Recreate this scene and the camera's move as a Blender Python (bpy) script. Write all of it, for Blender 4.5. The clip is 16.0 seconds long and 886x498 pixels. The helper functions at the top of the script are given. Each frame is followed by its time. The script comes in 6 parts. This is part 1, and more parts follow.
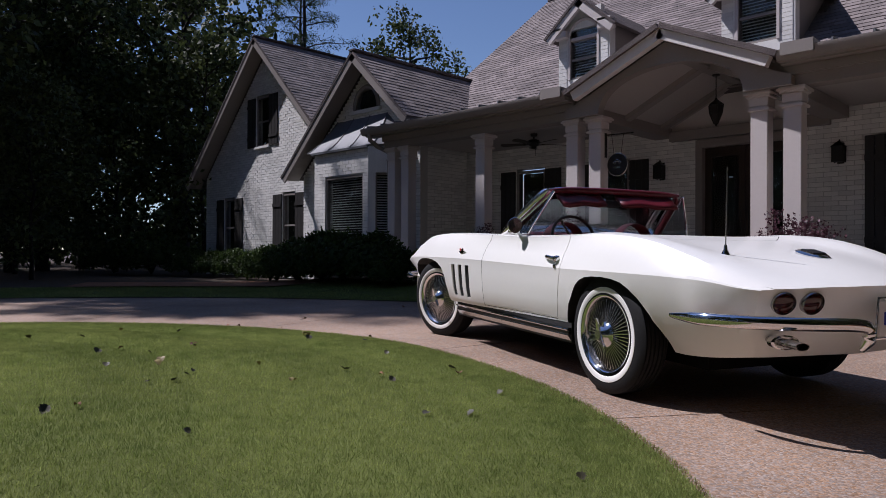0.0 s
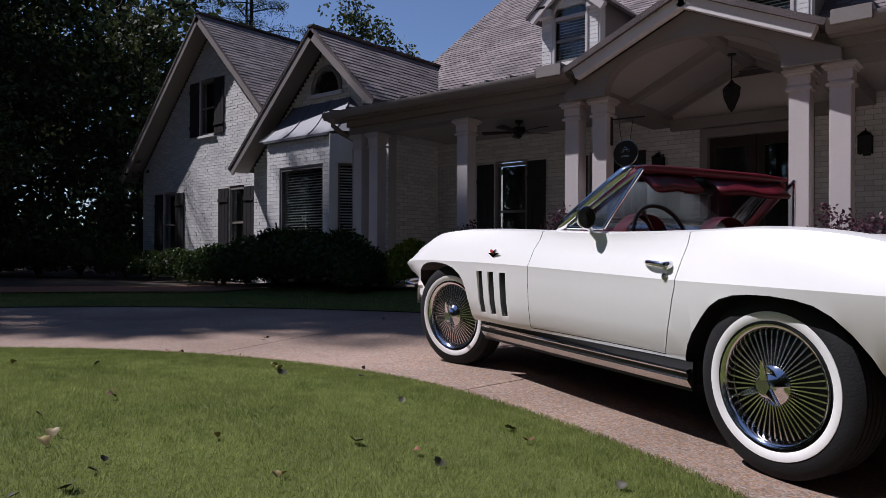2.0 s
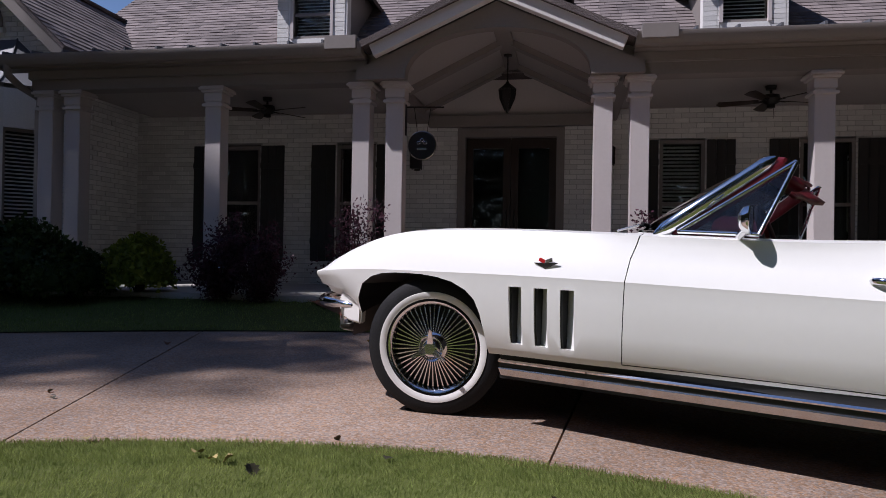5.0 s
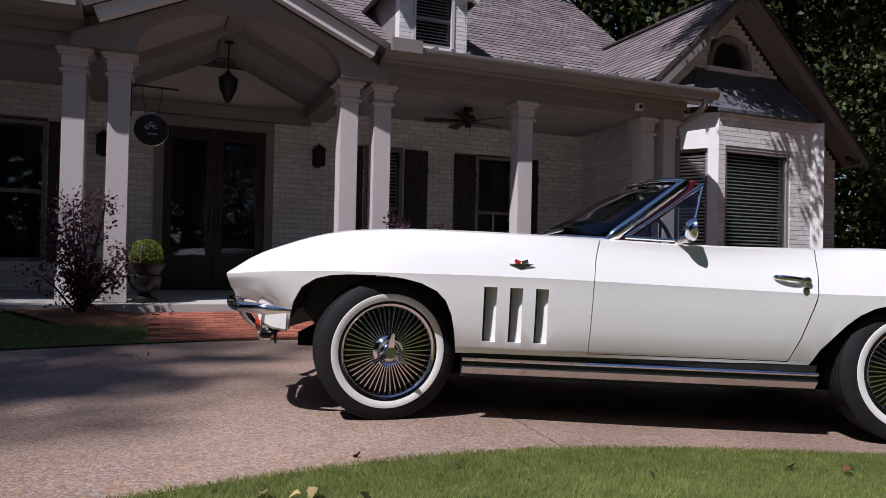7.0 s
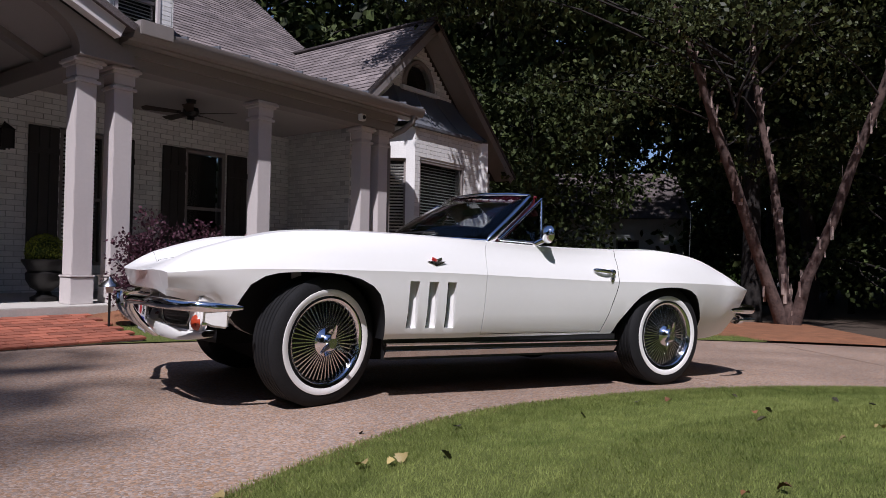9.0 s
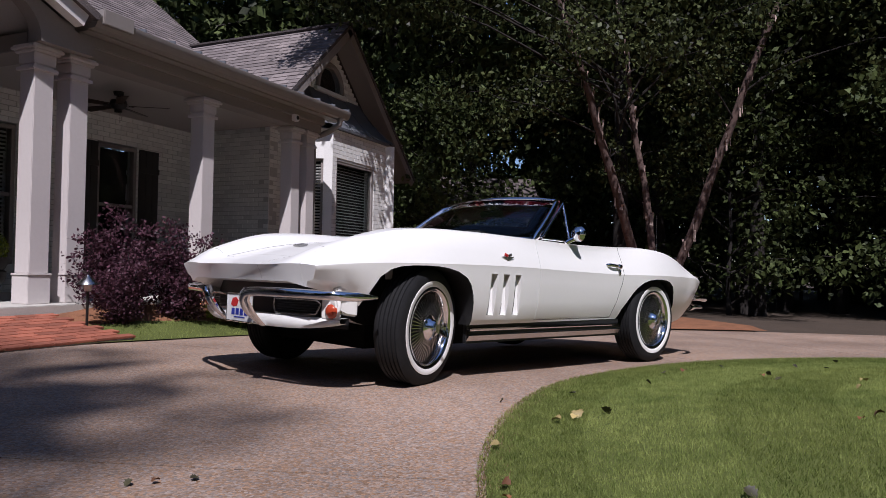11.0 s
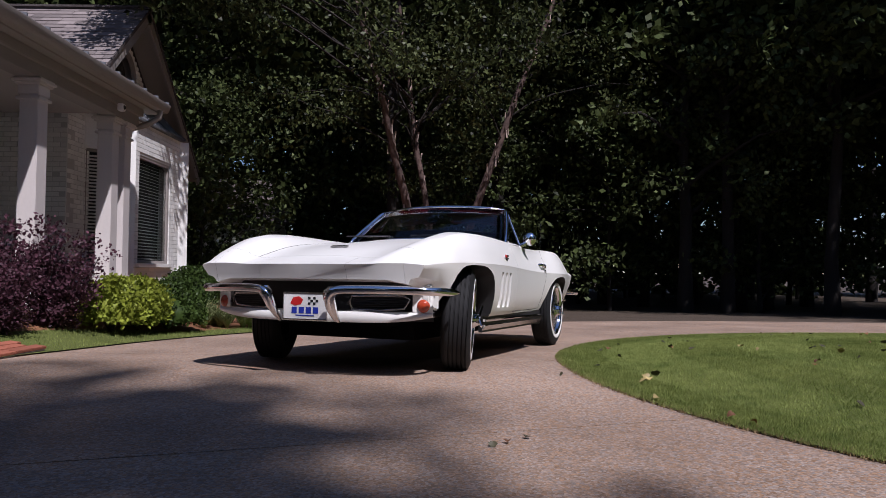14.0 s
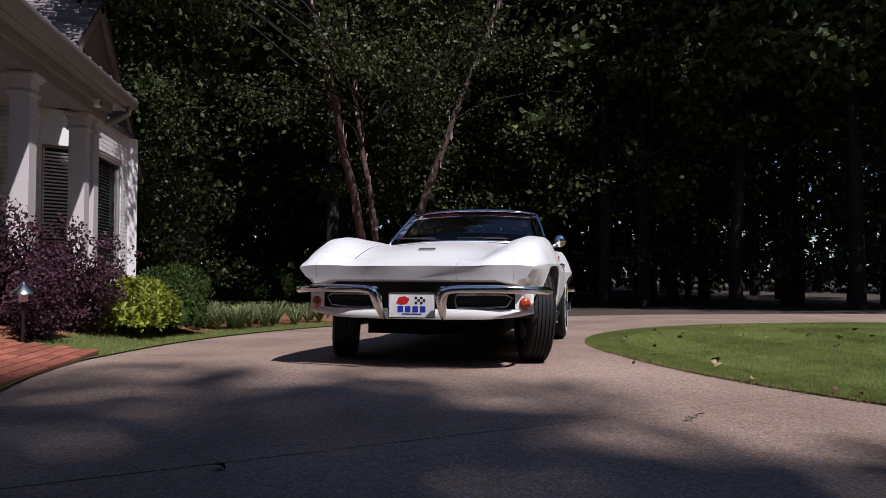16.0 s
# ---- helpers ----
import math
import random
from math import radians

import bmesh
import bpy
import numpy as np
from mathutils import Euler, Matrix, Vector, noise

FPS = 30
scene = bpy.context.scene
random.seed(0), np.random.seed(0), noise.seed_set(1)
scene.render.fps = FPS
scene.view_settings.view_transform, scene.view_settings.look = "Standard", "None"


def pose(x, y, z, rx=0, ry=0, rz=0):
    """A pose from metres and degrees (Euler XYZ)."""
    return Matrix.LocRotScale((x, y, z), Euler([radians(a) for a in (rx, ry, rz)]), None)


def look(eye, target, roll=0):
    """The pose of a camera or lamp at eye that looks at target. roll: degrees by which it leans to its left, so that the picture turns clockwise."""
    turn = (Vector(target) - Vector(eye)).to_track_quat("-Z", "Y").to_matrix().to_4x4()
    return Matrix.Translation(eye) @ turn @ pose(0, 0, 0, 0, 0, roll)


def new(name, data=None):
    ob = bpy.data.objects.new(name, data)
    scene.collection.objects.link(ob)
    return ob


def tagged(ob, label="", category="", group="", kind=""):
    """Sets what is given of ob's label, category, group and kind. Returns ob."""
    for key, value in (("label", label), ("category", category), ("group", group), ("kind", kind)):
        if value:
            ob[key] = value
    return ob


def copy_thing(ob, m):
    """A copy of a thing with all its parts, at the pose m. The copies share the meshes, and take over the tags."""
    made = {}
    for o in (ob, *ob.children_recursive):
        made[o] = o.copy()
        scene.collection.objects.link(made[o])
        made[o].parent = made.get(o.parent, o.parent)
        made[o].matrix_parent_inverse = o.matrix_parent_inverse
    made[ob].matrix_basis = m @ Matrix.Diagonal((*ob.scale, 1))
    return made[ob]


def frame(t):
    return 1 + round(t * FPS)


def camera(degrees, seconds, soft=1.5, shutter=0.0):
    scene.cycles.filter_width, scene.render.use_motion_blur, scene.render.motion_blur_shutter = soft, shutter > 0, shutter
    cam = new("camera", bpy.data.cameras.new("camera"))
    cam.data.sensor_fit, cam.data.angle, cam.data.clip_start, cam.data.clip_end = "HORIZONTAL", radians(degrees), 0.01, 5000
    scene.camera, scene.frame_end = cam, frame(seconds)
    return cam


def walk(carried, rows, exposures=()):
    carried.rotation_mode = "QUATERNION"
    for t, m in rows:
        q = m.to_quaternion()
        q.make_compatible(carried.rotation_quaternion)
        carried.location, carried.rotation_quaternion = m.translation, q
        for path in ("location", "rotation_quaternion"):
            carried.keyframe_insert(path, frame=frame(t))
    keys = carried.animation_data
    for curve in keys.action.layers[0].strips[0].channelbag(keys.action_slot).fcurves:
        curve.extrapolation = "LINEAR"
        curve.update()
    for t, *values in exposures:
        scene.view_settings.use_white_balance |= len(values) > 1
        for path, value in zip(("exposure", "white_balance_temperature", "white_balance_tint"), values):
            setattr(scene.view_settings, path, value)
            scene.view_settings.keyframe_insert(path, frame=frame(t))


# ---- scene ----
cam = camera(64.4, 16.0, 0.7)
PATH = [
    (0, (-0.349, 0.102, 0.732), (-1.749, 1.530, 0.743), 0.20),
    (0.5, (-0.695, 0.281, 0.732), (-2.070, 1.733, 0.745), 0.40),
    (1, (-1.043, 0.482, 0.726), (-2.393, 1.958, 0.741), 0.40),
    (1.5, (-1.392, 0.709, 0.729), (-2.724, 2.201, 0.743), 0.30),
    (2, (-1.762, 0.875, 0.748), (-3.048, 2.405, 0.759), 0.30),
    (2.5, (-2.134, 1.019, 0.736), (-3.360, 2.599, 0.749), 0.50),
    (3, (-2.508, 1.097, 0.749), (-3.621, 2.759, 0.757), 0.60),
    (3.5, (-2.911, 1.158, 0.770), (-3.843, 2.927, 0.776), 0.60),
    (5.8, (-4.813, 1.257, 0.786), (-4.757, 3.256, 0.801), 1.00),
    (6, (-4.983, 1.305, 0.781), (-4.810, 3.297, 0.799), 1.00),
    (6.5, (-5.396, 1.348, 0.770), (-4.914, 3.289, 0.795), 1.20),
    (7, (-5.801, 1.401, 0.763), (-5.037, 3.249, 0.792), 1.20),
    (7.5, (-6.192, 1.479, 0.764), (-5.171, 3.199, 0.798), 1.20),
    (8, (-6.557, 1.586, 0.760), (-5.324, 3.160, 0.796), 1.20),
    (8.5, (-6.928, 1.730, 0.738), (-5.493, 3.123, 0.780), 1.10),
    (9, (-7.275, 1.904, 0.740), (-5.684, 3.115, 0.780), 1.00),
    (11.3, (-8.586, 3.024, 0.656), (-6.727, 3.760, 0.710), 0.90),
    (11.5, (-8.674, 3.155, 0.643), (-6.791, 3.828, 0.700), 0.90),
    (12, (-8.885, 3.454, 0.643), (-6.956, 3.980, 0.701), 0.80),
    (12.5, (-9.077, 3.760, 0.645), (-7.116, 4.152, 0.704), 0.90),
    (13, (-9.245, 4.089, 0.641), (-7.262, 4.346, 0.703), 0.70),
    (13.5, (-9.353, 4.436, 0.638), (-7.357, 4.557, 0.702), 0.60),
    (14, (-9.450, 4.794, 0.634), (-7.452, 4.775, 0.701), 0.50),
    (14.5, (-9.539, 5.168, 0.636), (-7.544, 5.051, 0.701), 0.40),
    (15, (-9.608, 5.539, 0.633), (-7.620, 5.340, 0.698), 0.30),
    (15.5, (-9.663, 5.900, 0.624), (-7.688, 5.593, 0.692), 0.30),
    (16, (-9.706, 6.131, 0.645), (-7.734, 5.804, 0.708), 0.10),
]
walk(cam, [(t, look(eye, target, roll)) for t, eye, target, roll in PATH], [(0.0, 0.05, 6040, 20), (9.0, 0.03, 6040, 20), (14.0, 0.05, 6060, 20), (16.0, 0.0, 6060, 20)])

# ---- world, sun, exposure ----
SUN = Vector((-0.523, -0.26, 0.81)).normalized()
world = bpy.data.worlds.new("sky")
scene.world = world
world.use_nodes = True
wn = world.node_tree.nodes
wl = world.node_tree.links
sky = wn.new("ShaderNodeTexSky")
sky.sky_type = "NISHITA"
sky.sun_disc = False
sky.sun_elevation = math.asin(SUN.z)
sky.sun_rotation = math.atan2(SUN.x, SUN.y)
sky.air_density, sky.dust_density, sky.ozone_density = 1.0, 0.1, 4.0
deep = wn.new("ShaderNodeHueSaturation")
deep.inputs["Saturation"].default_value = 1.0
deep.inputs["Hue"].default_value = 0.503
wn["Background"].inputs["Strength"].default_value = 0.082
wl.new(sky.outputs[0], deep.inputs["Color"])
wl.new(deep.outputs[0], wn["Background"].inputs["Color"])
sun = new("sun", bpy.data.lights.new("sun", "SUN"))
sun.data.energy, sun.data.angle, sun.data.color = 5.0, radians(0.6), (1.0, 0.965, 0.93)
sun.matrix_world = look(SUN * 60, (0, 0, 0))


# ---- materials ----
def mat(name, color, rough=0.6, metal=0.0, vary=0.12, scale=6.0, fine=60.0, bump=0.0, coat=0.0, spec=0.5, rand=0.0, tint=None, island=False):
    """A surface with colour variation at two scales, fine relief and, for pieces, a shade of their own."""
    m = bpy.data.materials.new(name)
    m.use_nodes = True
    n, l = m.node_tree.nodes, m.node_tree.links
    b = n["Principled BSDF"]
    b.inputs["Roughness"].default_value, b.inputs["Metallic"].default_value = rough, metal
    b.inputs["Coat Weight"].default_value, b.inputs["Specular IOR Level"].default_value = coat, spec
    b.inputs["Coat Roughness"].default_value = 0.04
    co = n.new("ShaderNodeTexCoord")
    big, small = n.new("ShaderNodeTexNoise"), n.new("ShaderNodeTexNoise")
    big.inputs["Scale"].default_value, small.inputs["Scale"].default_value = scale, fine
    big.inputs["Detail"].default_value, small.inputs["Detail"].default_value = 5.0, 3.0
    for t in (big, small):
        l.new(co.outputs["Object"], t.inputs["Vector"])
    mix = n.new("ShaderNodeMix")
    mix.data_type = "RGBA"
    lo = [c * (1 - vary) for c in color]
    hi = [min(1, c * (1 + vary)) for c in (tint or color)]
    mix.inputs[6].default_value, mix.inputs[7].default_value = (*lo, 1), (*hi, 1)
    add = n.new("ShaderNodeMath")
    add.operation = "MULTIPLY_ADD"
    add.inputs[1].default_value, add.inputs[2].default_value = 0.45, 0.0
    l.new(small.outputs[0], add.inputs[0])
    add2 = n.new("ShaderNodeMath")
    add2.operation = "MULTIPLY_ADD"
    add2.inputs[1].default_value = 0.55
    l.new(big.outputs[0], add2.inputs[0])
    l.new(add.outputs[0], add2.inputs[2])
    ramp = n.new("ShaderNodeMapRange")
    ramp.inputs[1].default_value, ramp.inputs[2].default_value = 0.3, 0.7
    l.new(add2.outputs[0], ramp.inputs[0])
    l.new(ramp.outputs[0], mix.inputs[0])
    out = mix.outputs[2]
    if rand:
        src = n.new("ShaderNodeNewGeometry").outputs["Random Per Island"] if island else n.new("ShaderNodeObjectInfo").outputs["Random"]
        hsv = n.new("ShaderNodeHueSaturation")
        mr = n.new("ShaderNodeMapRange")
        mr.inputs[3].default_value, mr.inputs[4].default_value = 1 - rand, 1 + rand
        l.new(src, mr.inputs[0])
        l.new(mr.outputs[0], hsv.inputs["Value"])
        l.new(out, hsv.inputs["Color"])
        out = hsv.outputs[0]
    l.new(out, b.inputs["Base Color"])
    if bump:
        bp = n.new("ShaderNodeBump")
        bp.inputs["Strength"].default_value, bp.inputs["Distance"].default_value = 0.6, bump
        l.new(small.outputs[0], bp.inputs["Height"])
        l.new(bp.outputs[0], b.inputs["Normal"])
    return m


def glass(name, color, rough=0.0, ior=1.45):
    m = bpy.data.materials.new(name)
    m.use_nodes = True
    b = m.node_tree.nodes["Principled BSDF"]
    b.inputs["Base Color"].default_value = (*color, 1)
    b.inputs["Transmission Weight"].default_value = 1.0
    b.inputs["Roughness"].default_value, b.inputs["IOR"].default_value = rough, ior
    return m


def leafy(name, color, tint, rough=0.5, through_amount=0.35, rand=0.45):
    """Leaves: each its own green, some light through the blade."""
    m = mat(name, color, rough, vary=0.35, scale=0.8, fine=9.0, spec=0.15, rand=rand, tint=tint, island=True)
    n, l = m.node_tree.nodes, m.node_tree.links
    b, out = n["Principled BSDF"], n["Material Output"]
    src = b.inputs["Base Color"].links[0].from_socket
    tr, mx = n.new("ShaderNodeBsdfTranslucent"), n.new("ShaderNodeMixShader")
    mx.inputs[0].default_value = through_amount
    l.new(src, tr.inputs["Color"])
    l.new(b.outputs[0], mx.inputs[1])
    l.new(tr.outputs[0], mx.inputs[2])
    l.new(mx.outputs[0], out.inputs[0])
    return m


M_PAINT = mat("white_car_paint", (0.80, 0.795, 0.765), 0.30, vary=0.015, scale=2, fine=30, coat=0.22, spec=0.4)
M_CHROME = mat("chrome", (0.78, 0.78, 0.79), 0.07, 1.0, vary=0.04, scale=5, fine=40)
M_ALU = mat("polished_aluminium", (0.62, 0.61, 0.60), 0.22, 1.0, vary=0.06, scale=7, fine=60)
M_DCHROME = mat("brushed_steel", (0.42, 0.42, 0.42), 0.25, 1.0, vary=0.08, scale=12, fine=90)
M_BLACK = mat("black_trim", (0.012, 0.012, 0.013), 0.45, vary=0.3)
M_RUBBER = mat("tyre_rubber", (0.013, 0.013, 0.014), 0.7, spec=0.25, vary=0.3, scale=9, fine=120, bump=0.002)
M_WHITEWALL = mat("whitewall_rubber", (0.78, 0.77, 0.74), 0.55, vary=0.05, scale=14)
M_RED = mat("red_vinyl", (0.105, 0.005, 0.010), 0.42, vary=0.15, scale=6, fine=160, bump=0.001)
M_GLASS = glass("window_glass", (0.93, 0.96, 0.95))
M_TINT = glass("windshield_glass", (0.42, 0.46, 0.48))
M_REDLENS = mat("red_lens", (0.035, 0.002, 0.002), 0.1, vary=0.1, coat=0.6)
M_AMBER = mat("amber_lens", (0.38, 0.05, 0.02), 0.15, vary=0.1, coat=0.6)
M_BRICKW = mat("white_painted_brick", (0.76, 0.75, 0.72), 0.72, vary=0.10, scale=1.6, fine=45, bump=0.006, rand=0.10, island=True)
M_BRICKO = mat("white_painted_single_brick", (0.76, 0.75, 0.72), 0.72, vary=0.10, scale=1.6, fine=45, bump=0.006, rand=0.12)
M_MORTAR = mat("painted_mortar", (0.50, 0.49, 0.47), 0.85, vary=0.1, scale=3, fine=60, bump=0.004)
M_TRIM = mat("taupe_trim_paint", (0.25, 0.222, 0.205), 0.55, vary=0.06, scale=1.5, fine=30)
M_COL = mat("column_paint", (0.60, 0.55, 0.53), 0.5, vary=0.04, scale=1.5, fine=30)
M_CEIL = mat("porch_ceiling_paint", (0.38, 0.345, 0.325), 0.6, vary=0.05, scale=1.2)
M_SHUTTER = mat("dark_shutter_paint", (0.028, 0.026, 0.025), 0.5, vary=0.2, scale=5)
M_SHINGLE = mat("asphalt_shingle", (0.105, 0.089, 0.089), 0.92, spec=0.15, vary=0.35, scale=2.0, fine=70, bump=0.03, rand=0.40, tint=(0.14, 0.118, 0.115))
M_METALROOF = mat("lead_grey_metal", (0.13, 0.135, 0.15), 0.6, 0.1, vary=0.15, scale=3)
# near-black: the darkness of unlit rooms as a colour; also dark lamp glass
M_DARK = mat("unlit_room_and_dark_glass", (0.012, 0.011, 0.011), 0.7, vary=0.2)
M_DOOR = mat("dark_door_stain", (0.03, 0.016, 0.010), 0.4, vary=0.3, scale=3, fine=25)
M_BLIND = mat("white_blind_slat", (0.70, 0.70, 0.68), 0.5, vary=0.04)
M_IRON = mat("black_iron", (0.018, 0.016, 0.015), 0.45, 0.4, vary=0.3, scale=8)
M_CONC = mat("exposed_aggregate_concrete", (0.212, 0.143, 0.103), 0.85, vary=0.42, scale=0.8, fine=120, bump=0.004, tint=(0.270, 0.196, 0.150))
M_SLAB = mat("porch_slab_concrete", (0.46, 0.44, 0.40), 0.8, vary=0.12, scale=1.5, fine=60, bump=0.003)
M_BRICKR = mat("red_clay_paver", (0.30, 0.095, 0.055), 0.82, vary=0.2, scale=4, fine=60, bump=0.004, rand=0.28)
M_SOIL = mat("forest_floor", (0.055, 0.038, 0.025), 0.95, vary=0.4, scale=1.2, fine=30, bump=0.03)
M_STRAW = mat("pine_straw", (0.20, 0.085, 0.04), 0.9, vary=0.4, scale=5, fine=70, bump=0.02, rand=0.4, island=True)
M_TURF = mat("turf", (0.095, 0.112, 0.032), 0.95, spec=0.1, vary=0.35, scale=1.0, fine=60, bump=0.002)
M_GRASS = leafy("grass_blade", (0.165, 0.240, 0.056), (0.285, 0.318, 0.100), 0.7, 0.45, 0.3)
M_THATCH = leafy("dry_thatch", (0.16, 0.11, 0.055), (0.26, 0.19, 0.10), 0.8, 0.2, 0.3)
M_WHITE = mat("white_trim_paint", (0.74, 0.70, 0.68), 0.5, vary=0.05, scale=2)
M_LEAF = leafy("hardwood_leaf", (0.030, 0.048, 0.014), (0.064, 0.080, 0.028), 0.55, 0.2, 0.65)
M_BLEAF = leafy("birch_leaf", (0.022, 0.032, 0.010), (0.060, 0.070, 0.026), 0.45, 0.25, 0.9)
M_PINE = leafy("pine_needle", (0.020, 0.040, 0.016), (0.035, 0.06, 0.022), 0.6, 0.15)
M_HOLLY = leafy("shrub_leaf", (0.024, 0.044, 0.012), (0.05, 0.08, 0.018), 0.45, 0.25)
M_GOLD = leafy("golden_shrub_leaf", (0.15, 0.20, 0.025), (0.25, 0.28, 0.04), 0.45, 0.3)
M_STRAP = leafy("striped_strap_leaf", (0.13, 0.17, 0.06), (0.27, 0.29, 0.14), 0.5, 0.3, 0.4)
M_PLUM = leafy("purple_shrub_leaf", (0.055, 0.022, 0.035), (0.10, 0.045, 0.06), 0.45, 0.3)
M_BARK = mat("brown_bark", (0.018, 0.014, 0.012), 0.95, vary=0.4, scale=3, fine=25, bump=0.02)
M_BIRCH = mat("peeling_birch_bark", (0.050, 0.030, 0.026), 0.9, vary=0.5, scale=5, fine=16, bump=0.02, tint=(0.095, 0.060, 0.050))
M_PEEL = mat("pale_birch_curl", (0.36, 0.27, 0.23), 0.8, vary=0.3, scale=9, rand=0.35, island=True)
M_DRYLEAF = mat("fallen_leaf", (0.16, 0.065, 0.025), 0.7, vary=0.3, scale=9, rand=0.5)
M_YELLEAF = mat("yellow_leaf", (0.34, 0.26, 0.10), 0.6, vary=0.2, scale=9, rand=0.3)
M_DUNLEAF = mat("dark_leaf", (0.045, 0.040, 0.018), 0.6, vary=0.3, scale=9, rand=0.4)


def pebbled(m, scale, lo, hi, depth):
    """Small stones of many shades showing in a surface."""
    n, l = m.node_tree.nodes, m.node_tree.links
    b = n["Principled BSDF"]
    src = b.inputs["Base Color"].links[0].from_socket
    co, vo = n.new("ShaderNodeTexCoord"), n.new("ShaderNodeTexVoronoi")
    vo.inputs["Scale"].default_value = scale
    l.new(co.outputs["Object"], vo.inputs["Vector"])
    sep, mr, hsv = n.new("ShaderNodeSeparateColor"), n.new("ShaderNodeMapRange"), n.new("ShaderNodeHueSaturation")
    l.new(vo.outputs["Color"], sep.inputs[0])
    l.new(sep.outputs[0], mr.inputs[0])
    mr.inputs[3].default_value, mr.inputs[4].default_value = lo, hi
    l.new(src, hsv.inputs["Color"])
    l.new(mr.outputs[0], hsv.inputs["Value"])
    sat = n.new("ShaderNodeMapRange")
    sat.inputs[3].default_value, sat.inputs[4].default_value = 0.6, 1.45
    l.new(sep.outputs[1], sat.inputs[0])
    l.new(sat.outputs[0], hsv.inputs["Saturation"])
    l.new(hsv.outputs[0], b.inputs["Base Color"])
    bp = n.new("ShaderNodeBump")
    bp.invert = True
    bp.inputs["Strength"].default_value, bp.inputs["Distance"].default_value = 0.7, depth
    l.new(vo.outputs["Distance"], bp.inputs["Height"])
    l.new(bp.outputs[0], b.inputs["Normal"])


pebbled(M_CONC, 92.0, 0.70, 1.32, 0.002)


# ---- mesh helpers ----
class Shape:
    """Vertices and faces gathered into one mesh."""

    def __init__(self):
        self.v, self.f = [], []

    def add(self, verts, faces):
        k = len(self.v)
        self.v += [tuple(p) for p in verts]
        self.f += [tuple(i + k for i in q) for q in faces]
        return self

    def box(self, x0, x1, y0, y1, z0, z1, m=None):
        p = [Vector((x, y, z)) for z in (z0, z1) for y in (y0, y1) for x in (x0, x1)]
        if m is not None:
            p = [m @ q for q in p]
        return self.add(p, [(0, 2, 3, 1), (4, 5, 7, 6), (0, 1, 5, 4), (2, 6, 7, 3), (0, 4, 6, 2), (1, 3, 7, 5)])

    def prism(self, poly, axis, a, b, m=None):
        """A polygon of 2D points, drawn out along an axis from a to b."""
        put = {"x": lambda p, t: Vector((t, p[0], p[1])), "y": lambda p, t: Vector((p[0], t, p[1])), "z": lambda p, t: Vector((p[0], p[1], t))}[axis]
        n = len(poly)
        vs = [put(p, t) for t in (a, b) for p in poly]
        if m is not None:
            vs = [m @ q for q in vs]
        fs = [tuple(range(n))[::-1], tuple(range(n, 2 * n))] + [(i, (i + 1) % n, n + (i + 1) % n, n + i) for i in range(n)]
        return self.add(vs, fs)

    def tube(self, pts, rad, n=8, cap=True):
        """A round bar along points; rad is one number or one for each point."""
        pts = [Vector(p) for p in pts]
        rad = [rad] * len(pts) if isinstance(rad, (int, float)) else rad
        vs, ref = [], None
        for i, p in enumerate(pts):
            d = (pts[min(i + 1, len(pts) - 1)] - pts[max(i - 1, 0)]).normalized()
            if ref is None:
                ref = d.orthogonal().normalized()
            ref = (ref - d * ref.dot(d)).normalized()
            s = d.cross(ref)
            vs += [p + (ref * math.cos(2 * math.pi * k / n) + s * math.sin(2 * math.pi * k / n)) * rad[i] for k in range(n)]
        fs = [(i * n + k, i * n + (k + 1) % n, (i + 1) * n + (k + 1) % n, (i + 1) * n + k) for i in range(len(pts) - 1) for k in range(n)]
        if cap:
            fs += [tuple(range(n))[::-1], tuple(range((len(pts) - 1) * n, len(pts) * n))]
        return self.add(vs, fs)

    def lathe(self, prof, axis="z", n=24, m=None, close=False):
        """A profile of (radius, along) turned round an axis."""
        vs = []
        for r, t in prof:
            for k in range(n):
                a = 2 * math.pi * k / n
                c, s = r * math.cos(a), r * math.sin(a)
                vs.append({"z": Vector((c, s, t)), "y": Vector((c, t, s)), "x": Vector((t, c, s))}[axis])
        if m is not None:
            vs = [m @ q for q in vs]
        k = len(prof)
        fs = [(i * n + j, i * n + (j + 1) % n, ((i + 1) % k) * n + (j + 1) % n, ((i + 1) % k) * n + j) for i in range(k if close else k - 1) for j in range(n)]
        return self.add(vs, fs)

    def grid(self, rows):
        """Rows of points, each row as long as the others."""
        w = len(rows[0])
        return self.add([p for r in rows for p in r], [(i * w + j, i * w + j + 1, (i + 1) * w + j + 1, (i + 1) * w + j) for i in range(len(rows) - 1) for j in range(w - 1)])

    def mesh(self, name, material, smooth=None, bevel=0.0):
        me = bpy.data.meshes.new(name)
        me.from_pydata(self.v, [], self.f)
        bm = bmesh.new()
        bm.from_mesh(me)
        bmesh.ops.recalc_face_normals(bm, faces=bm.faces)
        if bevel:
            bmesh.ops.bevel(bm, geom=[e for e in bm.edges if e.is_manifold and e.calc_face_angle(0) > 0.5], offset=bevel, segments=2, affect="EDGES", clamp_overlap=True)
        bm.to_mesh(me)
        bm.free()
        me.materials.append(material)
        if smooth is not None:
            me.shade_smooth()
            me.set_sharp_from_angle(angle=radians(smooth))
        me.update()
        return me


def part(name, shape, material, parent, label="", smooth=None, bevel=0.0, m=None):
    """One mesh object under a thing or under a part."""
    me = shape if isinstance(shape, bpy.types.Mesh) else shape.mesh(name, material, smooth, bevel)
    ob = new(name, me)
    ob.parent = parent
    if m is not None:
        ob.matrix_basis = m
    return tagged(ob, label)


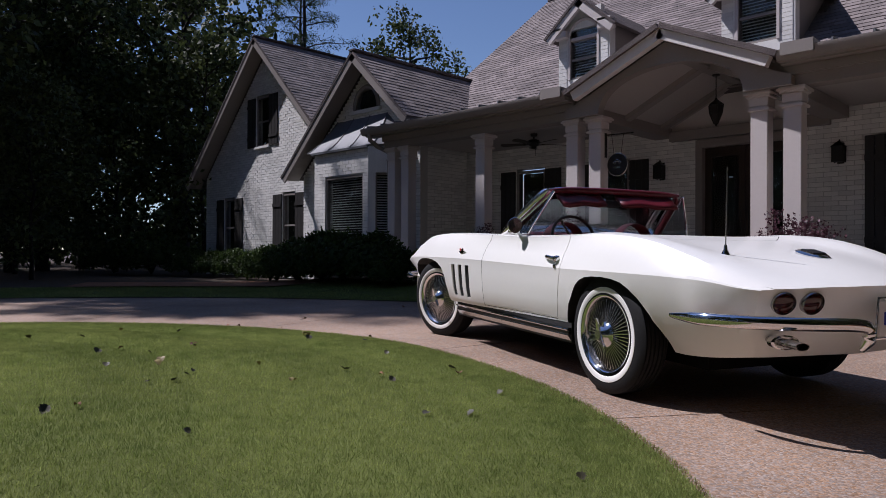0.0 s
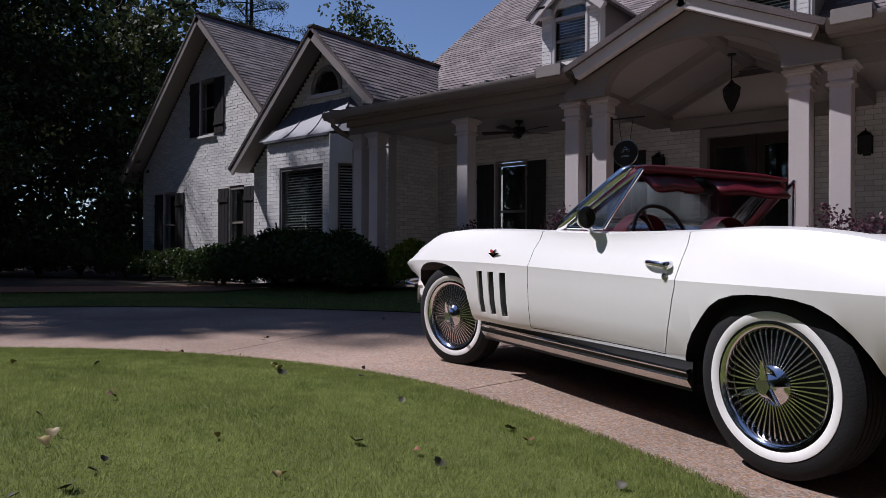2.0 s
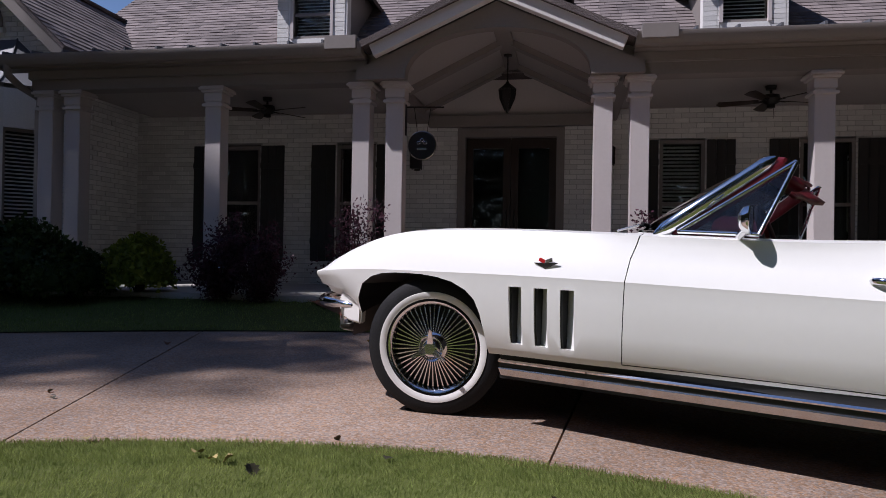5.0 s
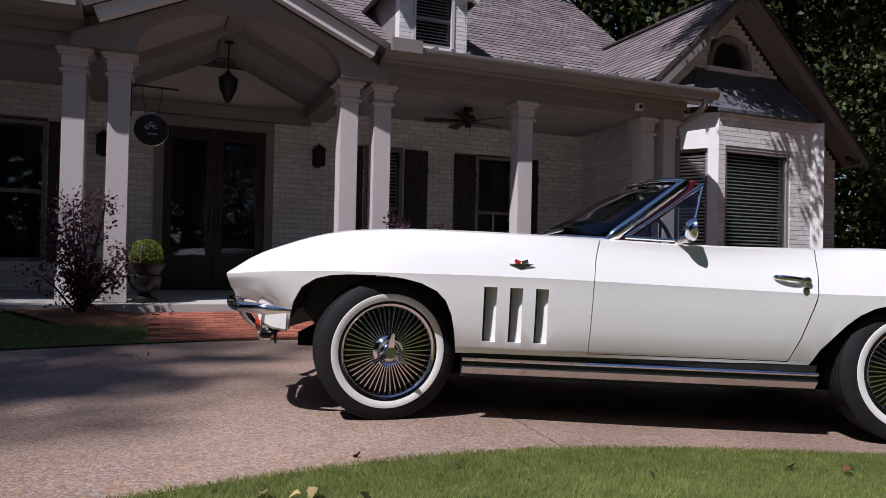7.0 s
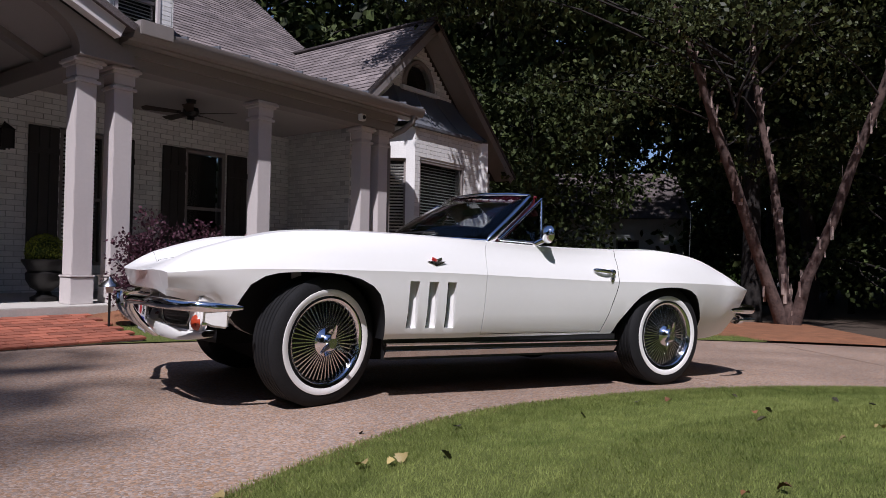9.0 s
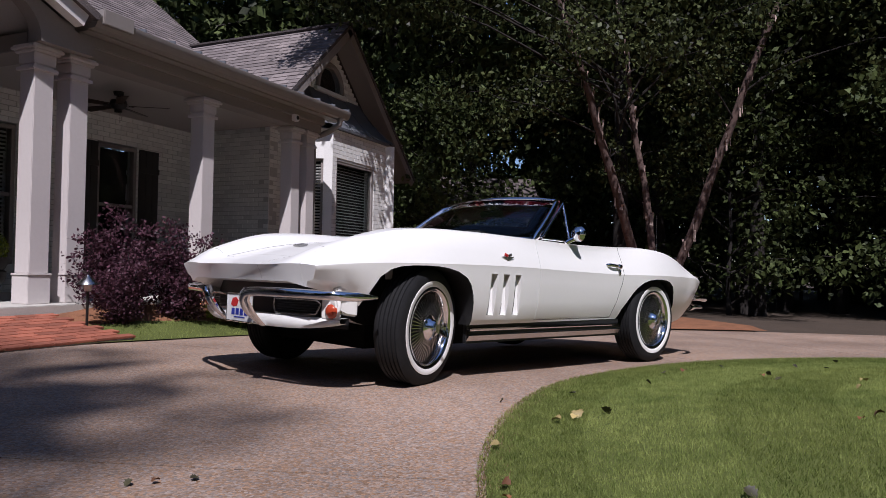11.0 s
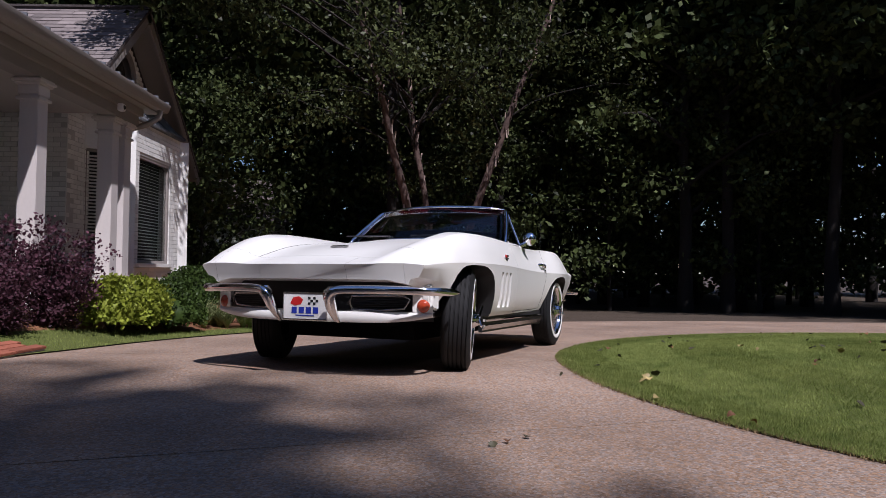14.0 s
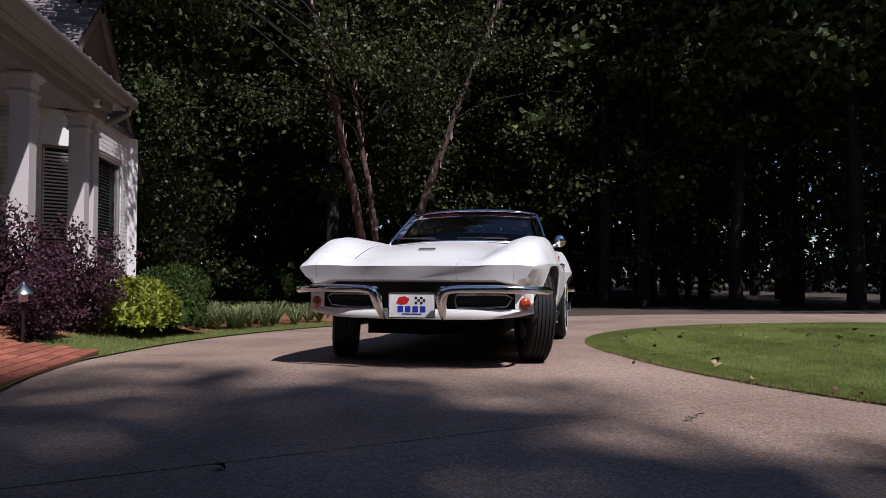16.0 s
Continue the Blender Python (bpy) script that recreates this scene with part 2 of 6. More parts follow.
def thing(name, label, category, m=None, group="", kind=""):
    """The Empty at the base of a thing made of parts."""
    ob = new(name)
    if m is not None:
        ob.matrix_basis = m
    return tagged(ob, label, category, group, kind)


def solid(name, shape, material, label="", category="", group="", kind="", smooth=None, bevel=0.0, m=None):
    """A thing that is one mesh."""
    ob = new(name, shape if isinstance(shape, bpy.types.Mesh) else shape.mesh(name, material, smooth, bevel))
    if m is not None:
        ob.matrix_basis = m
    return tagged(ob, label, category, group, kind)


def quick_mesh(name, verts, faces, material):
    """A large mesh straight from arrays of vertices and of quads or triangles."""
    me = bpy.data.meshes.new(name)
    k = faces.shape[1]
    me.vertices.add(len(verts))
    me.vertices.foreach_set("co", np.asarray(verts, dtype=np.float32).ravel())
    me.loops.add(faces.size)
    me.loops.foreach_set("vertex_index", faces.astype(np.int32).ravel())
    me.polygons.add(len(faces))
    me.polygons.foreach_set("loop_start", np.arange(0, faces.size, k, dtype=np.int32))
    me.update(calc_edges=True)
    me.materials.append(material)
    return me


def smoothstep(a, b, x):
    t = min(1.0, max(0.0, (x - a) / (b - a)))
    return t * t * (3 - 2 * t)


# ---- ground ----
ISLE = Vector((-4.75, -1.4, 0))
R_LAWN, LAWN_OFF = 4.58, 0.72        # the lawn is a smaller circle, set towards the house


def inner(a):
    """Radius of the lawn's edge from the drive's centre, by angle."""
    k = LAWN_OFF * math.sin(a)
    return k + math.sqrt(R_LAWN ** 2 - LAWN_OFF ** 2 + k * k)


def level(x, y):
    """Height of the drive: flat by the front door, falling away to the east."""
    return -0.029 * max(0.0, min(x, 14) + 4.9) * smoothstep(-5.4, -3.4, x)


def outer(a):
    """Outer radius of the drive round the island, by angle."""
    d = math.degrees(a) % 360
    return 9.3 - 0.05 * smoothstep(90, 108, d) - 0.28 * (1 - smoothstep(20, 75, d)) - 0.25 * smoothstep(300, 360, d)


def ring(a0, a1, r0, r1, zf, na, nr):
    rows = []
    for i in range(na + 1):
        a = a0 + (a1 - a0) * i / na
        ra, rb = (r0(a) if callable(r0) else r0), (r1(a) if callable(r1) else r1)
        row = []
        for j in range(nr + 1):
            r = ra + (rb - ra) * j / nr
            x, y = ISLE.x + r * math.cos(a), ISLE.y + r * math.sin(a)
            row.append((x, y, zf(x, y)))
        rows.append(row)
    return rows


def mound(x, y):
    q = max(0.0, R_LAWN - math.hypot(x - ISLE.x, y - ISLE.y - LAWN_OFF))
    return level(x, y) + 0.012 + 0.042 * q * smoothstep(0, 1.2, q) * (1 - 0.06 * q)


def bank(x, y):
    """Ground outside the drive: it rises gently to the porch slab."""
    q = min(1.0, max(0.0, (y - 7.85) / 1.1)) * (1 - smoothstep(3.0, 7.0, x)) * smoothstep(-16.0, -11.0, x)
    return level(x, y) * (1 - q) + q * (0.135 + 0.05 * smoothstep(1.0, 1.6, abs(x + 4.85)))


def forest_floor(x, y):
    return level(x, y) - 0.045


rows = []
axis = [-400, -150, -70] + [i * 2.0 - 40 for i in range(36)] + [60, 150, 400]
for gy in axis:
    rows.append([(gx, gy, forest_floor(gx, gy)) for gx in axis])
solid("ground", Shape().grid(rows), M_SOIL, "brown leaf-littered earth under the trees", "ground", kind="structure", smooth=60)

# joints of the drive, degrees round the island
JOINTS = [-57.0 + 23.5 * i for i in range(16)]
for a0, a1 in zip(JOINTS, JOINTS[1:]):
    g = 0.006 / 7
    s = Shape()
    top = ring(radians(a0) + g, radians(a1) - g, lambda a: inner(a) - 0.12, outer, lambda x, y: level(x, y), 14, 10)
    low = [[(x, y, z - 0.06) for x, y, z in r] for r in top]
    s.grid(top)
    for e in (0, -1):
        s.grid([top[e], low[e]])
    s.grid([[r[0] for r in top], [r[0] for r in low]])
    s.grid([[r[-1] for r in top], [r[-1] for r in low]])
    solid("drive_panel", s, M_CONC, "tan exposed-aggregate concrete panel of the curved drive", "driveway", "drive panels", "structure", smooth=40)

s = Shape().grid(ring(0, 2 * math.pi, 0.01, inner, mound, 96, 22))
solid("lawn", s, M_TURF, "round mown lawn island inside the drive", "lawn", kind="structure", smooth=60)

# ---- house ----
SLAB = 0.25          # porch floor
WALL_Y = 12.0        # front wall behind the porch
EAVE_Y, EAVE_Z = 8.97, 3.17
BEAM_Z = 2.80
PORCH_W, PORCH_E = -11.0, 1.1


def brick_wall(name, x0, x1, y, z0, z1, label, holes=(), clip=None, thick=0.22, facing=-1, along="x", bw=0.215, bh=0.075, single=270):
    """A painted brick wall: mortar core with openings cut through, and courses of bricks proud of it.
    holes: (u0, u1, z0, z1); clip(z) gives the span left at a height (gables)."""
    core = Shape()
    us = sorted({x0, x1, *[h[0] for h in holes], *[h[1] for h in holes]})
    us = [u for u in us if x0 <= u <= x1]

    def put(u, d, z):
        return Vector((u, y + d, z)) if along == "x" else Vector((y + d, u, z))

    def slab(u0, u1, a0, a1, d0, d1, sh):
        p = [put(u, d, z) for z in (a0, a1) for d in (d0, d1) for u in (u0, u1)]
        sh.add(p, [(0, 2, 3, 1), (4, 5, 7, 6), (0, 1, 5, 4), (2, 6, 7, 3), (0, 4, 6, 2), (1, 3, 7, 5)])

    n = int(round((z1 - z0) / bh))
    ch = (z1 - z0) / n
    face = Shape()
    whole = []
    back = 0.012 if facing < 0 else -0.012
    deep = thick if facing < 0 else -thick
    for i in range(n):
        a0, a1 = z0 + i * ch, z0 + (i + 1) * ch
        lo, hi = (x0, x1) if clip is None else clip((a0 + a1) / 2)
        lo, hi = max(lo, x0), min(hi, x1)
        if hi - lo < 0.05:
            continue
        spans = [(lo, hi)]
        for h0, h1, b0, b1 in holes:
            if a1 > b0 + 0.01 and a0 < b1 - 0.01:
                spans = [q for s0, s1 in spans for q in ((s0, min(s1, h0)), (max(s0, h1), s1)) if q[1] - q[0] > 0.01]
        for s0, s1 in spans:
            slab(s0, s1, a0, a1, back, deep, core)
            u = x0 + (bw / 2 if i % 2 else 0) - bw
            while u < s1:
                b0, b1 = max(u + 0.005, s0 + 0.001), min(u + bw - 0.005, s1 - 0.001)
                if b1 - b0 > 0.02:
                    j = random.uniform(-0.005, 0.002)
                    if along == "x" and facing < 0 and b1 - b0 > bw - 0.011:
                        whole.append((b0, a0 + 0.005, j))
                    else:
                        slab(b0, b1, a0 + 0.005, a1 - 0.005, j, back * 1.05, face)
                u += bw
    # bricks at the east end are single pieces, the rest stay joined
    whole.sort(key=lambda q: -q[0])
    for b0, a, j in whole[single:]:
        slab(b0, b0 + bw - 0.01, a, a + ch - 0.01, j, back * 1.05, face)
    ob = solid(name, core, M_MORTAR, label, "wall", kind="structure")
    if whole[:single]:
        one = Shape().box(0, bw - 0.01, 0, 0.017, 0, ch - 0.01).mesh("brick", M_BRICKO)
        for b0, a, j in whole[:single]:
            part("brick", one, M_BRICKO, ob, m=Matrix.Translation((b0, y + j, a)))
    part("brick_courses", face, M_BRICKW, ob)["kind"] = "stuff"
    return ob


def gable_clip(cx, apex, pitch):
    return lambda z: (cx - (apex - z) / pitch, cx + (apex - z) / pitch)


def shutter(parent, x0, x1, y, z0, z1):
    """A board shutter with two battens."""
    s = Shape()
    w = (x1 - x0) / 3
    for i in range(3):
        s.box(x0 + i * w + 0.003, x0 + (i + 1) * w - 0.003, y - 0.03, y, z0, z1)
    ob = part("shutter", s, M_SHUTTER, parent, "dark board-and-batten shutter", bevel=0.004)
    for k in (0.15, 0.8):
        part("batten", Shape().box(x0, x1, y - 0.05, y - 0.03, z0 + (z1 - z0) * k, z0 + (z1 - z0) * k + 0.09), M_SHUTTER, ob, bevel=0.004)


def window(x0, x1, y, z0, z1, name, blinds=True, shutters=0.0, sill=True, mullion=True, frame_mat=None, m=None, label="", open_blind=0.5):
    """A window in an opening of a wall that faces south: frame, sash bars, pane, blinds and shutters."""
    w = thing(name, label or "white window with a dark pane and closed blinds", "window", m, kind="structure")
    fm = frame_mat or M_TRIM
    t = 0.05
    fr = Shape().box(x0, x0 + t, y + 0.02, y + 0.12, z0, z1).box(x1 - t, x1, y + 0.02, y + 0.12, z0, z1)
    fr.box(x0 + t, x1 - t, y + 0.02, y + 0.12, z0, z0 + t).box(x0 + t, x1 - t, y + 0.02, y + 0.12, z1 - t, z1)
    part("window_frame", fr, fm, w)
    if mullion:
        zm = (z0 + z1) / 2
        part("sash_bar", Shape().box(x0 + t, x1 - t, y + 0.035, y + 0.085, zm - 0.025, zm + 0.025), fm, w)
    part("pane", Shape().box(x0 + t, x1 - t, y + 0.055, y + 0.061, z0 + t, z1 - t), M_GLASS, w)
    # near-black sheet behind the pane, painted as the room's darkness
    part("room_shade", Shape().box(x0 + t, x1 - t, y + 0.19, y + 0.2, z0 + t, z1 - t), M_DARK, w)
    if blinds:
        n = int((z1 - z0 - 0.1) / 0.055)
        sl = Shape()
        for i in range(n):
            z = z0 + t + 0.03 + i * 0.055
            sl.box(-(x1 - x0) / 2 + 0.06, (x1 - x0) / 2 - 0.06, -0.02, 0.02, -0.0015, 0.0015, Matrix.Translation(((x0 + x1) / 2, y + 0.125, z)) @ Matrix.Rotation(open_blind, 4, "X"))
        part("blind", sl, M_BLIND, w, "white slatted blind")
    if sill:
        part("window_sill", Shape().box(x0 - 0.06, x1 + 0.06, y - 0.06, y + 0.06, z0 - 0.07, z0 - 0.001), M_BRICKW, w, bevel=0.006)
    if shutters:
        shutter(w, x0 - shutters - 0.02, x0 - 0.02, y - 0.003, z0, z1)
        shutter(w, x1 + 0.02, x1 + 0.02 + shutters, y - 0.003, z0, z1)
    return w


def shingled(name, corner, u, v, nu, nv, label, clip=None, first=0, size=(0.30, 0.14)):
    """A roof plane: corner, unit vectors along the eave and up the slope, and its lengths; rows of lapped shingle tabs on a deck."""
    u, v = Vector(u).normalized(), Vector(v).normalized()
    nrm = u.cross(v).normalized()
    if nrm.z < 0:
        nrm = -nrm
    c = Vector(corner)
    tabs = Shape()
    rows_n = int(nv / size[1])
    for i in range(rows_n):
        a, b = i * size[1], min((i + 1.25) * size[1], nv)
        lo, hi = (0, nu) if clip is None else clip(a + size[1] / 2)
        x = lo - random.random() * size[0]
        while x < hi:
            w = size[0] * random.uniform(0.6, 1.25)
            x0, x1 = max(x, lo), min(x + w - 0.004, hi)
            if x1 - x0 > 0.02:
                h = 0.016 + random.uniform(0, 0.007)
                p = [c + u * x0 + v * a + nrm * h, c + u * x1 + v * a + nrm * h, c + u * x1 + v * b + nrm * 0.006, c + u * x0 + v * b + nrm * 0.006,
                     c + u * x0 + v * a, c + u * x1 + v * a]
                tabs.add(p, [(0, 1, 2, 3), (4, 5, 1, 0)])
            x += w
    return tabs


def roof_mesh(name, tabs, deck, parent, label):
    me = bpy.data.meshes.new("shingles")
    me.from_pydata(tabs.v, [], tabs.f)
    me.materials.append(M_SHINGLE_I)
    me.update()
    ob = solid(name, deck, M_SHINGLE, label, "roof", kind="structure")
    t = new("shingles", me)
    t.parent = ob
    t["kind"] = "stuff"
    return ob


M_SHINGLE_I = mat("shingle_tab", (0.136, 0.114, 0.112), 0.92, vary=0.22, scale=1.2, fine=60, bump=0.004, rand=0.28, tint=(0.19, 0.16, 0.155), island=True)

# porch floor, steps and walk
solid("porch_floor", Shape().box(PORCH_W, PORCH_E, 9.02, 12.0, -0.1, SLAB), M_SLAB, "pale concrete porch floor with a thick edge", "porch", kind="structure", bevel=0.01)
solid("porch_nosing", Shape().box(PORCH_W, PORCH_E, 8.96, 9.02, SLAB - 0.1, SLAB + 0.004), M_SLAB, "pale concrete nosing of the porch", "porch", kind="structure", bevel=0.008)

# front wall under the porch
DOOR = (-5.80, -4.17, SLAB, 2.71)
WINS = [(-9.80, -9.06, 0.62, 2.48), (-7.76, -7.12, 0.62, 2.48), (-2.78, -2.14, 0.62, 2.5), (-0.84, -0.10, 0.62, 2.5)]
brick_wall("wall_front", PORCH_W - 0.4, PORCH_E + 0.4, WALL_Y, SLAB - 0.2, 3.5, "white painted brick wall behind the porch", [DOOR, *WINS])
for x0, x1, z0, z1 in WINS:
    window(x0, x1, WALL_Y, z0, z1, "window_porch", x0 > -4 and x0 < -2, 0.40, frame_mat=M_TRIM, label="tall dark porch window with dark shutters", open_blind=0.9)
d = thing("door_1", "dark double front door with glass panels under the portico", "door", kind="structure")
x0, x1, z0, z1 = DOOR
part("door_frame", Shape().box(x0, x0 + 0.12, 11.95, 12.2, z0, z1).box(x1 - 0.12, x1, 11.95, 12.2, z0, z1).box(x0 + 0.12, x1 - 0.12, 11.95, 12.2, z1 - 0.14, z1), M_TRIM, d)
xm = (x0 + x1) / 2
for a, b in ((x0 + 0.12, xm - 0.005), (xm + 0.005, x1 - 0.12)):
    s = Shape().box(a, a + 0.11, 12.08, 12.14, z0, z1 - 0.14).box(b - 0.11, b, 12.08, 12.14, z0, z1 - 0.14)
    s.box(a + 0.11, b - 0.11, 12.08, 12.14, z0, z0 + 0.5).box(a + 0.11, b - 0.11, 12.08, 12.14, z1 - 0.3, z1 - 0.14)
    leaf = part("door_leaf", s, M_DOOR, d)
    part("pane", Shape().box(a + 0.11, b - 0.11, 12.105, 12.112, z0 + 0.5, z1 - 0.3), M_GLASS, leaf)
    part("handle", Shape().tube([(xm + (0.06 if a > xm - 0.1 else -0.06), 12.05, z0 + 0.85), (xm + (0.06 if a > xm - 0.1 else -0.06), 12.05, z0 + 1.2)], 0.012), M_IRON, leaf)
# added near-black sheet in place of the hall's darkness, no real wall
solid("wall_hall", Shape().box(x0 - 0.3, x1 + 0.3, 12.9, 13.0, 0, 3), M_DARK, "near-black sheet standing in for the unlit hall behind the front door", "wall", kind="structure")

# porch ceiling and beam
ceil = Shape().box(PORCH_W, -6.28, 9.42, 12.0, 2.98, 3.04).box(-3.66, PORCH_E, 9.42, 12.0, 2.98, 3.04)
solid("ceiling", ceil, M_CEIL, "taupe painted porch ceiling", "ceiling", kind="structure")
bw = Shape().box(PORCH_W, -6.25, 9.28, 9.54, BEAM_Z, EAVE_Z - 0.03).box(-3.75, PORCH_E, 9.28, 9.54, BEAM_Z, EAVE_Z - 0.03)
for xx in (-6.42, -3.58):
    bw.box(xx - 0.17, xx + 0.17, 9.54, 12.0, BEAM_Z, 2.979)
solid("porch_beam", bw, M_TRIM, "taupe boxed beam over the porch columns", "beam", kind="structure", bevel=0.006)
# soffit, fascia and gutter
for a, b in ((-11.34, -6.48), (-3.42, 1.44)):
    g = Shape()
    prof = [(EAVE_Y + 0.12, 3.06), (EAVE_Y + 0.02, 3.06), (EAVE_Y - 0.01, 3.10), (EAVE_Y - 0.03, 3.17), (EAVE_Y - 0.03, 3.185), (EAVE_Y + 0.12, 3.185)]
    g.prism(prof, "x", a, b)
    gut = solid("gutter", g, M_TRIM, "taupe ogee gutter along the porch eave", "gutter", kind="structure", smooth=30)
    part("soffit_board", Shape().box(a, b, EAVE_Y + 0.12, 9.30, 3.04, 3.10), M_TRIM, gut)
    part("frieze", Shape().box(a + 0.34 if a < -8 else a, b - 0.34 if b > 0 else b, 9.21, 9.279, 2.93, 3.04), M_TRIM, gut, bevel=0.01)
    # low metal roof with standing seams
    s = Shape().add([(a, EAVE_Y - 0.02, 3.19), (b, EAVE_Y - 0.02, 3.19), (b, 12.2, 3.62), (a, 12.2, 3.62)], [(0, 1, 2, 3)])
    x = a + 0.2
    while x < b:
        s.add([(x - 0.012, EAVE_Y - 0.02, 3.19), (x + 0.012, EAVE_Y - 0.02, 3.19), (x + 0.012, EAVE_Y - 0.02, 3.225), (x - 0.012, EAVE_Y - 0.02, 3.225),
               (x - 0.012, 12.2, 3.62), (x + 0.012, 12.2, 3.62), (x + 0.012, 12.2, 3.655), (x - 0.012, 12.2, 3.655)],
              [(0, 1, 2, 3), (3, 2, 6, 7), (0, 3, 7, 4), (1, 5, 6, 2)])
        x += 0.42
    solid("porch_roof", s, M_METALROOF, "grey low-sloped metal roof with standing seams", "roof", kind="structure")


def column():
    c = thing("porch_column", "square taupe painted porch column with a moulded cap", "column", group="porch columns")
    part("shaft", Shape().box(-0.105, 0.105, -0.105, 0.105, 0.30, 2.36), M_COL, c, bevel=0.006)
    part("plinth", Shape().box(-0.12, 0.12, -0.12, 0.12, 0.0, 0.28).box(-0.13, 0.13, -0.13, 0.13, 0.28, 0.30), M_COL, c, bevel=0.005)
    part("collar", Shape().box(-0.135, 0.135, -0.135, 0.135, 2.30, 2.335), M_COL, c, bevel=0.006)
    s = Shape()
    for r, z0, z1 in ((0.118, 2.36, 2.47), (0.145, 2.47, 2.50), (0.17, 2.50, 2.53), (0.155, 2.53, 2.549)):
        s.box(-r, r, -r, r, z0, z1)
    part("capital", s, M_COL, c, bevel=0.006)
    return c


COLS = [(-6.56, 9.39), (-6.15, 9.39), (-3.74, 9.39), (-3.34, 9.39), (-1.42, 9.41), (-8.46, 9.39), (0.54, 9.47), (0.93, 9.47), (-10.42, 9.41), (-10.81, 9.41)]
col = column()
for i, (x, y) in enumerate(COLS):
    m = pose(x, y, SLAB)
    if i == 0:
        col.matrix_basis = m
    else:
        copy_thing(col, m)

# portico gable
PX, PZ, PP = -4.945, 3.65, 0.45     # centre, apex of the face, pitch
arch = []
for k in range(25):
    a = math.pi * k / 24
    arch.append((PX - 1.06 * math.cos(a), 2.80 + 0.55 * math.sin(a) ** 0.9))
g = Shape()
top_pts = [(x, PZ - abs(x - PX) * PP) for x, z in arch]
vs, fs = [], []
for yy in (9.14, 9.30):
    vs += [(x, yy, z) for x, z in arch] + [(x, yy, z) for x, z in top_pts]
n = len(arch)
for i in range(n - 1):
    fs += [(i, i + 1, n + i + 1, n + i), (2 * n + i, 3 * n + i, 3 * n + i + 1, 2 * n + i + 1), (i, 2 * n + i, 2 * n + i + 1, i + 1)]
g.add(vs, fs)
for sg in (-1, 1):
    a, b = sorted((PX + sg * 1.06, PX + sg * 1.64))
    g.prism([(a, 2.80), (b, 2.80), (b, PZ - abs(b - PX) * PP), (a, PZ - abs(a - PX) * PP)], "y", 9.14, 9.30)
portico = thing("portico", "taupe gabled portico with an arched front and pitched ceiling", "portico", kind="structure")
part("gable_face", g, M_TRIM, portico, smooth=25)
# pitched ceiling behind the arch, ridge beam and ribs
RZ = 3.62
for sg in (-1, 1):
    e = PX + sg * 1.30
    part("ceiling_slope", Shape().add([(e, 9.28, 2.98), (e, 11.99, 2.98), (PX, 11.99, RZ), (PX, 9.28, RZ), (e, 9.28, 3.02), (e, 11.99, 3.02), (PX, 11.99, RZ + 0.04), (PX, 9.28, RZ + 0.04)],
                                      [(0, 1, 2, 3), (4, 7, 6, 5), (0, 4, 5, 1), (0, 3, 7, 4), (1, 5, 6, 2)]), M_CEIL, portico)
    for yy in (10.35, 11.55):
        part("rib", Shape().add([(e, yy, 2.98), (PX, yy, RZ), (PX, yy, RZ - 0.09), (e, yy, 2.90), (e, yy + 0.16, 2.98), (PX, yy + 0.16, RZ), (PX, yy + 0.16, RZ - 0.09), (e, yy + 0.16, 2.90)],
                                [(0, 1, 2, 3), (7, 6, 5, 4), (3, 2, 6, 7), (0, 3, 7, 4), (0, 4, 5, 1), (1, 5, 6, 2)]), M_TRIM, portico)
part("ridge_beam", Shape().box(PX - 0.10, PX + 0.10, 9.31, 11.98, RZ - 0.115, RZ - 0.02), M_TRIM, portico, bevel=0.006)
part("back_panel", Shape().prism([(PX - 1.3, 2.80), (PX + 1.3, 2.80), (PX + 1.3, 2.98), (PX, RZ), (PX - 1.3, 2.98)], "y", 11.975, 11.995), M_COL, portico, "pale panel over the door")
part("lintel_beam", Shape().box(PX - 1.3, PX + 1.3, 11.86, 11.972, 2.72, 2.90), M_TRIM, portico, bevel=0.006)
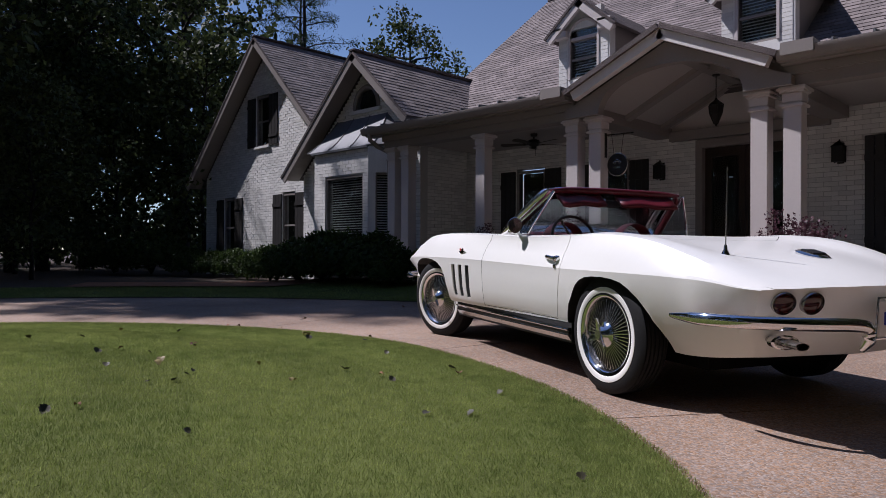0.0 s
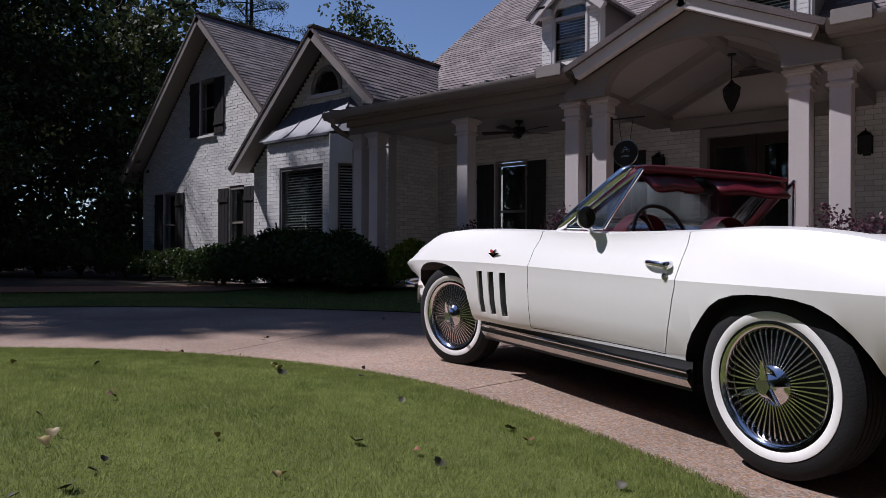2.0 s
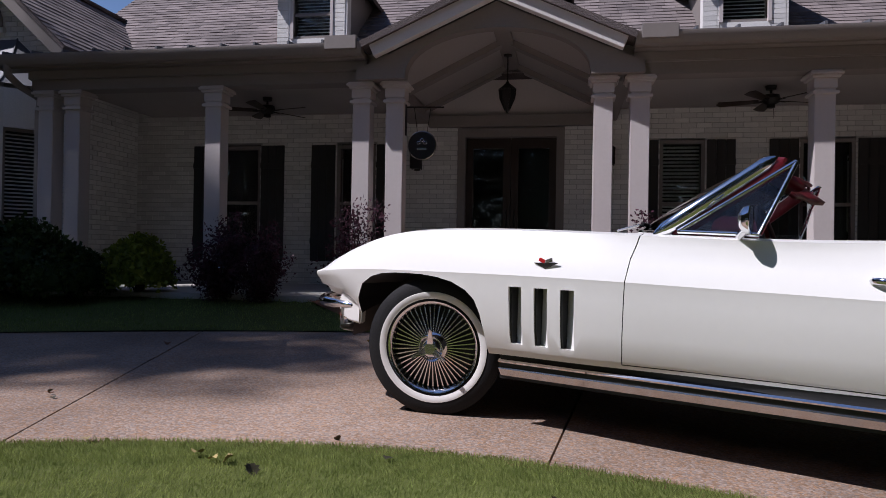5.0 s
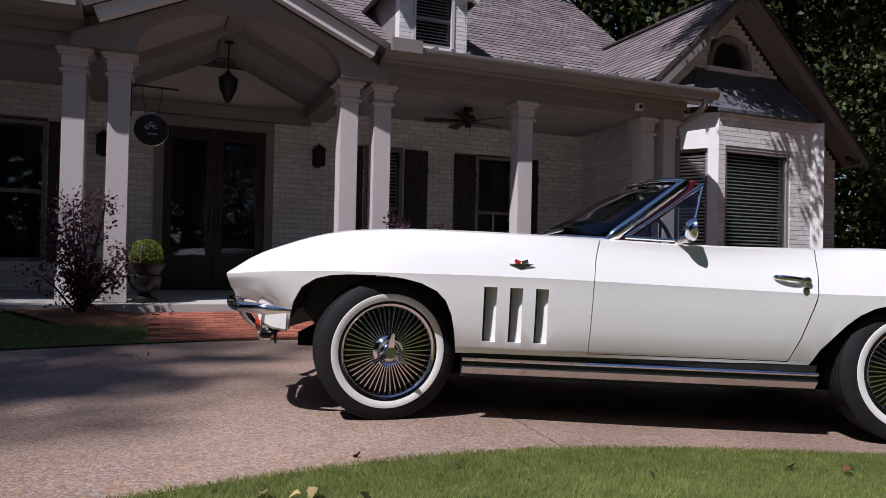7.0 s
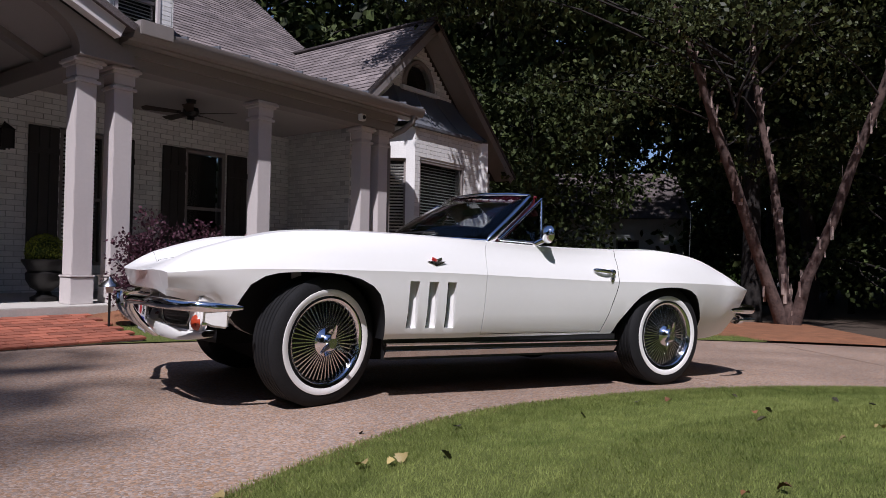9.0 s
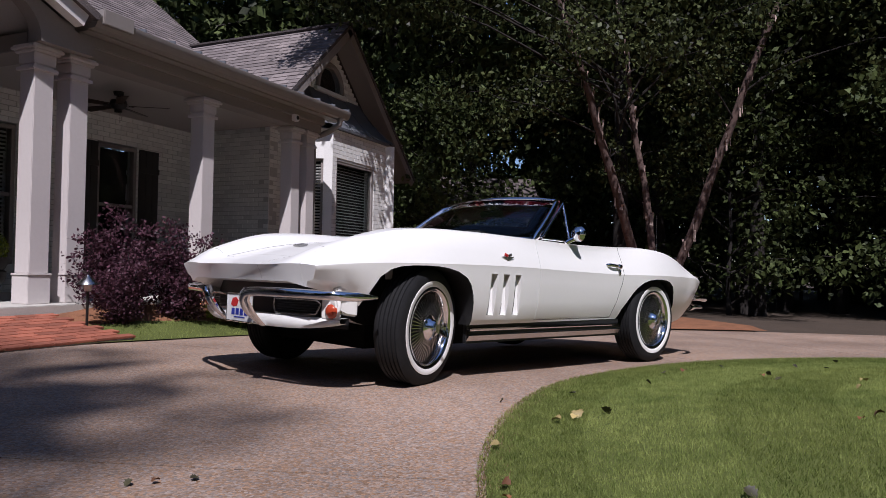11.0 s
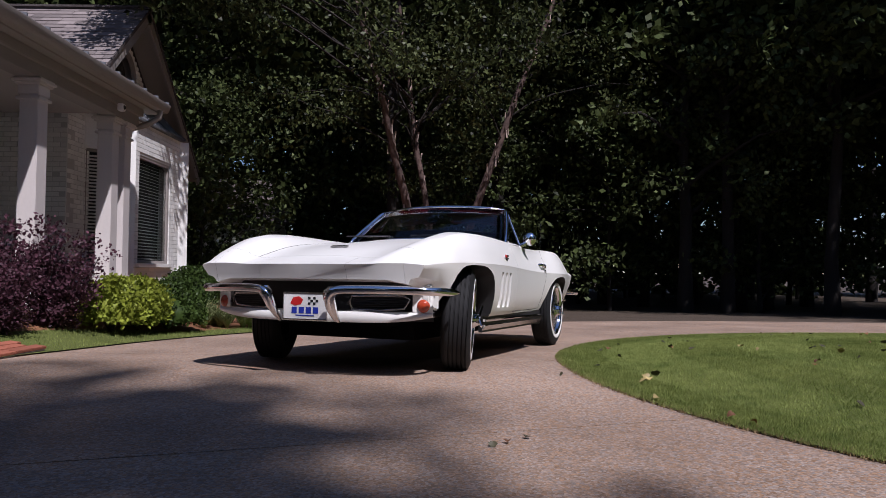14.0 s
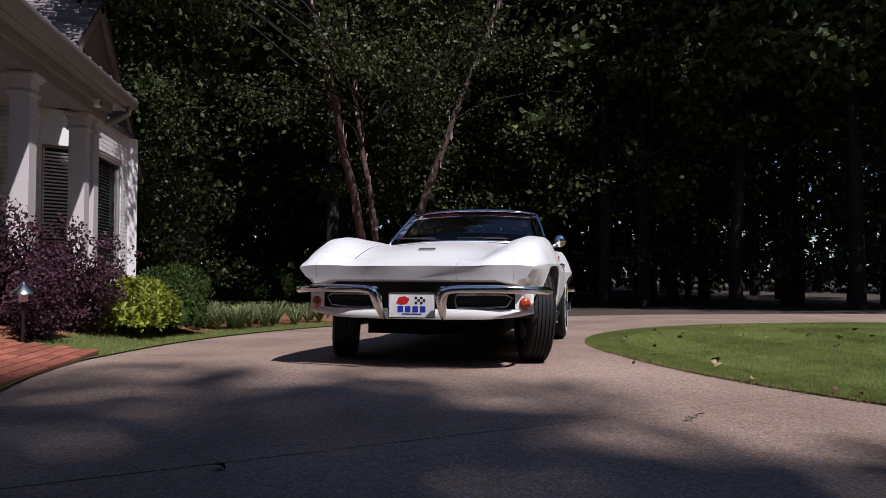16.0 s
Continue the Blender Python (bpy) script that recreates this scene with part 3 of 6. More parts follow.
for sg in (-1, 1):
    # rake boards and shingled slopes of the portico
    ux = Vector((sg * 1.0, 0, -PP)).normalized()
    nx = Vector((sg * PP, 0, 1.0)).normalized()
    L = 1.445 * math.sqrt(1 + PP * PP)
    a = Vector((PX, 0, PZ + 0.15))
    s = Shape()
    p = [a + ux * t + nx * h for t, h in ((0, -0.135), (L, -0.135), (L, 0.0), (0, 0.0))]
    s.add([(q.x, yy, q.z) for yy in (8.98, 9.10) for q in p], [(0, 1, 2, 3), (7, 6, 5, 4), (0, 4, 5, 1), (1, 5, 6, 2), (2, 6, 7, 3), (3, 7, 4, 0)])
    part("rake_board", s, M_WHITE, portico, "white rake board")
    s = Shape()
    p = [a + ux * t + nx * h for t, h in ((0, -0.05), (L, -0.05), (L, -0.02), (0, -0.02))]
    s.add([(q.x, yy, q.z) for yy in (9.10, 9.2) for q in p], [(0, 1, 2, 3), (7, 6, 5, 4), (0, 4, 5, 1), (1, 5, 6, 2), (2, 6, 7, 3), (3, 7, 4, 0)])
    part("rake_soffit", s, M_TRIM, portico)
    s = Shape()
    p = [a + ux * t + nx * h for t, h in ((0, 0.001), (L + 0.08, 0.001), (L + 0.08, 0.075), (0, 0.075))]
    s.add([(q.x, yy, q.z) for yy in (8.93, 13.9) for q in p], [(0, 1, 2, 3), (7, 6, 5, 4), (0, 4, 5, 1), (1, 5, 6, 2), (2, 6, 7, 3), (3, 7, 4, 0)])
    part("roof_slope", s, M_SHINGLE, portico, "dark shingled slope")
    # boxed return at the foot
    bx = PX + sg * 1.60
    part("gutter_box", Shape().box(bx - 0.02 if sg > 0 else bx - 0.36, bx + 0.36 if sg > 0 else bx + 0.02, 8.92, 9.25, 3.10, 3.26), M_TRIM, portico, bevel=0.008)
    # small curved bracket between the paired columns
    cx = PX + sg * 1.435
    arcb = [(cx + 0.075 * math.cos(t), 2.745 + 0.055 * math.sin(t)) for t in np.linspace(0, math.pi, 9)]
    part("bracket_arch", Shape().prism([(cx - 0.08, 2.80), (cx - 0.08, 2.745)] + [(x, z) for x, z in arcb[::-1]] + [(cx + 0.08, 2.745), (cx + 0.08, 2.80)], "y", 9.32, 9.50), M_TRIM, portico)

# main roof behind the porch
RP = 0.80
MAIN_W, MAIN_E = -13.3, 3.65
main_y, main_z = 11.6, 3.45
vlen = 8.2
vdir = Vector((0, 1, RP)).normalized()
tabs = shingled("main", (MAIN_W, main_y, main_z), (1, 0, 0), vdir, MAIN_E - MAIN_W, vlen, "")
top = Vector((0, main_y, main_z)) + vdir * vlen
deck = Shape().prism([(main_y, main_z), (top.y, top.z), (top.y * 2 - main_y, main_z), ], "x", MAIN_W, MAIN_E)
roof_mesh("roof_main", tabs, deck, None, "brown-grey asphalt shingle main roof")
solid("ridge_cap", Shape().box(MAIN_W, MAIN_E, top.y - 0.12, top.y + 0.12, top.z - 0.05, top.z + 0.05), M_SHINGLE, "shingled ridge cap", "roof", kind="structure", bevel=0.02)


def dormer(cx, fancy):
    """A gabled dormer with a window: arched on the west one."""
    y0, zb, zt = 12.35, 3.9, 5.35
    w = 0.61
    D = thing("dormer", "white brick dormer with a blind-covered window and shingled gable roof", "dormer", group="dormers", kind="structure")
    s = Shape()
    win = (cx - 0.37, cx + 0.37, zb + 0.42, 5.28 if not fancy else 5.15)
    s.box(cx - w, win[0], y0, y0 + 0.2, zb, zt).box(win[1], cx + w, y0, y0 + 0.2, zb, zt).box(win[0], win[1], y0, y0 + 0.2, zb, win[2])
    s.prism([(cx - w, zt), (cx + w, zt), (cx, zt + w * 0.85)], "y", y0, y0 + 0.2)
    if fancy:
        s.box(win[0], win[1], y0 + 0.05, y0 + 0.2, win[3] + 0.40, zt + 0.41)
    part("front_wall", s, M_BRICKW, D)
    zc = zb
    br = Shape()
    while zc < zt - 0.07:
        for a, b in ((cx - w, win[0]), (win[1], cx + w)):
            u = a
            while u < b - 0.03:
                br.box(u + 0.004, min(u + 0.205, b) - 0.004, y0 - 0.012, y0, zc + 0.004, zc + 0.071)
                u += 0.21
        zc += 0.075
    part("brick_courses", br, M_BRICKW, D)["kind"] = "stuff"
    for sg in (-1, 1):
        part("side_wall", Shape().box(cx + sg * w - 0.08 * (sg > 0), cx + sg * w + 0.08 * (sg < 0), y0 + 0.2, y0 + 3.0, zb, zt), M_TRIM, D)
        part("casing", Shape().box(cx + sg * 0.37 - 0.05 * (sg > 0), cx + sg * 0.37 + 0.05 * (sg < 0), y0 - 0.03, y0 + 0.1, zb + 0.42, win[3]), M_COL, D)
        # roof slope with an overhanging rake
        s = Shape()
        ux = Vector((sg, 0, -0.85)).normalized()
        nx = Vector((sg * 0.85, 0, 1)).normalized()
        a = Vector((cx, 0, zt + w * 0.85 + 0.02))
        p = [a + ux * t + nx * h for t, h in ((0, 0), (1.08, 0), (1.08, 0.05), (0, 0.05))]
        s.add([(q.x, yy, q.z) for yy in (y0 - 0.22, y0 + 3.6) for q in p], [(0, 1, 2, 3), (7, 6, 5, 4), (0, 4, 5, 1), (1, 5, 6, 2), (2, 6, 7, 3), (3, 7, 4, 0)])
        part("roof_slope", s, M_SHINGLE, D)
        p = [a + ux * t + nx * h for t, h in ((0, -0.15), (1.06, -0.15), (1.06, -0.002), (0, -0.002))]
        s = Shape()
        s.add([(q.x, yy, q.z) for yy in (y0 - 0.20, y0 - 0.12) for q in p], [(0, 1, 2, 3), (7, 6, 5, 4), (0, 4, 5, 1), (1, 5, 6, 2), (2, 6, 7, 3), (3, 7, 4, 0)])
        part("rake_board", s, M_COL, D)
        part("cornice_return", Shape().box(cx + sg * 0.54 - 0.13, cx + sg * 0.54 + 0.2, y0 - 0.16, y0 + 0.02, zt - 0.16, zt - 0.02).box(cx + sg * 0.58 - 0.16, cx + sg * 0.58 + 0.16, y0 - 0.2, y0 + 0.02, zt - 0.02, zt + 0.04), M_COL, D, bevel=0.008)
    if fancy:
        fan = Shape()
        arcp = [(cx + 0.37 * math.cos(math.pi * k / 12), win[3] + 0.37 * math.sin(math.pi * k / 12)) for k in range(13)]
        fan.prism(arcp, "y", y0 + 0.06, y0 + 0.07)
        part("arched_pane", fan, M_GLASS, D)
        # near-black sheet: the darkness behind the arched pane as colour
        part("arched_shade", Shape().prism(arcp, "y", y0 + 0.12, y0 + 0.13), M_DARK, D)
        rim = Shape().tube([(x, y0 - 0.01, z) for x, z in arcp], 0.035, 6)
        part("arched_casing", rim, M_COL, D)
        part("transom", Shape().box(cx - 0.37, cx + 0.37, y0, y0 + 0.08, win[3] - 0.03, win[3] + 0.03), M_COL, D)
    w_ob = window(win[0], win[1], y0 + 0.01, win[2], win[3], "window_dormer", True, 0, False, label="dormer window with white blinds drawn", open_blind=0.7)
    return D


for cx, fancy in ((-8.35, True), (-4.90, False), (-1.53, False)):
    dormer(cx, fancy)


def front_gable(cx, y, apex, pitch, left, right, foot_l, foot_r, wall_l, wall_r, depth, label, holes=(), z0=0.0, over=0.42):
    """A wing with a gable to the south: brick wall, shingled slopes that overhang, rake boards."""
    brick_wall("wall_gable", wall_l, wall_r, y, z0, apex - 0.25, label, holes, gable_clip(cx, apex - 0.22, pitch))
    for sg, span in ((-1, left), (1, right)):
        ux = Vector((sg, 0, -pitch)).normalized()
        nx = Vector((sg * pitch, 0, 1)).normalized()
        L = span * math.sqrt(1 + pitch * pitch)
        a = Vector((cx, 0, apex))
        y0 = y - over
        s = Shape()
        p = [a + ux * t + nx * h for t, h in ((0, -0.05), (L, -0.05), (L, 0.0), (0, 0.0))]
        s.add([(q.x, yy, q.z) for yy in (y0, y + depth) for q in p], [(0, 1, 2, 3), (7, 6, 5, 4), (0, 4, 5, 1), (1, 5, 6, 2), (2, 6, 7, 3), (3, 7, 4, 0)])
        c0 = a + ux * L
        u = (0, 1, 0)
        tabs = shingled("gable", (c0.x, y0, c0.z), u, -ux, depth + over, L, "")
        ob = roof_mesh("roof_gable", tabs, s, None, "dark shingled slope of a front gable")
        s = Shape()
        p = [a + ux * t + nx * h for t, h in ((0, -0.20), (L, -0.20), (L, -0.052), (0, -0.052))]
        s.add([(q.x, yy, q.z) for yy in (y0 + 0.015, y0 + 0.06) for q in p], [(0, 1, 2, 3), (7, 6, 5, 4), (0, 4, 5, 1), (1, 5, 6, 2), (2, 6, 7, 3), (3, 7, 4, 0)])
        part("rake_board", s, M_TRIM, ob)
        s = Shape()
        p = [a + ux * t + nx * h for t, h in ((0.05, -0.09), (L, -0.09), (L, -0.052), (0, -0.052))]
        s.add([(q.x, yy, q.z) for yy in (y0 + 0.06, y) for q in p], [(0, 1, 2, 3), (7, 6, 5, 4), (0, 4, 5, 1), (1, 5, 6, 2), (2, 6, 7, 3), (3, 7, 4, 0)])
        part("soffit", s, M_TRIM, ob)
    solid("ridge_cap", Shape().box(cx - 0.1, cx + 0.1, y - over - 0.01, y + depth, apex - 0.03, apex + 0.035), M_SHINGLE, "shingled ridge cap", "roof", kind="structure", bevel=0.02)


def bay(cx, half, y_wall, y_front, z_top, label, margin):
    """A canted brick bay: big front window, narrow side windows, curved metal roof."""
    B = thing("bay_window", label, "bay window", group="bay windows", kind="structure")
    ang = 0.9
    z0, zs, zh = 0.0, 0.75, z_top - 0.55
    win = (cx - half + margin[0], cx + half - margin[1])
    s = Shape()
    for a, b, c, d in ((cx - half, win[0], z0, z_top), (win[1], cx + half, z0, z_top), (win[0], win[1], z0, zs), (win[0], win[1], zh, z_top)):
        s.box(a, b, y_front + 0.012, y_front + 0.2, c, d)
    core = part("front_wall", s, M_MORTAR, B)
    br = Shape()
    zc, i = z0, 0
    while zc < z_top - 0.02:
        u = cx - half - (0.108 if i % 2 else 0)
        while u < cx + half:
            a, b = max(u + 0.004, cx - half), min(u + 0.211, cx + half)
            spans = [(a, b)]
            if zc + 0.07 > zs and zc < zh - 0.02:
                spans = [q for q in ((a, min(b, win[0])), (max(a, win[1]), b)) if q[1] - q[0] > 0.015]
            for a, b in spans:
                if b - a > 0.015:
                    br.box(a, b, y_front, y_front + 0.013, zc + 0.004, zc + 0.071)
            u += 0.215
        zc += 0.075
        i += 1
    part("brick_courses", br, M_BRICKW, B)["kind"] = "stuff"
    window(win[0], win[1], y_front, zs, zh, "window_bay", True, 0, True, False, frame_mat=M_TRIM, label="wide bay window with open white blinds", open_blind=0.5)
    dy = y_wall - y_front
    for sg in (-1, 1):
        p0, p1 = Vector((cx + sg * half, y_front, 0)), Vector((cx + sg * (half + dy * ang), y_wall + 0.1, 0))
        d = p1 - p0
        L = d.length
        yaw = math.atan2(d.y, d.x)
        m = Matrix.Translation(p0) @ Matrix.Rotation(yaw, 4, "Z")
        q = -0.2 if sg < 0 else -0.201
        s = Shape()
        for a, b, c, e in ((0, 0.16, z0, z_top), (L - 0.14, L, z0, z_top), (0.16, L - 0.14, z0, zs), (0.16, L - 0.14, zh, z_top)):
            s.box(a, b, q, q + 0.2, c, e)
        side = part("side_wall", s, M_BRICKW, B, m=m)
        f = Shape()
        yy = -0.10
        f.box(0.16, 0.20, yy - 0.05, yy + 0.05, zs, zh).box(L - 0.18, L - 0.14, yy - 0.05, yy + 0.05, zs, zh).box(0.2, L - 0.18, yy - 0.05, yy + 0.05, zs, zs + 0.04).box(0.2, L - 0.18, yy - 0.05, yy + 0.05, zh - 0.04, zh)
        part("window_frame", f, M_TRIM, side)
        bl = Shape()
        z = zs + 0.07
        while z < zh - 0.06:
            bl.box(0.2, L - 0.18, -0.02, 0.02, -0.0015, 0.0015, Matrix.Translation((0, yy, z)) @ Matrix.Rotation(0.6, 4, "X"))
            z += 0.055
        part("blind", bl, M_BLIND, side, "white slatted blind")
        # near-black sheet behind the slats stands in for the unlit bay
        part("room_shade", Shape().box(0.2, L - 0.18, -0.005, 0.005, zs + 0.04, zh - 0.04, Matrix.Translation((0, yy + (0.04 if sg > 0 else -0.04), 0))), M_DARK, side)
    # swept metal roof with seams
    rows = []
    steps = 10
    for k in range(steps + 1):
        t = k / steps
        lift = 0.80 * (t ** 1.7 * 0.55 + t * 0.45)
        yy = y_front - 0.05 + (dy + 0.05) * t
        hw = half + 0.14 + (dy * ang) * 0.15 * (1 - t) - 0.22 * t
        rows.append([(cx - hw, yy, z_top + 0.06 + lift), (cx - hw * 0.33, yy, z_top + 0.06 + lift), (cx + hw * 0.33, yy, z_top + 0.06 + lift), (cx + hw, yy, z_top + 0.06 + lift)])
    s = Shape().grid(rows)
    for side in (0, 3):
        sgx = -1 if side == 0 else 1
        s.grid([[r[side] for r in rows], [(rows[0][side][0] + sgx * (dy * ang + 0.1) * (k / steps) * 0.9, r[1][1], z_top + 0.06) for k, r in enumerate(rows)]])
    roof = part("bay_roof", s, M_METALROOF, B, "swept grey metal roof with standing seams", smooth=40)
    for j in (0, 1, 2, 3):
        part("seam", Shape().tube([(r[j][0], r[j][1], r[j][2] + 0.012) for r in rows], 0.012, 6), M_METALROOF, roof)
    part("roof_edge", Shape().box(cx - half - 0.06, cx + half + 0.06, y_front - 0.07, y_front - 0.004, z_top - 0.005, z_top + 0.055), M_METALROOF, B, bevel=0.01)
    return B


# wings
front_gable(-12.88, 10.42, 5.28, 0.93, 2.86, 1.84, 0, 0, -15.45, -11.15, 4.6, "white painted brick gable over a bay window", [(-13.33, -12.53, 4.0, 4.45), (-14.3, -12.0, 0.5, 3.0)], over=0.5)
bay(-13.12, 0.98, 10.42, 9.80, 3.0, "white brick bay window with a swept grey metal roof", (0.42, 0.17))
front_gable(2.98, 10.42, 5.28, 0.93, 1.86, 2.86, 0, 0, 1.25, 5.55, 4.6, "white painted brick gable shaded by trees", [(2.63, 3.43, 4.0, 4.45), (2.1, 4.4, 0.5, 3.1)], over=0.5)
bay(3.22, 0.98, 10.42, 9.80, 3.13, "white brick bay window under dappled shade", (0.14, 0.46))
for cx in (-12.93, 3.03):
    arcp = [(cx + 0.43 * math.cos(math.pi * k / 12), 4.05 + 0.5 * math.sin(math.pi * k / 12)) for k in range(13)]
    w = thing("window_arched", "small arched gable window with a brick sill", "window", kind="structure")
    part("pane", Shape().prism(arcp, "y", 10.45, 10.457), M_GLASS, w)
    # sheet coloured near-black for the unlit space behind the gable window
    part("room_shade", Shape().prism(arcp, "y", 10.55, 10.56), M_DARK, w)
    part("casing", Shape().tube([(x, 10.40, z) for x, z in arcp], 0.05, 6), M_TRIM, w)
    part("window_sill", Shape().box(cx - 0.52, cx + 0.52, 10.34, 10.44, 3.95, 4.03), M_BRICKW, w, bevel=0.006)

# far west gable
WEST = [(-19.40, -18.68, 3.92, 5.42), (-21.32, -20.66, 0.6, 2.42), (-17.95, -17.29, 0.6, 2.42)]
front_gable(-18.75, 11.4, 7.06, 0.97, 4.27, 4.0, 0, 0, -22.55, -14.9, 6.0, "tall white painted brick gable with shuttered windows", WEST, over=0.52)
for x0, x1, z0, z1 in WEST:
    window(x0, x1, 11.4, z0, z1, "window_west", False, 0.46, label="sash window with dark board-and-batten shutters")
# side walls that close the wings and the porch
for x, y0, y1, z1 in ((-11.26, 10.64, 12.0, 3.4), (1.25, 10.42, 12.0, 3.4)):
    brick_wall("wall_return", y0, y1, x, 0.0, z1, "white painted brick return wall at the porch end", along="y", facing=1 if x < -5 else -1)
for x, y0, y1, z1 in ((-15.35, 10.64, 11.4, 2.6), (-22.45, 11.62, 17.4, 3.2), (5.45, 10.64, 16, 2.9)):
    solid("wall_side", Shape().box(x - 0.1, x + 0.1, y0, y1, 0, z1), M_BRICKW, "white painted brick side wall", "wall", kind="structure")
solid("wall_back", Shape().box(-22.5, 5.5, 17.5, 17.7, 0, 3.0), M_BRICKW, "white painted brick back wall", "wall", kind="structure")

# ---- the car ----
CAR = Matrix(((-0.9248, -0.3799, 0.0222, -3.342), (0.3798, -0.9251, -0.0091, 4.831), (0.0240, 0.0000, 0.9997, -0.033), (0, 0, 0, 1)))
car = thing("sports_car", "white open two-seat sports car with red interior on the drive", "car", CAR)


def table(rows):
    """Smooth interpolation of columns over the first one."""
    xs = np.array([r[0] for r in rows], float)
    ys = np.array([r[1:] for r in rows], float)
    d = np.gradient(ys, xs, axis=0)

    def at(x):
        i = int(np.clip(np.searchsorted(xs, x) - 1, 0, len(xs) - 2))
        h = xs[i + 1] - xs[i]
        t = (x - xs[i]) / h
        a, b = 2 * t**3 - 3 * t**2 + 1, t**3 - 2 * t**2 + t
        c, e = -2 * t**3 + 3 * t**2, t**3 - t**2
        return a * ys[i] + b * h * d[i] + c * ys[i + 1] + e * h * d[i + 1]
    return at


# along: crease y z, shoulder peak y z, valley y z, middle z, low y z
BODY = table([
    (-2.36, 0.705, 0.655, 0.60, 0.664, 0.40, 0.672, 0.678, 0.60, 0.335),
    (-2.345, 0.725, 0.657, 0.61, 0.670, 0.41, 0.678, 0.684, 0.62, 0.33),
    (-2.30, 0.755, 0.663, 0.62, 0.688, 0.41, 0.692, 0.700, 0.64, 0.32),
    (-2.20, 0.797, 0.680, 0.64, 0.725, 0.42, 0.720, 0.735, 0.66, 0.305),
    (-1.95, 0.82, 0.690, 0.68, 0.800, 0.44, 0.785, 0.800, 0.68, 0.29),
    (-1.60, 0.855, 0.695, 0.70, 0.880, 0.46, 0.845, 0.850, 0.695, 0.295),
    (-1.20, 0.872, 0.695, 0.71, 0.917, 0.50, 0.895, 0.890, 0.755, 0.33),
    (-0.78, 0.825, 0.690, 0.695, 0.905, 0.55, 0.905, 0.910, 0.765, 0.34),
    (-0.27, 0.818, 0.695, 0.705, 0.897, 0.59, 0.900, 0.905, 0.775, 0.342),
    (0.10, 0.835, 0.700, 0.715, 0.903, 0.58, 0.905, 0.920, 0.795, 0.342),
    (0.45, 0.858, 0.705, 0.72, 0.910, 0.54, 0.890, 0.925, 0.825, 0.342),
    (0.85, 0.878, 0.705, 0.715, 0.915, 0.50, 0.860, 0.885, 0.828, 0.34),
    (1.25, 0.884, 0.700, 0.70, 0.908, 0.46, 0.820, 0.845, 0.825, 0.33),
    (1.55, 0.862, 0.695, 0.68, 0.880, 0.44, 0.780, 0.800, 0.80, 0.345),
    (1.80, 0.846, 0.685, 0.65, 0.815, 0.42, 0.730, 0.745, 0.765, 0.47),
    (1.98, 0.812, 0.672, 0.60, 0.745, 0.40, 0.690, 0.695, 0.715, 0.525),
    (2.09, 0.780, 0.660, 0.58, 0.670, 0.38, 0.662, 0.663, 0.695, 0.550),
])


def nose_shift(x, y, z):
    """Plan curve of nose and tail: the corners lie back from the middle."""
    k = (min(abs(y), 0.9) / 0.8) ** 2.2
    under = max(0.0, 0.655 - z)
    if x > 1.1:
        return x - (0.02 + 0.075 * k) * smoothstep(1.1, 2.05, x) - 0.35 * under * smoothstep(1.75, 2.05, x)
    if x < -1.3:
        w = 1 - smoothstep(-2.3, -1.3, x)
        return x + 0.17 * k * w + 0.50 * under * w * w
    return x


def section(x):
    yc, zc, yp, zp, yv, zv, zm, yl, zl = [float(q) for q in BODY(x)]
    lift = 0.09 * smoothstep(1.6, 1.8, x) - 0.065 * smoothstep(1.8, 2.05, x)      # open gap over the bumper
    P = [(0.0, zl + lift), (yl * 0.78, zl + lift), (yl - 0.02, zl), (yl, zl + 0.03), (yl + (yc - yl) * 0.56, zl + (zc - zl) * 0.38), (yl + (yc - yl) * 0.91, zl + (zc - zl) * 0.78), (yc - 0.002, zc - 0.014), (yc, zc),
         (yc - 0.006, zc + min(0.016, 0.22 * (zp - zc))), (yc - 0.030, zc + (zp - zc) * 0.40), (yc - 0.065, zc + (zp - zc) * 0.75), (yp + (yc - yp) * 0.42, zc + (zp - zc) * 0.95), (yp, zp),
         (yp - (yp - yv) * 0.35, zp - (zp - zv) * 0.25), (yp - (yp - yv) * 0.7, zp - (zp - zv) * 0.75), (yv, zv), (yv * 0.62, zv + (zm - zv) * 0.45), (yv * 0.3, zv + (zm - zv) * 0.9), (0.0, zm)]
    return P


XS = sorted({*np.linspace(-2.36, -2.2, 17).round(4), *np.linspace(-2.15, 2.09, 86).round(4)})
rows = []
for x in XS:
    half = section(float(x))
    ringp = [(y, z) for y, z in half] + [(-y, z) for y, z in half[-2:0:-1]]
    rows.append([(nose_shift(float(x), y, z), y, z) for y, z in ringp])
body = Shape()
w = len(rows[0])
body.add([p for r in rows for p in r], [(i * w + j, i * w + (j + 1) % w, (i + 1) * w + (j + 1) % w, (i + 1) * w + j) for i in range(len(rows) - 1) for j in range(w)])
half_n = len(section(0.0))


def close_end(first):
    """Close an end of the shell with strips between its upper and lower edge."""
    base = body.v[first:first + w]
    crease = 7
    low = [(w - i) % w for i in range(crease, 0, -1)] + list(range(0, crease + 1))
    up = [w - i for i in range(crease, half_n - 1)] + list(range(half_n - 1, crease - 1, -1))
    i = j = 0
    while i < len(low) - 1 or j < len(up) - 1:
        if j == len(up) - 1 or (i < len(low) - 1 and base[low[i + 1]][1] <= base[up[j + 1]][1]):
            tri_ = (low[i], low[i + 1], up[j])
            i += 1
        else:
            tri_ = (low[i], up[j + 1], up[j])
            j += 1
        if len(set(tri_)) == 3:
            body.f.append(tuple(first + q for q in tri_))


close_end(0)
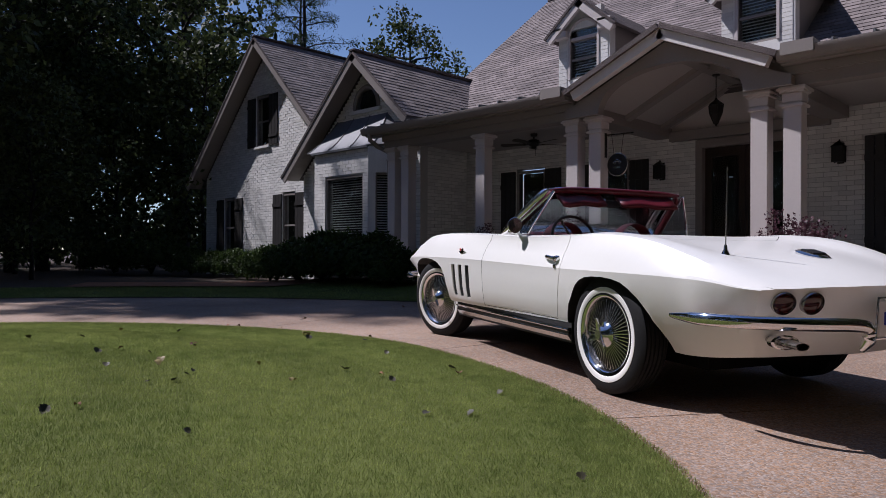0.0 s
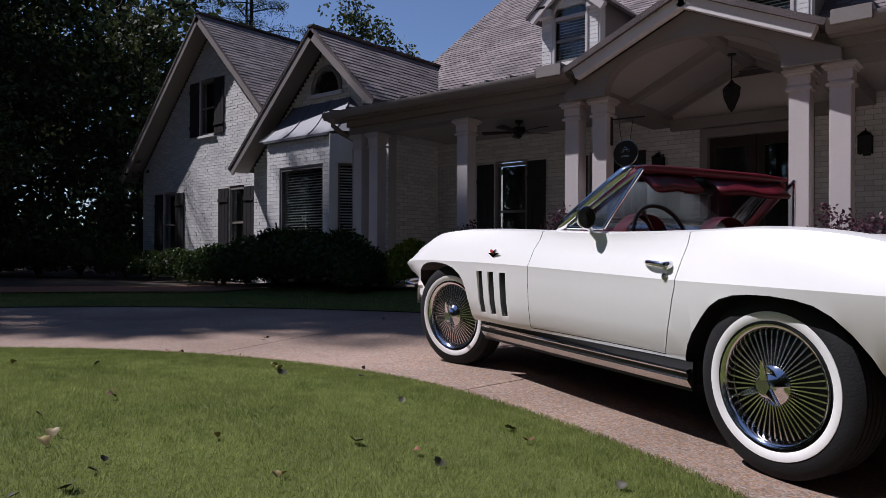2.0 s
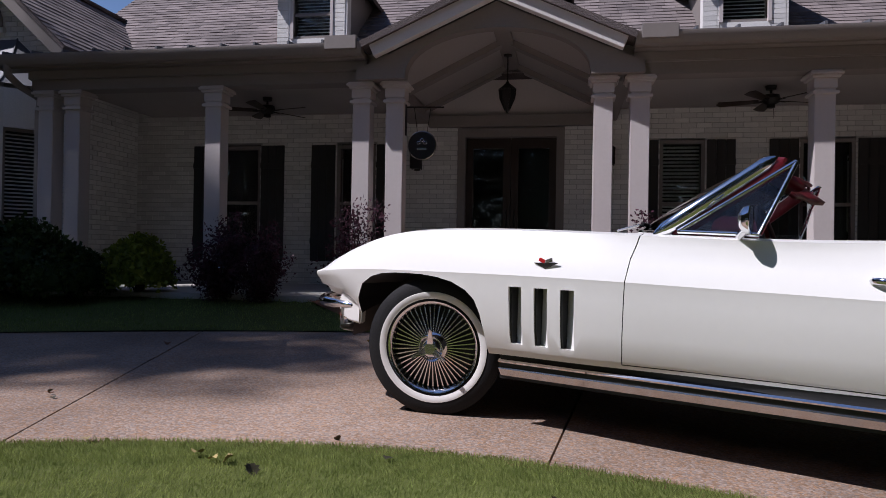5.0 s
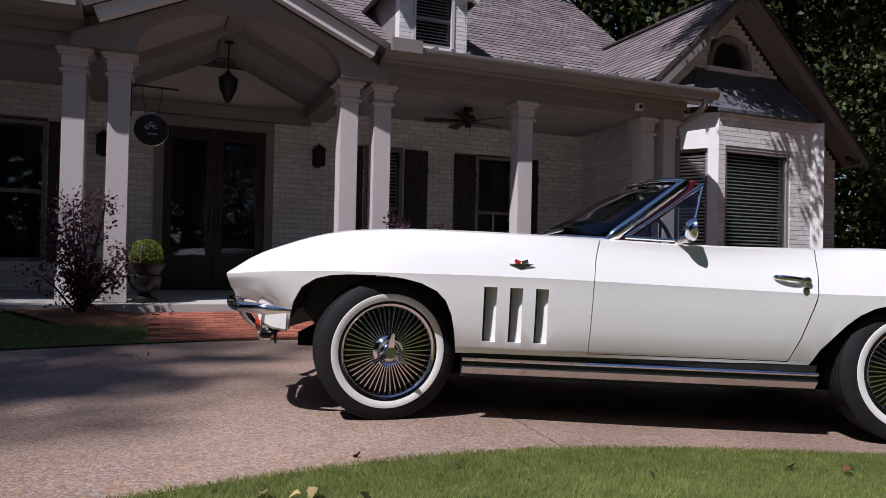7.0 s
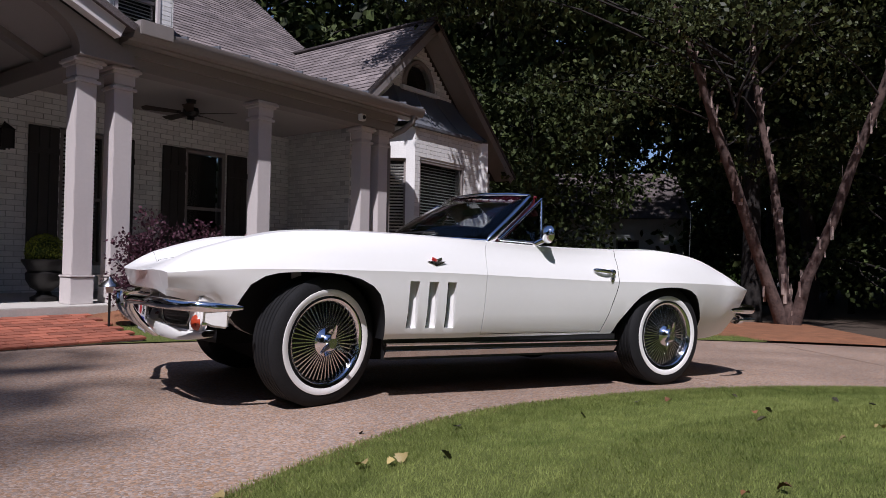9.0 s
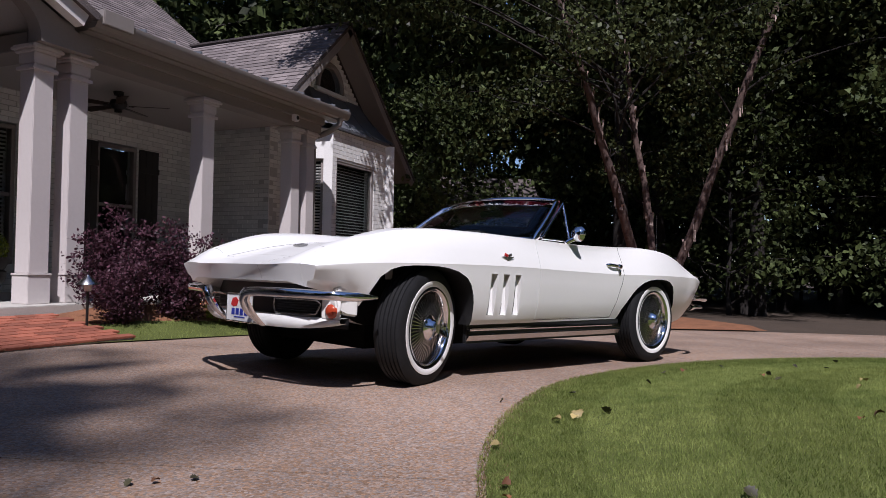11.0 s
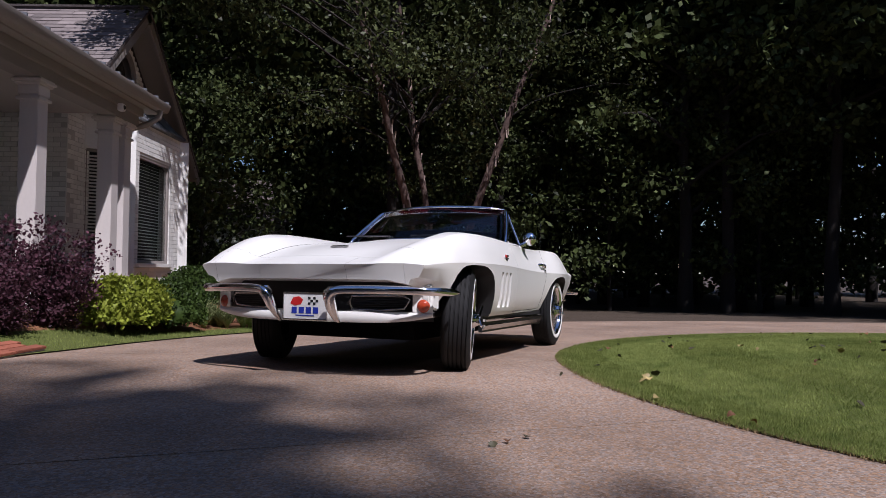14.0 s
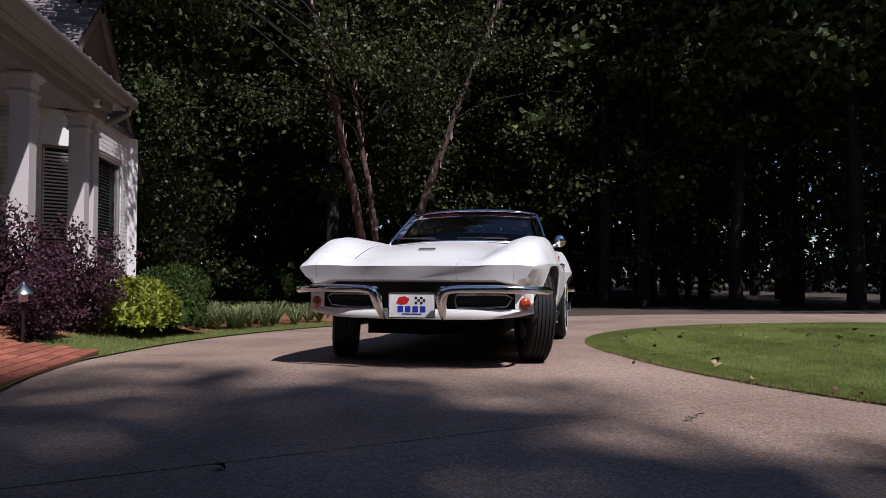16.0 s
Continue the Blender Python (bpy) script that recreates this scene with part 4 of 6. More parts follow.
close_end((len(rows) - 1) * w)


def carve(mesh, cutters, keep=False):
    """The mesh less the cutters' solids (or, to keep, what lies in the one cutter), as a new mesh."""
    ob = new("carving", mesh)
    cuts = []
    for c in cutters:
        q = new("cutter", c)
        cuts.append(q)
        md = ob.modifiers.new("cut", "BOOLEAN")
        md.operation, md.object, md.solver = "INTERSECT" if keep else "DIFFERENCE", q, "EXACT"
        md.material_mode = "TRANSFER"
    dg = bpy.context.evaluated_depsgraph_get()
    me = bpy.data.meshes.new_from_object(ob.evaluated_get(dg))
    for q in (ob, *cuts):
        bpy.data.objects.remove(q)
    me.shade_smooth()
    me.set_sharp_from_angle(angle=radians(26))
    return me


AX_F, AX_R, TRACK, REAR_TRACK, RAD = 1.245, -1.245, 0.714, 0.720, 0.335
cut = []
FRONT_ARCH = [(0.905, 0.05), (0.905, 0.345), (0.915, 0.44), (0.932, 0.52), (0.960, 0.583), (1.003, 0.625), (1.076, 0.659), (1.16, 0.677), (1.245, 0.685), (1.33, 0.686), (1.414, 0.684), (1.50, 0.676), (1.565, 0.658), (1.629, 0.617), (1.670, 0.545), (1.695, 0.469), (1.708, 0.39), (1.712, 0.05)]
REAR_ARCH = [(-0.775, 0.05), (-0.782, 0.35), (-0.815, 0.42), (-0.86, 0.48), (-0.92, 0.55), (-0.97, 0.597), (-1.03, 0.632), (-1.10, 0.653), (-1.18, 0.662), (-1.27, 0.664), (-1.36, 0.658), (-1.43, 0.643), (-1.49, 0.612), (-1.545, 0.56), (-1.595, 0.49), (-1.63, 0.42), (-1.655, 0.35), (-1.67, 0.05)]
for prof in (FRONT_ARCH, REAR_ARCH):
    for sg in (-1, 1):
        s = Shape()
        s.prism(prof, "y", sg * 0.50, sg * 1.1)
        cut.append(s.mesh("cutter", M_BLACK))
# cockpit
s = Shape().prism([(0.16, -0.60), (0.16, 0.60), (0.05, 0.655), (-0.66, 0.655), (-0.76, 0.60), (-0.76, -0.60), (-0.66, -0.655), (0.05, -0.655)], "z", 0.42, 1.3)
cut.append(s.mesh("cutter", M_RED))
# slots behind the front wheels
for sg in (-1, 1):
    for x in (0.755, 0.635, 0.515):
        s = Shape().prism([(x + 0.031, sg * 0.780), (x + 0.031, sg * 1.0), (x - 0.030, sg * 1.0), (x - 0.030, sg * 0.825)], "z", 0.40, 0.655)
        cut.append(s.mesh("cutter", M_PAINT))
me = carve(body.mesh("car_body", M_PAINT), cut)
# panels that open are lifted out of the shell, with a gap round each


def grown(poly, g):
    c = Vector((sum(p[0] for p in poly) / len(poly), sum(p[1] for p in poly) / len(poly)))
    return [(p[0] + g * (1 if p[0] > c.x else -1), p[1] + g * (1 if p[1] > c.y else -1)) for p in poly]


door_line = [(0.235, 1.1), (0.240, 0.90), (0.265, 0.80), (0.275, 0.70), (0.285, 0.36), (-0.675, 0.36), (-0.72, 0.48), (-0.775, 0.66), (-0.790, 0.80), (-0.792, 1.1)]
PANELS = [("door", door_line, "y", 0.640, 1.1), ("door", door_line, "y", -0.640, -1.1),
          ("hood", [(0.47, -0.55), (0.47, 0.55), (1.30, 0.50), (1.86, 0.44), (1.86, -0.44), (1.30, -0.50)], "z", 0.60, 1.2),
          ("headlamp_cover", [(1.87, 0.30), (1.87, 0.66), (2.2, 0.66), (2.2, 0.30)], "z", 0.50, 1.2), ("headlamp_cover", [(1.87, -0.30), (1.87, -0.66), (2.2, -0.66), (2.2, -0.30)], "z", 0.50, 1.2),
          ("deck_lid", [(-0.83, -0.60), (-0.83, 0.60), (-1.18, 0.60), (-1.34, 0.40), (-1.34, -0.40), (-1.18, -0.60)], "z", 0.70, 1.2)]
for name, poly, axis_name, a, b in PANELS:
    whole = me
    gap = 0.0007 if name == "headlamp_cover" else 0.002
    piece = carve(whole.copy(), [Shape().prism(grown(poly, -gap), axis_name, a, b).mesh("cutter", M_PAINT)], True)
    me = carve(whole, [Shape().prism(grown(poly, gap), axis_name, a - 0.002 if a > 0 else a + 0.002, b).mesh("cutter", M_BLACK)])
    part(name, piece, M_PAINT, car, {"door": "white closed door with red inner panel", "hood": "white hood with a raised middle"}.get(name, ""))
part("body", me, M_PAINT, car, "white painted fibreglass body with sharp side crease")


# ---- wheels ----
def tyre_shape():
    prof = [(0.205, -0.075), (0.225, -0.088), (0.262, -0.096), (0.300, -0.092), (0.322, -0.080), (0.333, -0.066)]
    for i in range(5):
        a = -0.062 + i * 0.027
        prof += [(0.335, a), (0.335, a + 0.018), (0.327, a + 0.020), (0.327, a + 0.025)]
    prof += [(0.335, 0.073), (0.322, 0.082), (0.300, 0.093), (0.262, 0.097), (0.225, 0.089), (0.205, 0.076)]
    return Shape().lathe(prof, "y", 64)


TYRE = tyre_shape().mesh("tyre", M_RUBBER, 40)
WWALL = Shape().lathe([(0.236, 0.0935), (0.240, 0.0965), (0.262, 0.0995), (0.269, 0.0985), (0.270, 0.0955)], "y", 64).mesh("whitewall", M_WHITEWALL, 40)
RIM = Shape().lathe([(0.204, -0.07), (0.204, 0.050), (0.214, 0.080), (0.226, 0.092), (0.224, 0.099), (0.215, 0.096), (0.206, 0.082), (0.203, 0.060), (0.197, 0.050)], "y", 64).mesh("rim", M_CHROME, 40)
DISH = Shape().lathe([(0.203, 0.030), (0.120, 0.034), (0.075, 0.060), (0.0, 0.062)], "y", 48).mesh("wheel", M_BLACK, 40)
VANE = Shape().add([(0.070, 0.086, -0.0022), (0.070, 0.086, 0.0022), (0.199, 0.066, -0.0032), (0.199, 0.066, 0.0032), (0.070, 0.070, -0.0026), (0.070, 0.070, 0.0026), (0.199, 0.052, -0.0036), (0.199, 0.052, 0.0036)],
                   [(0, 1, 3, 2), (0, 2, 6, 4), (1, 5, 7, 3), (0, 4, 5, 1), (2, 3, 7, 6)]).mesh("vane", M_ALU)
CAP = Shape().lathe([(0.074, 0.060), (0.072, 0.088), (0.060, 0.098), (0.050, 0.112), (0.040, 0.132), (0.030, 0.138), (0.0, 0.139)], "y", 32).mesh("hub_cap", M_CHROME, 40)
s = Shape()
for k in range(3):
    a = 2 * math.pi * k / 3 + 0.5
    m = Matrix.Rotation(a, 4, "Y")
    s.add([m @ Vector(p) for p in ((0.020, 0.128, -0.018), (0.020, 0.128, 0.018), (0.094, 0.150, 0.010), (0.098, 0.152, -0.004), (0.020, 0.142, -0.016), (0.020, 0.142, 0.016), (0.092, 0.160, 0.008), (0.095, 0.161, -0.003))],
          [(0, 1, 2, 3), (4, 7, 6, 5), (0, 4, 5, 1), (1, 5, 6, 2), (2, 6, 7, 3), (3, 7, 4, 0)])
SPIN = s.mesh("spinner", M_CHROME, 30, 0.003)
EMB = Shape().lathe([(0.028, 0.139), (0.028, 0.143), (0.0, 0.144)], "y", 24).mesh("emblem", M_DCHROME, 40)
for ax, sg, steer in ((AX_F, 1, 17), (AX_F, -1, 18), (AX_R, 1, 0), (AX_R, -1, 0)):
    lean = Matrix.Rotation(radians(-2.5 if steer else 0), 4, "X")
    m = Matrix.Translation((ax, sg * (TRACK if steer else REAR_TRACK), RAD)) @ Matrix.Rotation(radians(steer), 4, "Z") @ lean @ Matrix.Rotation(0 if sg > 0 else math.pi, 4, "Z")
    wh = part("wheel", DISH, M_BLACK, car, "whitewall wheel with chrome turbine fins and three-eared spinner", m=m)
    part("tyre", TYRE, M_RUBBER, wh, "black grooved tyre")
    part("whitewall", WWALL, M_WHITEWALL, wh, "white sidewall band")
    part("rim", RIM, M_CHROME, wh, "polished chrome rim")
    part("hub_cap", CAP, M_CHROME, wh, "chrome hub")
    part("spinner", SPIN, M_CHROME, wh, "chrome three-eared knock-off spinner")
    part("emblem", EMB, M_DCHROME, wh)
    for k in range(48):
        part("vane", VANE, M_ALU, wh, m=Matrix.Rotation(2 * math.pi * k / 48, 4, "Y"))


# ---- car: brightwork, lamps, glass, cockpit ----
def blade(pts, w, h, n=10):
    """A bar of oval section (w across, h high) along points."""
    pts = [Vector(p) for p in pts]
    fine = []
    for i in range(len(pts) - 1):
        p0, p1, p2, p3 = pts[max(i - 1, 0)], pts[i], pts[i + 1], pts[min(i + 2, len(pts) - 1)]
        for k in range(5):
            t = k / 5
            fine.append(0.5 * ((2 * p1) + (p2 - p0) * t + (2 * p0 - 5 * p1 + 4 * p2 - p3) * t * t + (3 * p1 - p0 - 3 * p2 + p3) * t**3))
    fine.append(pts[-1])
    vs = []
    m = len(fine)
    for i, p in enumerate(fine):
        d = (fine[min(i + 1, m - 1)] - fine[max(i - 1, 0)]).normalized()
        side = d.cross(Vector((0, 0, 1)))
        side = side.normalized() if side.length > 0.25 else Vector((1, 0, 0))
        up = side.cross(d).normalized()
        taper = min(1.0, 0.35 + 0.65 * min(i, m - 1 - i) / (m * 0.12))
        vs += [p + side * (math.cos(2 * math.pi * k / n) * w * taper) + up * (math.sin(2 * math.pi * k / n) * h * taper) for k in range(n)]
    fs = [(i * n + k, i * n + (k + 1) % n, (i + 1) * n + (k + 1) % n, (i + 1) * n + k) for i in range(m - 1) for k in range(n)]
    fs += [tuple(range(n))[::-1], tuple(range((m - 1) * n, m * n))]
    return Shape().add(vs, fs)


def mirrored(pts, sg):
    return [(x, sg * y, z) for x, y, z in pts]


M_REDVIV = mat("red_enamel", (0.45, 0.015, 0.015), 0.3, vary=0.1, coat=0.5)
# matt near-black for the frame and underbody
M_UNDERSIDE = mat("black_underside", (0.006, 0.006, 0.006), 0.95, vary=0.3, spec=0.1)
part("underbody", Shape().box(-1.7, 1.45, -0.48, 0.48, 0.19, 0.34).box(1.45, 1.72, -0.42, 0.42, 0.29, 0.36).box(-2.0, -1.6, -0.45, 0.45, 0.30, 0.42), M_UNDERSIDE, car, "black frame and underbody")
for sg in (-1, 1):
    # sill mouldings
    part("rocker_back", Shape().box(-0.82, 0.875, sg * 0.739 - 0.012, sg * 0.739 + 0.012, 0.222, 0.346), M_BLACK, car, "black sill behind the mouldings")
    part("rocker_moulding", Shape().prism([(sg * 0.752, 0.296), (sg * 0.780, 0.299), (sg * 0.786, 0.306), (sg * 0.780, 0.314), (sg * 0.752, 0.318)], "x", -0.815, 0.87), M_CHROME, car, "bright ribbed sill moulding", smooth=30)
    part("rocker_strip", Shape().box(-0.815, 0.87, sg * 0.761 - 0.010, sg * 0.761 + 0.010, 0.277, 0.2955), M_BLACK, car)
    part("side_sill", Shape().prism([(sg * 0.752, 0.2765), (sg * 0.776, 0.2765), (sg * 0.778, 0.270), (sg * 0.742, 0.224), (sg * 0.734, 0.224)], "x", -0.815, 0.87), M_ALU, car, "bright lower sill panel", smooth=30)
    for vx in (0.755, 0.635, 0.515):
        part("vent_liner", Shape().prism([(sg * 0.781, 0.402), (sg * 0.828, 0.402), (sg * 0.842, 0.46), (sg * 0.852, 0.56), (sg * 0.856, 0.653), (sg * 0.781, 0.653)], "x", vx + 0.022, vx + 0.032), M_BLACK, car, "black inside of the fender vent")
    # front bumper half with its drop to the overrider
    bp = mirrored([(1.67, 0.872, 0.505), (1.80, 0.866, 0.508), (1.93, 0.80, 0.512), (2.02, 0.62, 0.516), (2.06, 0.42, 0.516), (2.085, 0.27, 0.510), (2.09, 0.215, 0.478), (2.05, 0.20, 0.41), (1.96, 0.195, 0.325)], sg)
    part("front_bumper", blade(bp, 0.020, 0.026), M_CHROME, car, "chrome split front bumper", smooth=50)
    wing = []
    for x, z, y0, y1 in ((2.088, 0.532, 0.215, 0.300), (2.094, 0.505, 0.185, 0.285), (2.085, 0.46, 0.178, 0.252), (2.045, 0.40, 0.182, 0.240), (1.99, 0.345, 0.192, 0.226), (1.95, 0.315, 0.200, 0.214)):
        wing.append([(x, sg * y0, z), (x + 0.012, sg * (y0 + y1) / 2, z), (x, sg * y1, z), (x - 0.016, sg * y1, z), (x - 0.016, sg * y0, z), (x, sg * y0, z)])
    part("overrider", Shape().grid(wing), M_CHROME, car, "tapering chrome overrider", smooth=40)
    # grille frame with bars
    q = [(1.920, 0.285, 0.395), (1.930, 0.27, 0.44), (1.930, 0.285, 0.478), (1.905, 0.45, 0.482), (1.870, 0.60, 0.480), (1.860, 0.635, 0.46), (1.865, 0.60, 0.405), (1.895, 0.45, 0.392)]
    fr = part("grille_frame", Shape().tube(mirrored(q + q[:1], sg), 0.007, 8, False), M_DCHROME, car, "chrome grille surround", smooth=50)
    for k in range(6):
        z = 0.402 + 0.014 * k
        part("grille_bar", Shape().tube(mirrored([(1.915, 0.29, z), (1.890, 0.45, z), (1.860, 0.615, z)], sg), 0.0035, 6), M_BLACK, fr)
    # turn lamp
    m = Matrix.Translation((1.835, sg * 0.712, 0.425)) @ Matrix.Rotation(sg * 0.35, 4, "Z")
    lamp = part("turn_lamp", Shape().lathe([(0.044, -0.02), (0.044, 0.006), (0.040, 0.012)], "x", 24), M_CHROME, car, smooth=40, m=m)
    part("lens", Shape().lathe([(0.040, 0.008), (0.036, 0.022), (0.020, 0.032), (0.0, 0.035)], "x", 24), M_AMBER, lamp, "amber lens", smooth=60)
    # badge flags on the fender
    bd = part("fender_badge", Shape().prism([(-0.06, 0.006), (0.055, 0.004), (0.0, -0.022)], "y", 0, sg * 0.006), M_CHROME, car, "small crossed-flag badge", m=Matrix.Translation((0.62, sg * 0.851, 0.762)))
    part("red_flag", Shape().box(0.006, 0.034, 0.0, sg * 0.008, 0.0, 0.016), M_REDVIV, bd, m=Matrix.Rotation(-0.35, 4, "Y"))
    part("grey_flag", Shape().box(-0.036, -0.006, 0.0, sg * 0.008, 0.0, 0.016), M_ALU, bd, m=Matrix.Rotation(0.35, 4, "Y"))
    # door handle with its button and lock
    h = part("door_handle", blade(mirrored([(-0.575, 0.790, 0.758), (-0.61, 0.816, 0.758), (-0.68, 0.822, 0.753), (-0.74, 0.806, 0.748)], sg), 0.009, 0.013), M_CHROME, car, "chrome door handle", smooth=50)
    part("button", Shape().lathe([(0.022, 0.78), (0.022, 0.816), (0.017, 0.828), (0.0, 0.830)], "y", 20, Matrix.Translation((-0.725, 0, 0.748)) @ Matrix.Diagonal((1, sg, 1, 1))), M_CHROME, h, smooth=40)
    part("lock", Shape().lathe([(0.015, 0.78), (0.015, 0.826), (0.0, 0.828)], "y", 20, Matrix.Translation((-0.72, 0, 0.702)) @ Matrix.Diagonal((1, sg, 1, 1))), M_DCHROME, h, smooth=40)
    # quarter vent: chrome triangle with its pane
    v = [(0.105, 0.705, 0.918), (-0.310, 0.575, 1.207), (-0.205, 0.722, 0.912)]
    vf = part("vent_window", Shape().tube(mirrored([v[0], v[1]], sg), 0.011).tube(mirrored([v[1], v[2]], sg), 0.010).tube(mirrored([v[0], v[2]], sg), 0.009), M_CHROME, car, "chrome-framed quarter vent", smooth=50)
    part("pane", Shape().add(mirrored([v[0], v[1], v[2]], sg) + [(x, sg * (abs(y) - 0.004), z) for x, y, z in mirrored(v, sg)], [(0, 1, 2), (3, 5, 4), (0, 2, 5, 3), (0, 3, 4, 1), (1, 4, 5, 2)]), M_TINT, vf)["shadow"] = 0
    # windshield pillar
    part("windshield_pillar", blade(mirrored([(0.20, 0.715, 0.895), (0.06, 0.682, 1.00), (-0.12, 0.625, 1.135), (-0.235, 0.580, 1.225)], sg), 0.020, 0.030), M_CHROME, car, "bright windshield pillar", smooth=50)
    part("pillar_trim", blade(mirrored([(0.13, 0.680, 0.90), (0.00, 0.652, 1.00), (-0.17, 0.598, 1.13), (-0.262, 0.558, 1.205)], sg), 0.020, 0.034), M_RED, car, "red padded pillar trim", smooth=50)
    # rear: paired lamps, bumper half, exhaust tip
    for y in (0.588, 0.452):
        m = Matrix.Translation((-2.315 + (0.060 if y > 0.5 else 0.022), sg * y, 0.598)) @ Matrix.Rotation(math.pi + sg * (-0.38 if y > 0.5 else -0.22), 4, "Z") @ Matrix.Rotation(0.30, 4, "Y")
        t = part("tail_lamp", Shape().lathe([(0.055, -0.06), (0.055, 0.006), (0.052, 0.010), (0.049, 0.002)], "x", 28), M_DCHROME, car, smooth=40, m=m)
        part("lens", Shape().lathe([(0.049, 0.001), (0.042, 0.007), (0.022, 0.011), (0.0, 0.012)], "x", 28), M_REDLENS, t, "dark red round lens", smooth=60)
    bp = mirrored([(-1.84, 0.868, 0.512), (-2.04, 0.855, 0.514), (-2.22, 0.76, 0.515), (-2.36, 0.55, 0.514), (-2.42, 0.36, 0.511), (-2.435, 0.275, 0.495), (-2.43, 0.262, 0.45), (-2.40, 0.27, 0.39)], sg)
    part("rear_bumper", blade(bp, 0.020, 0.031), M_CHROME, car, "chrome split rear bumper", smooth=50)
    ex = part("exhaust_bezel", Shape().lathe([(0.054, -0.03), (0.054, 0.004), (0.044, 0.008), (0.040, -0.03)], "x", 24, Matrix.Diagonal((1, 1.25, 0.62, 1))), M_CHROME, car, smooth=40, m=Matrix.Translation((-2.275, sg * 0.60, 0.425)) @ Matrix.Rotation(math.pi - sg * 0.3, 4, "Z"))
    part("exhaust_tip", Shape().lathe([(0.026, -0.1), (0.026, 0.130), (0.023, 0.130), (0.023, -0.1)], "x", 20, Matrix.Diagonal((1, 1.25, 0.7, 1))), M_DCHROME, ex, "oval steel exhaust tip", smooth=40)
# nose panel below the bumper: white valance, black grille cavity
arcy = np.linspace(-0.77, 0.77, 25)


def front_x(y, back=0.0):
    return 1.945 - 0.13 * (abs(y) / 0.8) ** 2.4 - back


part("grille_cavity", Shape().grid([[(front_x(y, 0.07), y * 0.97, z) for y in arcy] for z in (0.33, 0.45, 0.60)]), M_BLACK, car, "black grille recess", smooth=40)
sec = [(0.05, 0.320), (0.005, 0.318), (-0.004, 0.335), (-0.004, 0.365), (0.006, 0.384), (0.05, 0.388)]
part("valance", Shape().grid([[(front_x(y, b), y, z + 0.05 * (abs(y) / 0.8) ** 5 * (0.392 - z) / 0.07) for y in arcy] for b, z in sec]), M_PAINT, car, "white lower valance", smooth=50)
for sg in (-1, 1):
    ys = np.linspace(0.655, 0.77, 6)
    part("corner_panel", Shape().grid([[(front_x(y, b), sg * y, z) for y in ys] for b, z in ((0.0, 0.386), (-0.004, 0.42), (0.0, 0.495), (0.05, 0.50))]), M_PAINT, car, smooth=50)
for sg in (-1, 1):
    part("fender_corner", Shape().prism([(1.705, 0.395), (1.78, 0.405), (1.84, 0.43), (1.86, 0.50), (1.84, 0.555), (1.76, 0.60), (1.70, 0.58)], "y", sg * 0.705, sg * 0.757), M_PAINT, car, bevel=0.01, smooth=40)
# front plate, with plain shapes for its emblem and lettering
pl = part("front_plate", Shape().box(1.988, 1.994, -0.152, 0.152, 0.332, 0.486), M_WHITEWALL, car, "white club plate with red, checkered and blue shapes", bevel=0.002)
M_BLUE = mat("blue_ink", (0.02, 0.04, 0.35), 0.5, vary=0.1)
M_REDINK = mat("red_ink", (0.55, 0.02, 0.02), 0.5, vary=0.1)
for i in range(4):
    part("bar", Shape().box(1.994, 1.996, 0.092 - i * 0.050 - 0.036, 0.092 - i * 0.050, 0.366, 0.404), M_BLUE, pl)
part("bar", Shape().box(1.994, 1.996, -0.065, 0.065, 0.350, 0.357), M_BLUE, pl)
part("shape", Shape().prism([(-0.105, 0.425), (-0.085, 0.462), (-0.045, 0.468), (-0.015, 0.45), (-0.03, 0.42), (-0.075, 0.412)], "x", 1.994, 1.996), M_REDINK, pl)
for i in range(4):
    for j in range(3):
        if (i + j) % 2 == 0:
            part("check", Shape().box(1.994, 1.996, 0.02 + i * 0.018, 0.02 + i * 0.018 + 0.017, 0.418 + j * 0.016, 0.418 + j * 0.016 + 0.015), M_BLACK, pl)
part("plate_frame", Shape().tube([(1.994, -0.155, 0.329), (1.994, 0.155, 0.329), (1.994, 0.155, 0.489), (1.994, -0.155, 0.489), (1.994, -0.155, 0.329)], 0.005, 6, False), M_CHROME, car)
# rear plate in its recess
rp = part("rear_plate", Shape().box(-2.40, -2.392, -0.155, 0.155, 0.452, 0.606), M_WHITEWALL, car, "white rear plate with plain bars", bevel=0.002)
for y0, y1, z0, z1 in ((-0.09, 0.09, 0.580, 0.592), (0.03, 0.125, 0.50, 0.56), (-0.125, 0.01, 0.50, 0.56), (-0.08, 0.08, 0.464, 0.474)):
    part("bar", Shape().box(-2.4025, -2.401, y0, y1, z0, z1), M_BLUE, rp)
part("plate_frame", Shape().tube([(-2.40, -0.18, 0.44), (-2.40, 0.18, 0.44), (-2.395, 0.16, 0.625), (-2.395, -0.16, 0.625), (-2.40, -0.18, 0.44)], 0.006, 6, False), M_CHROME, car)
# filler lid, antenna, hood badge, scoop fin
fl = part("fuel_lid", Shape().lathe([(0.085, 0.0), (0.085, 0.010), (0.070, 0.018), (0.0, 0.020)], "z", 28), M_CHROME, car, "chrome fuel lid with crossed flags", smooth=40, m=Matrix.Translation((-1.92, 0.0, 0.803)) @ Matrix.Rotation(-0.25, 4, "Y"))
part("emblem", Shape().box(-0.04, 0.04, -0.05, 0.05, 0.018, 0.026), M_BLACK, fl, bevel=0.003)
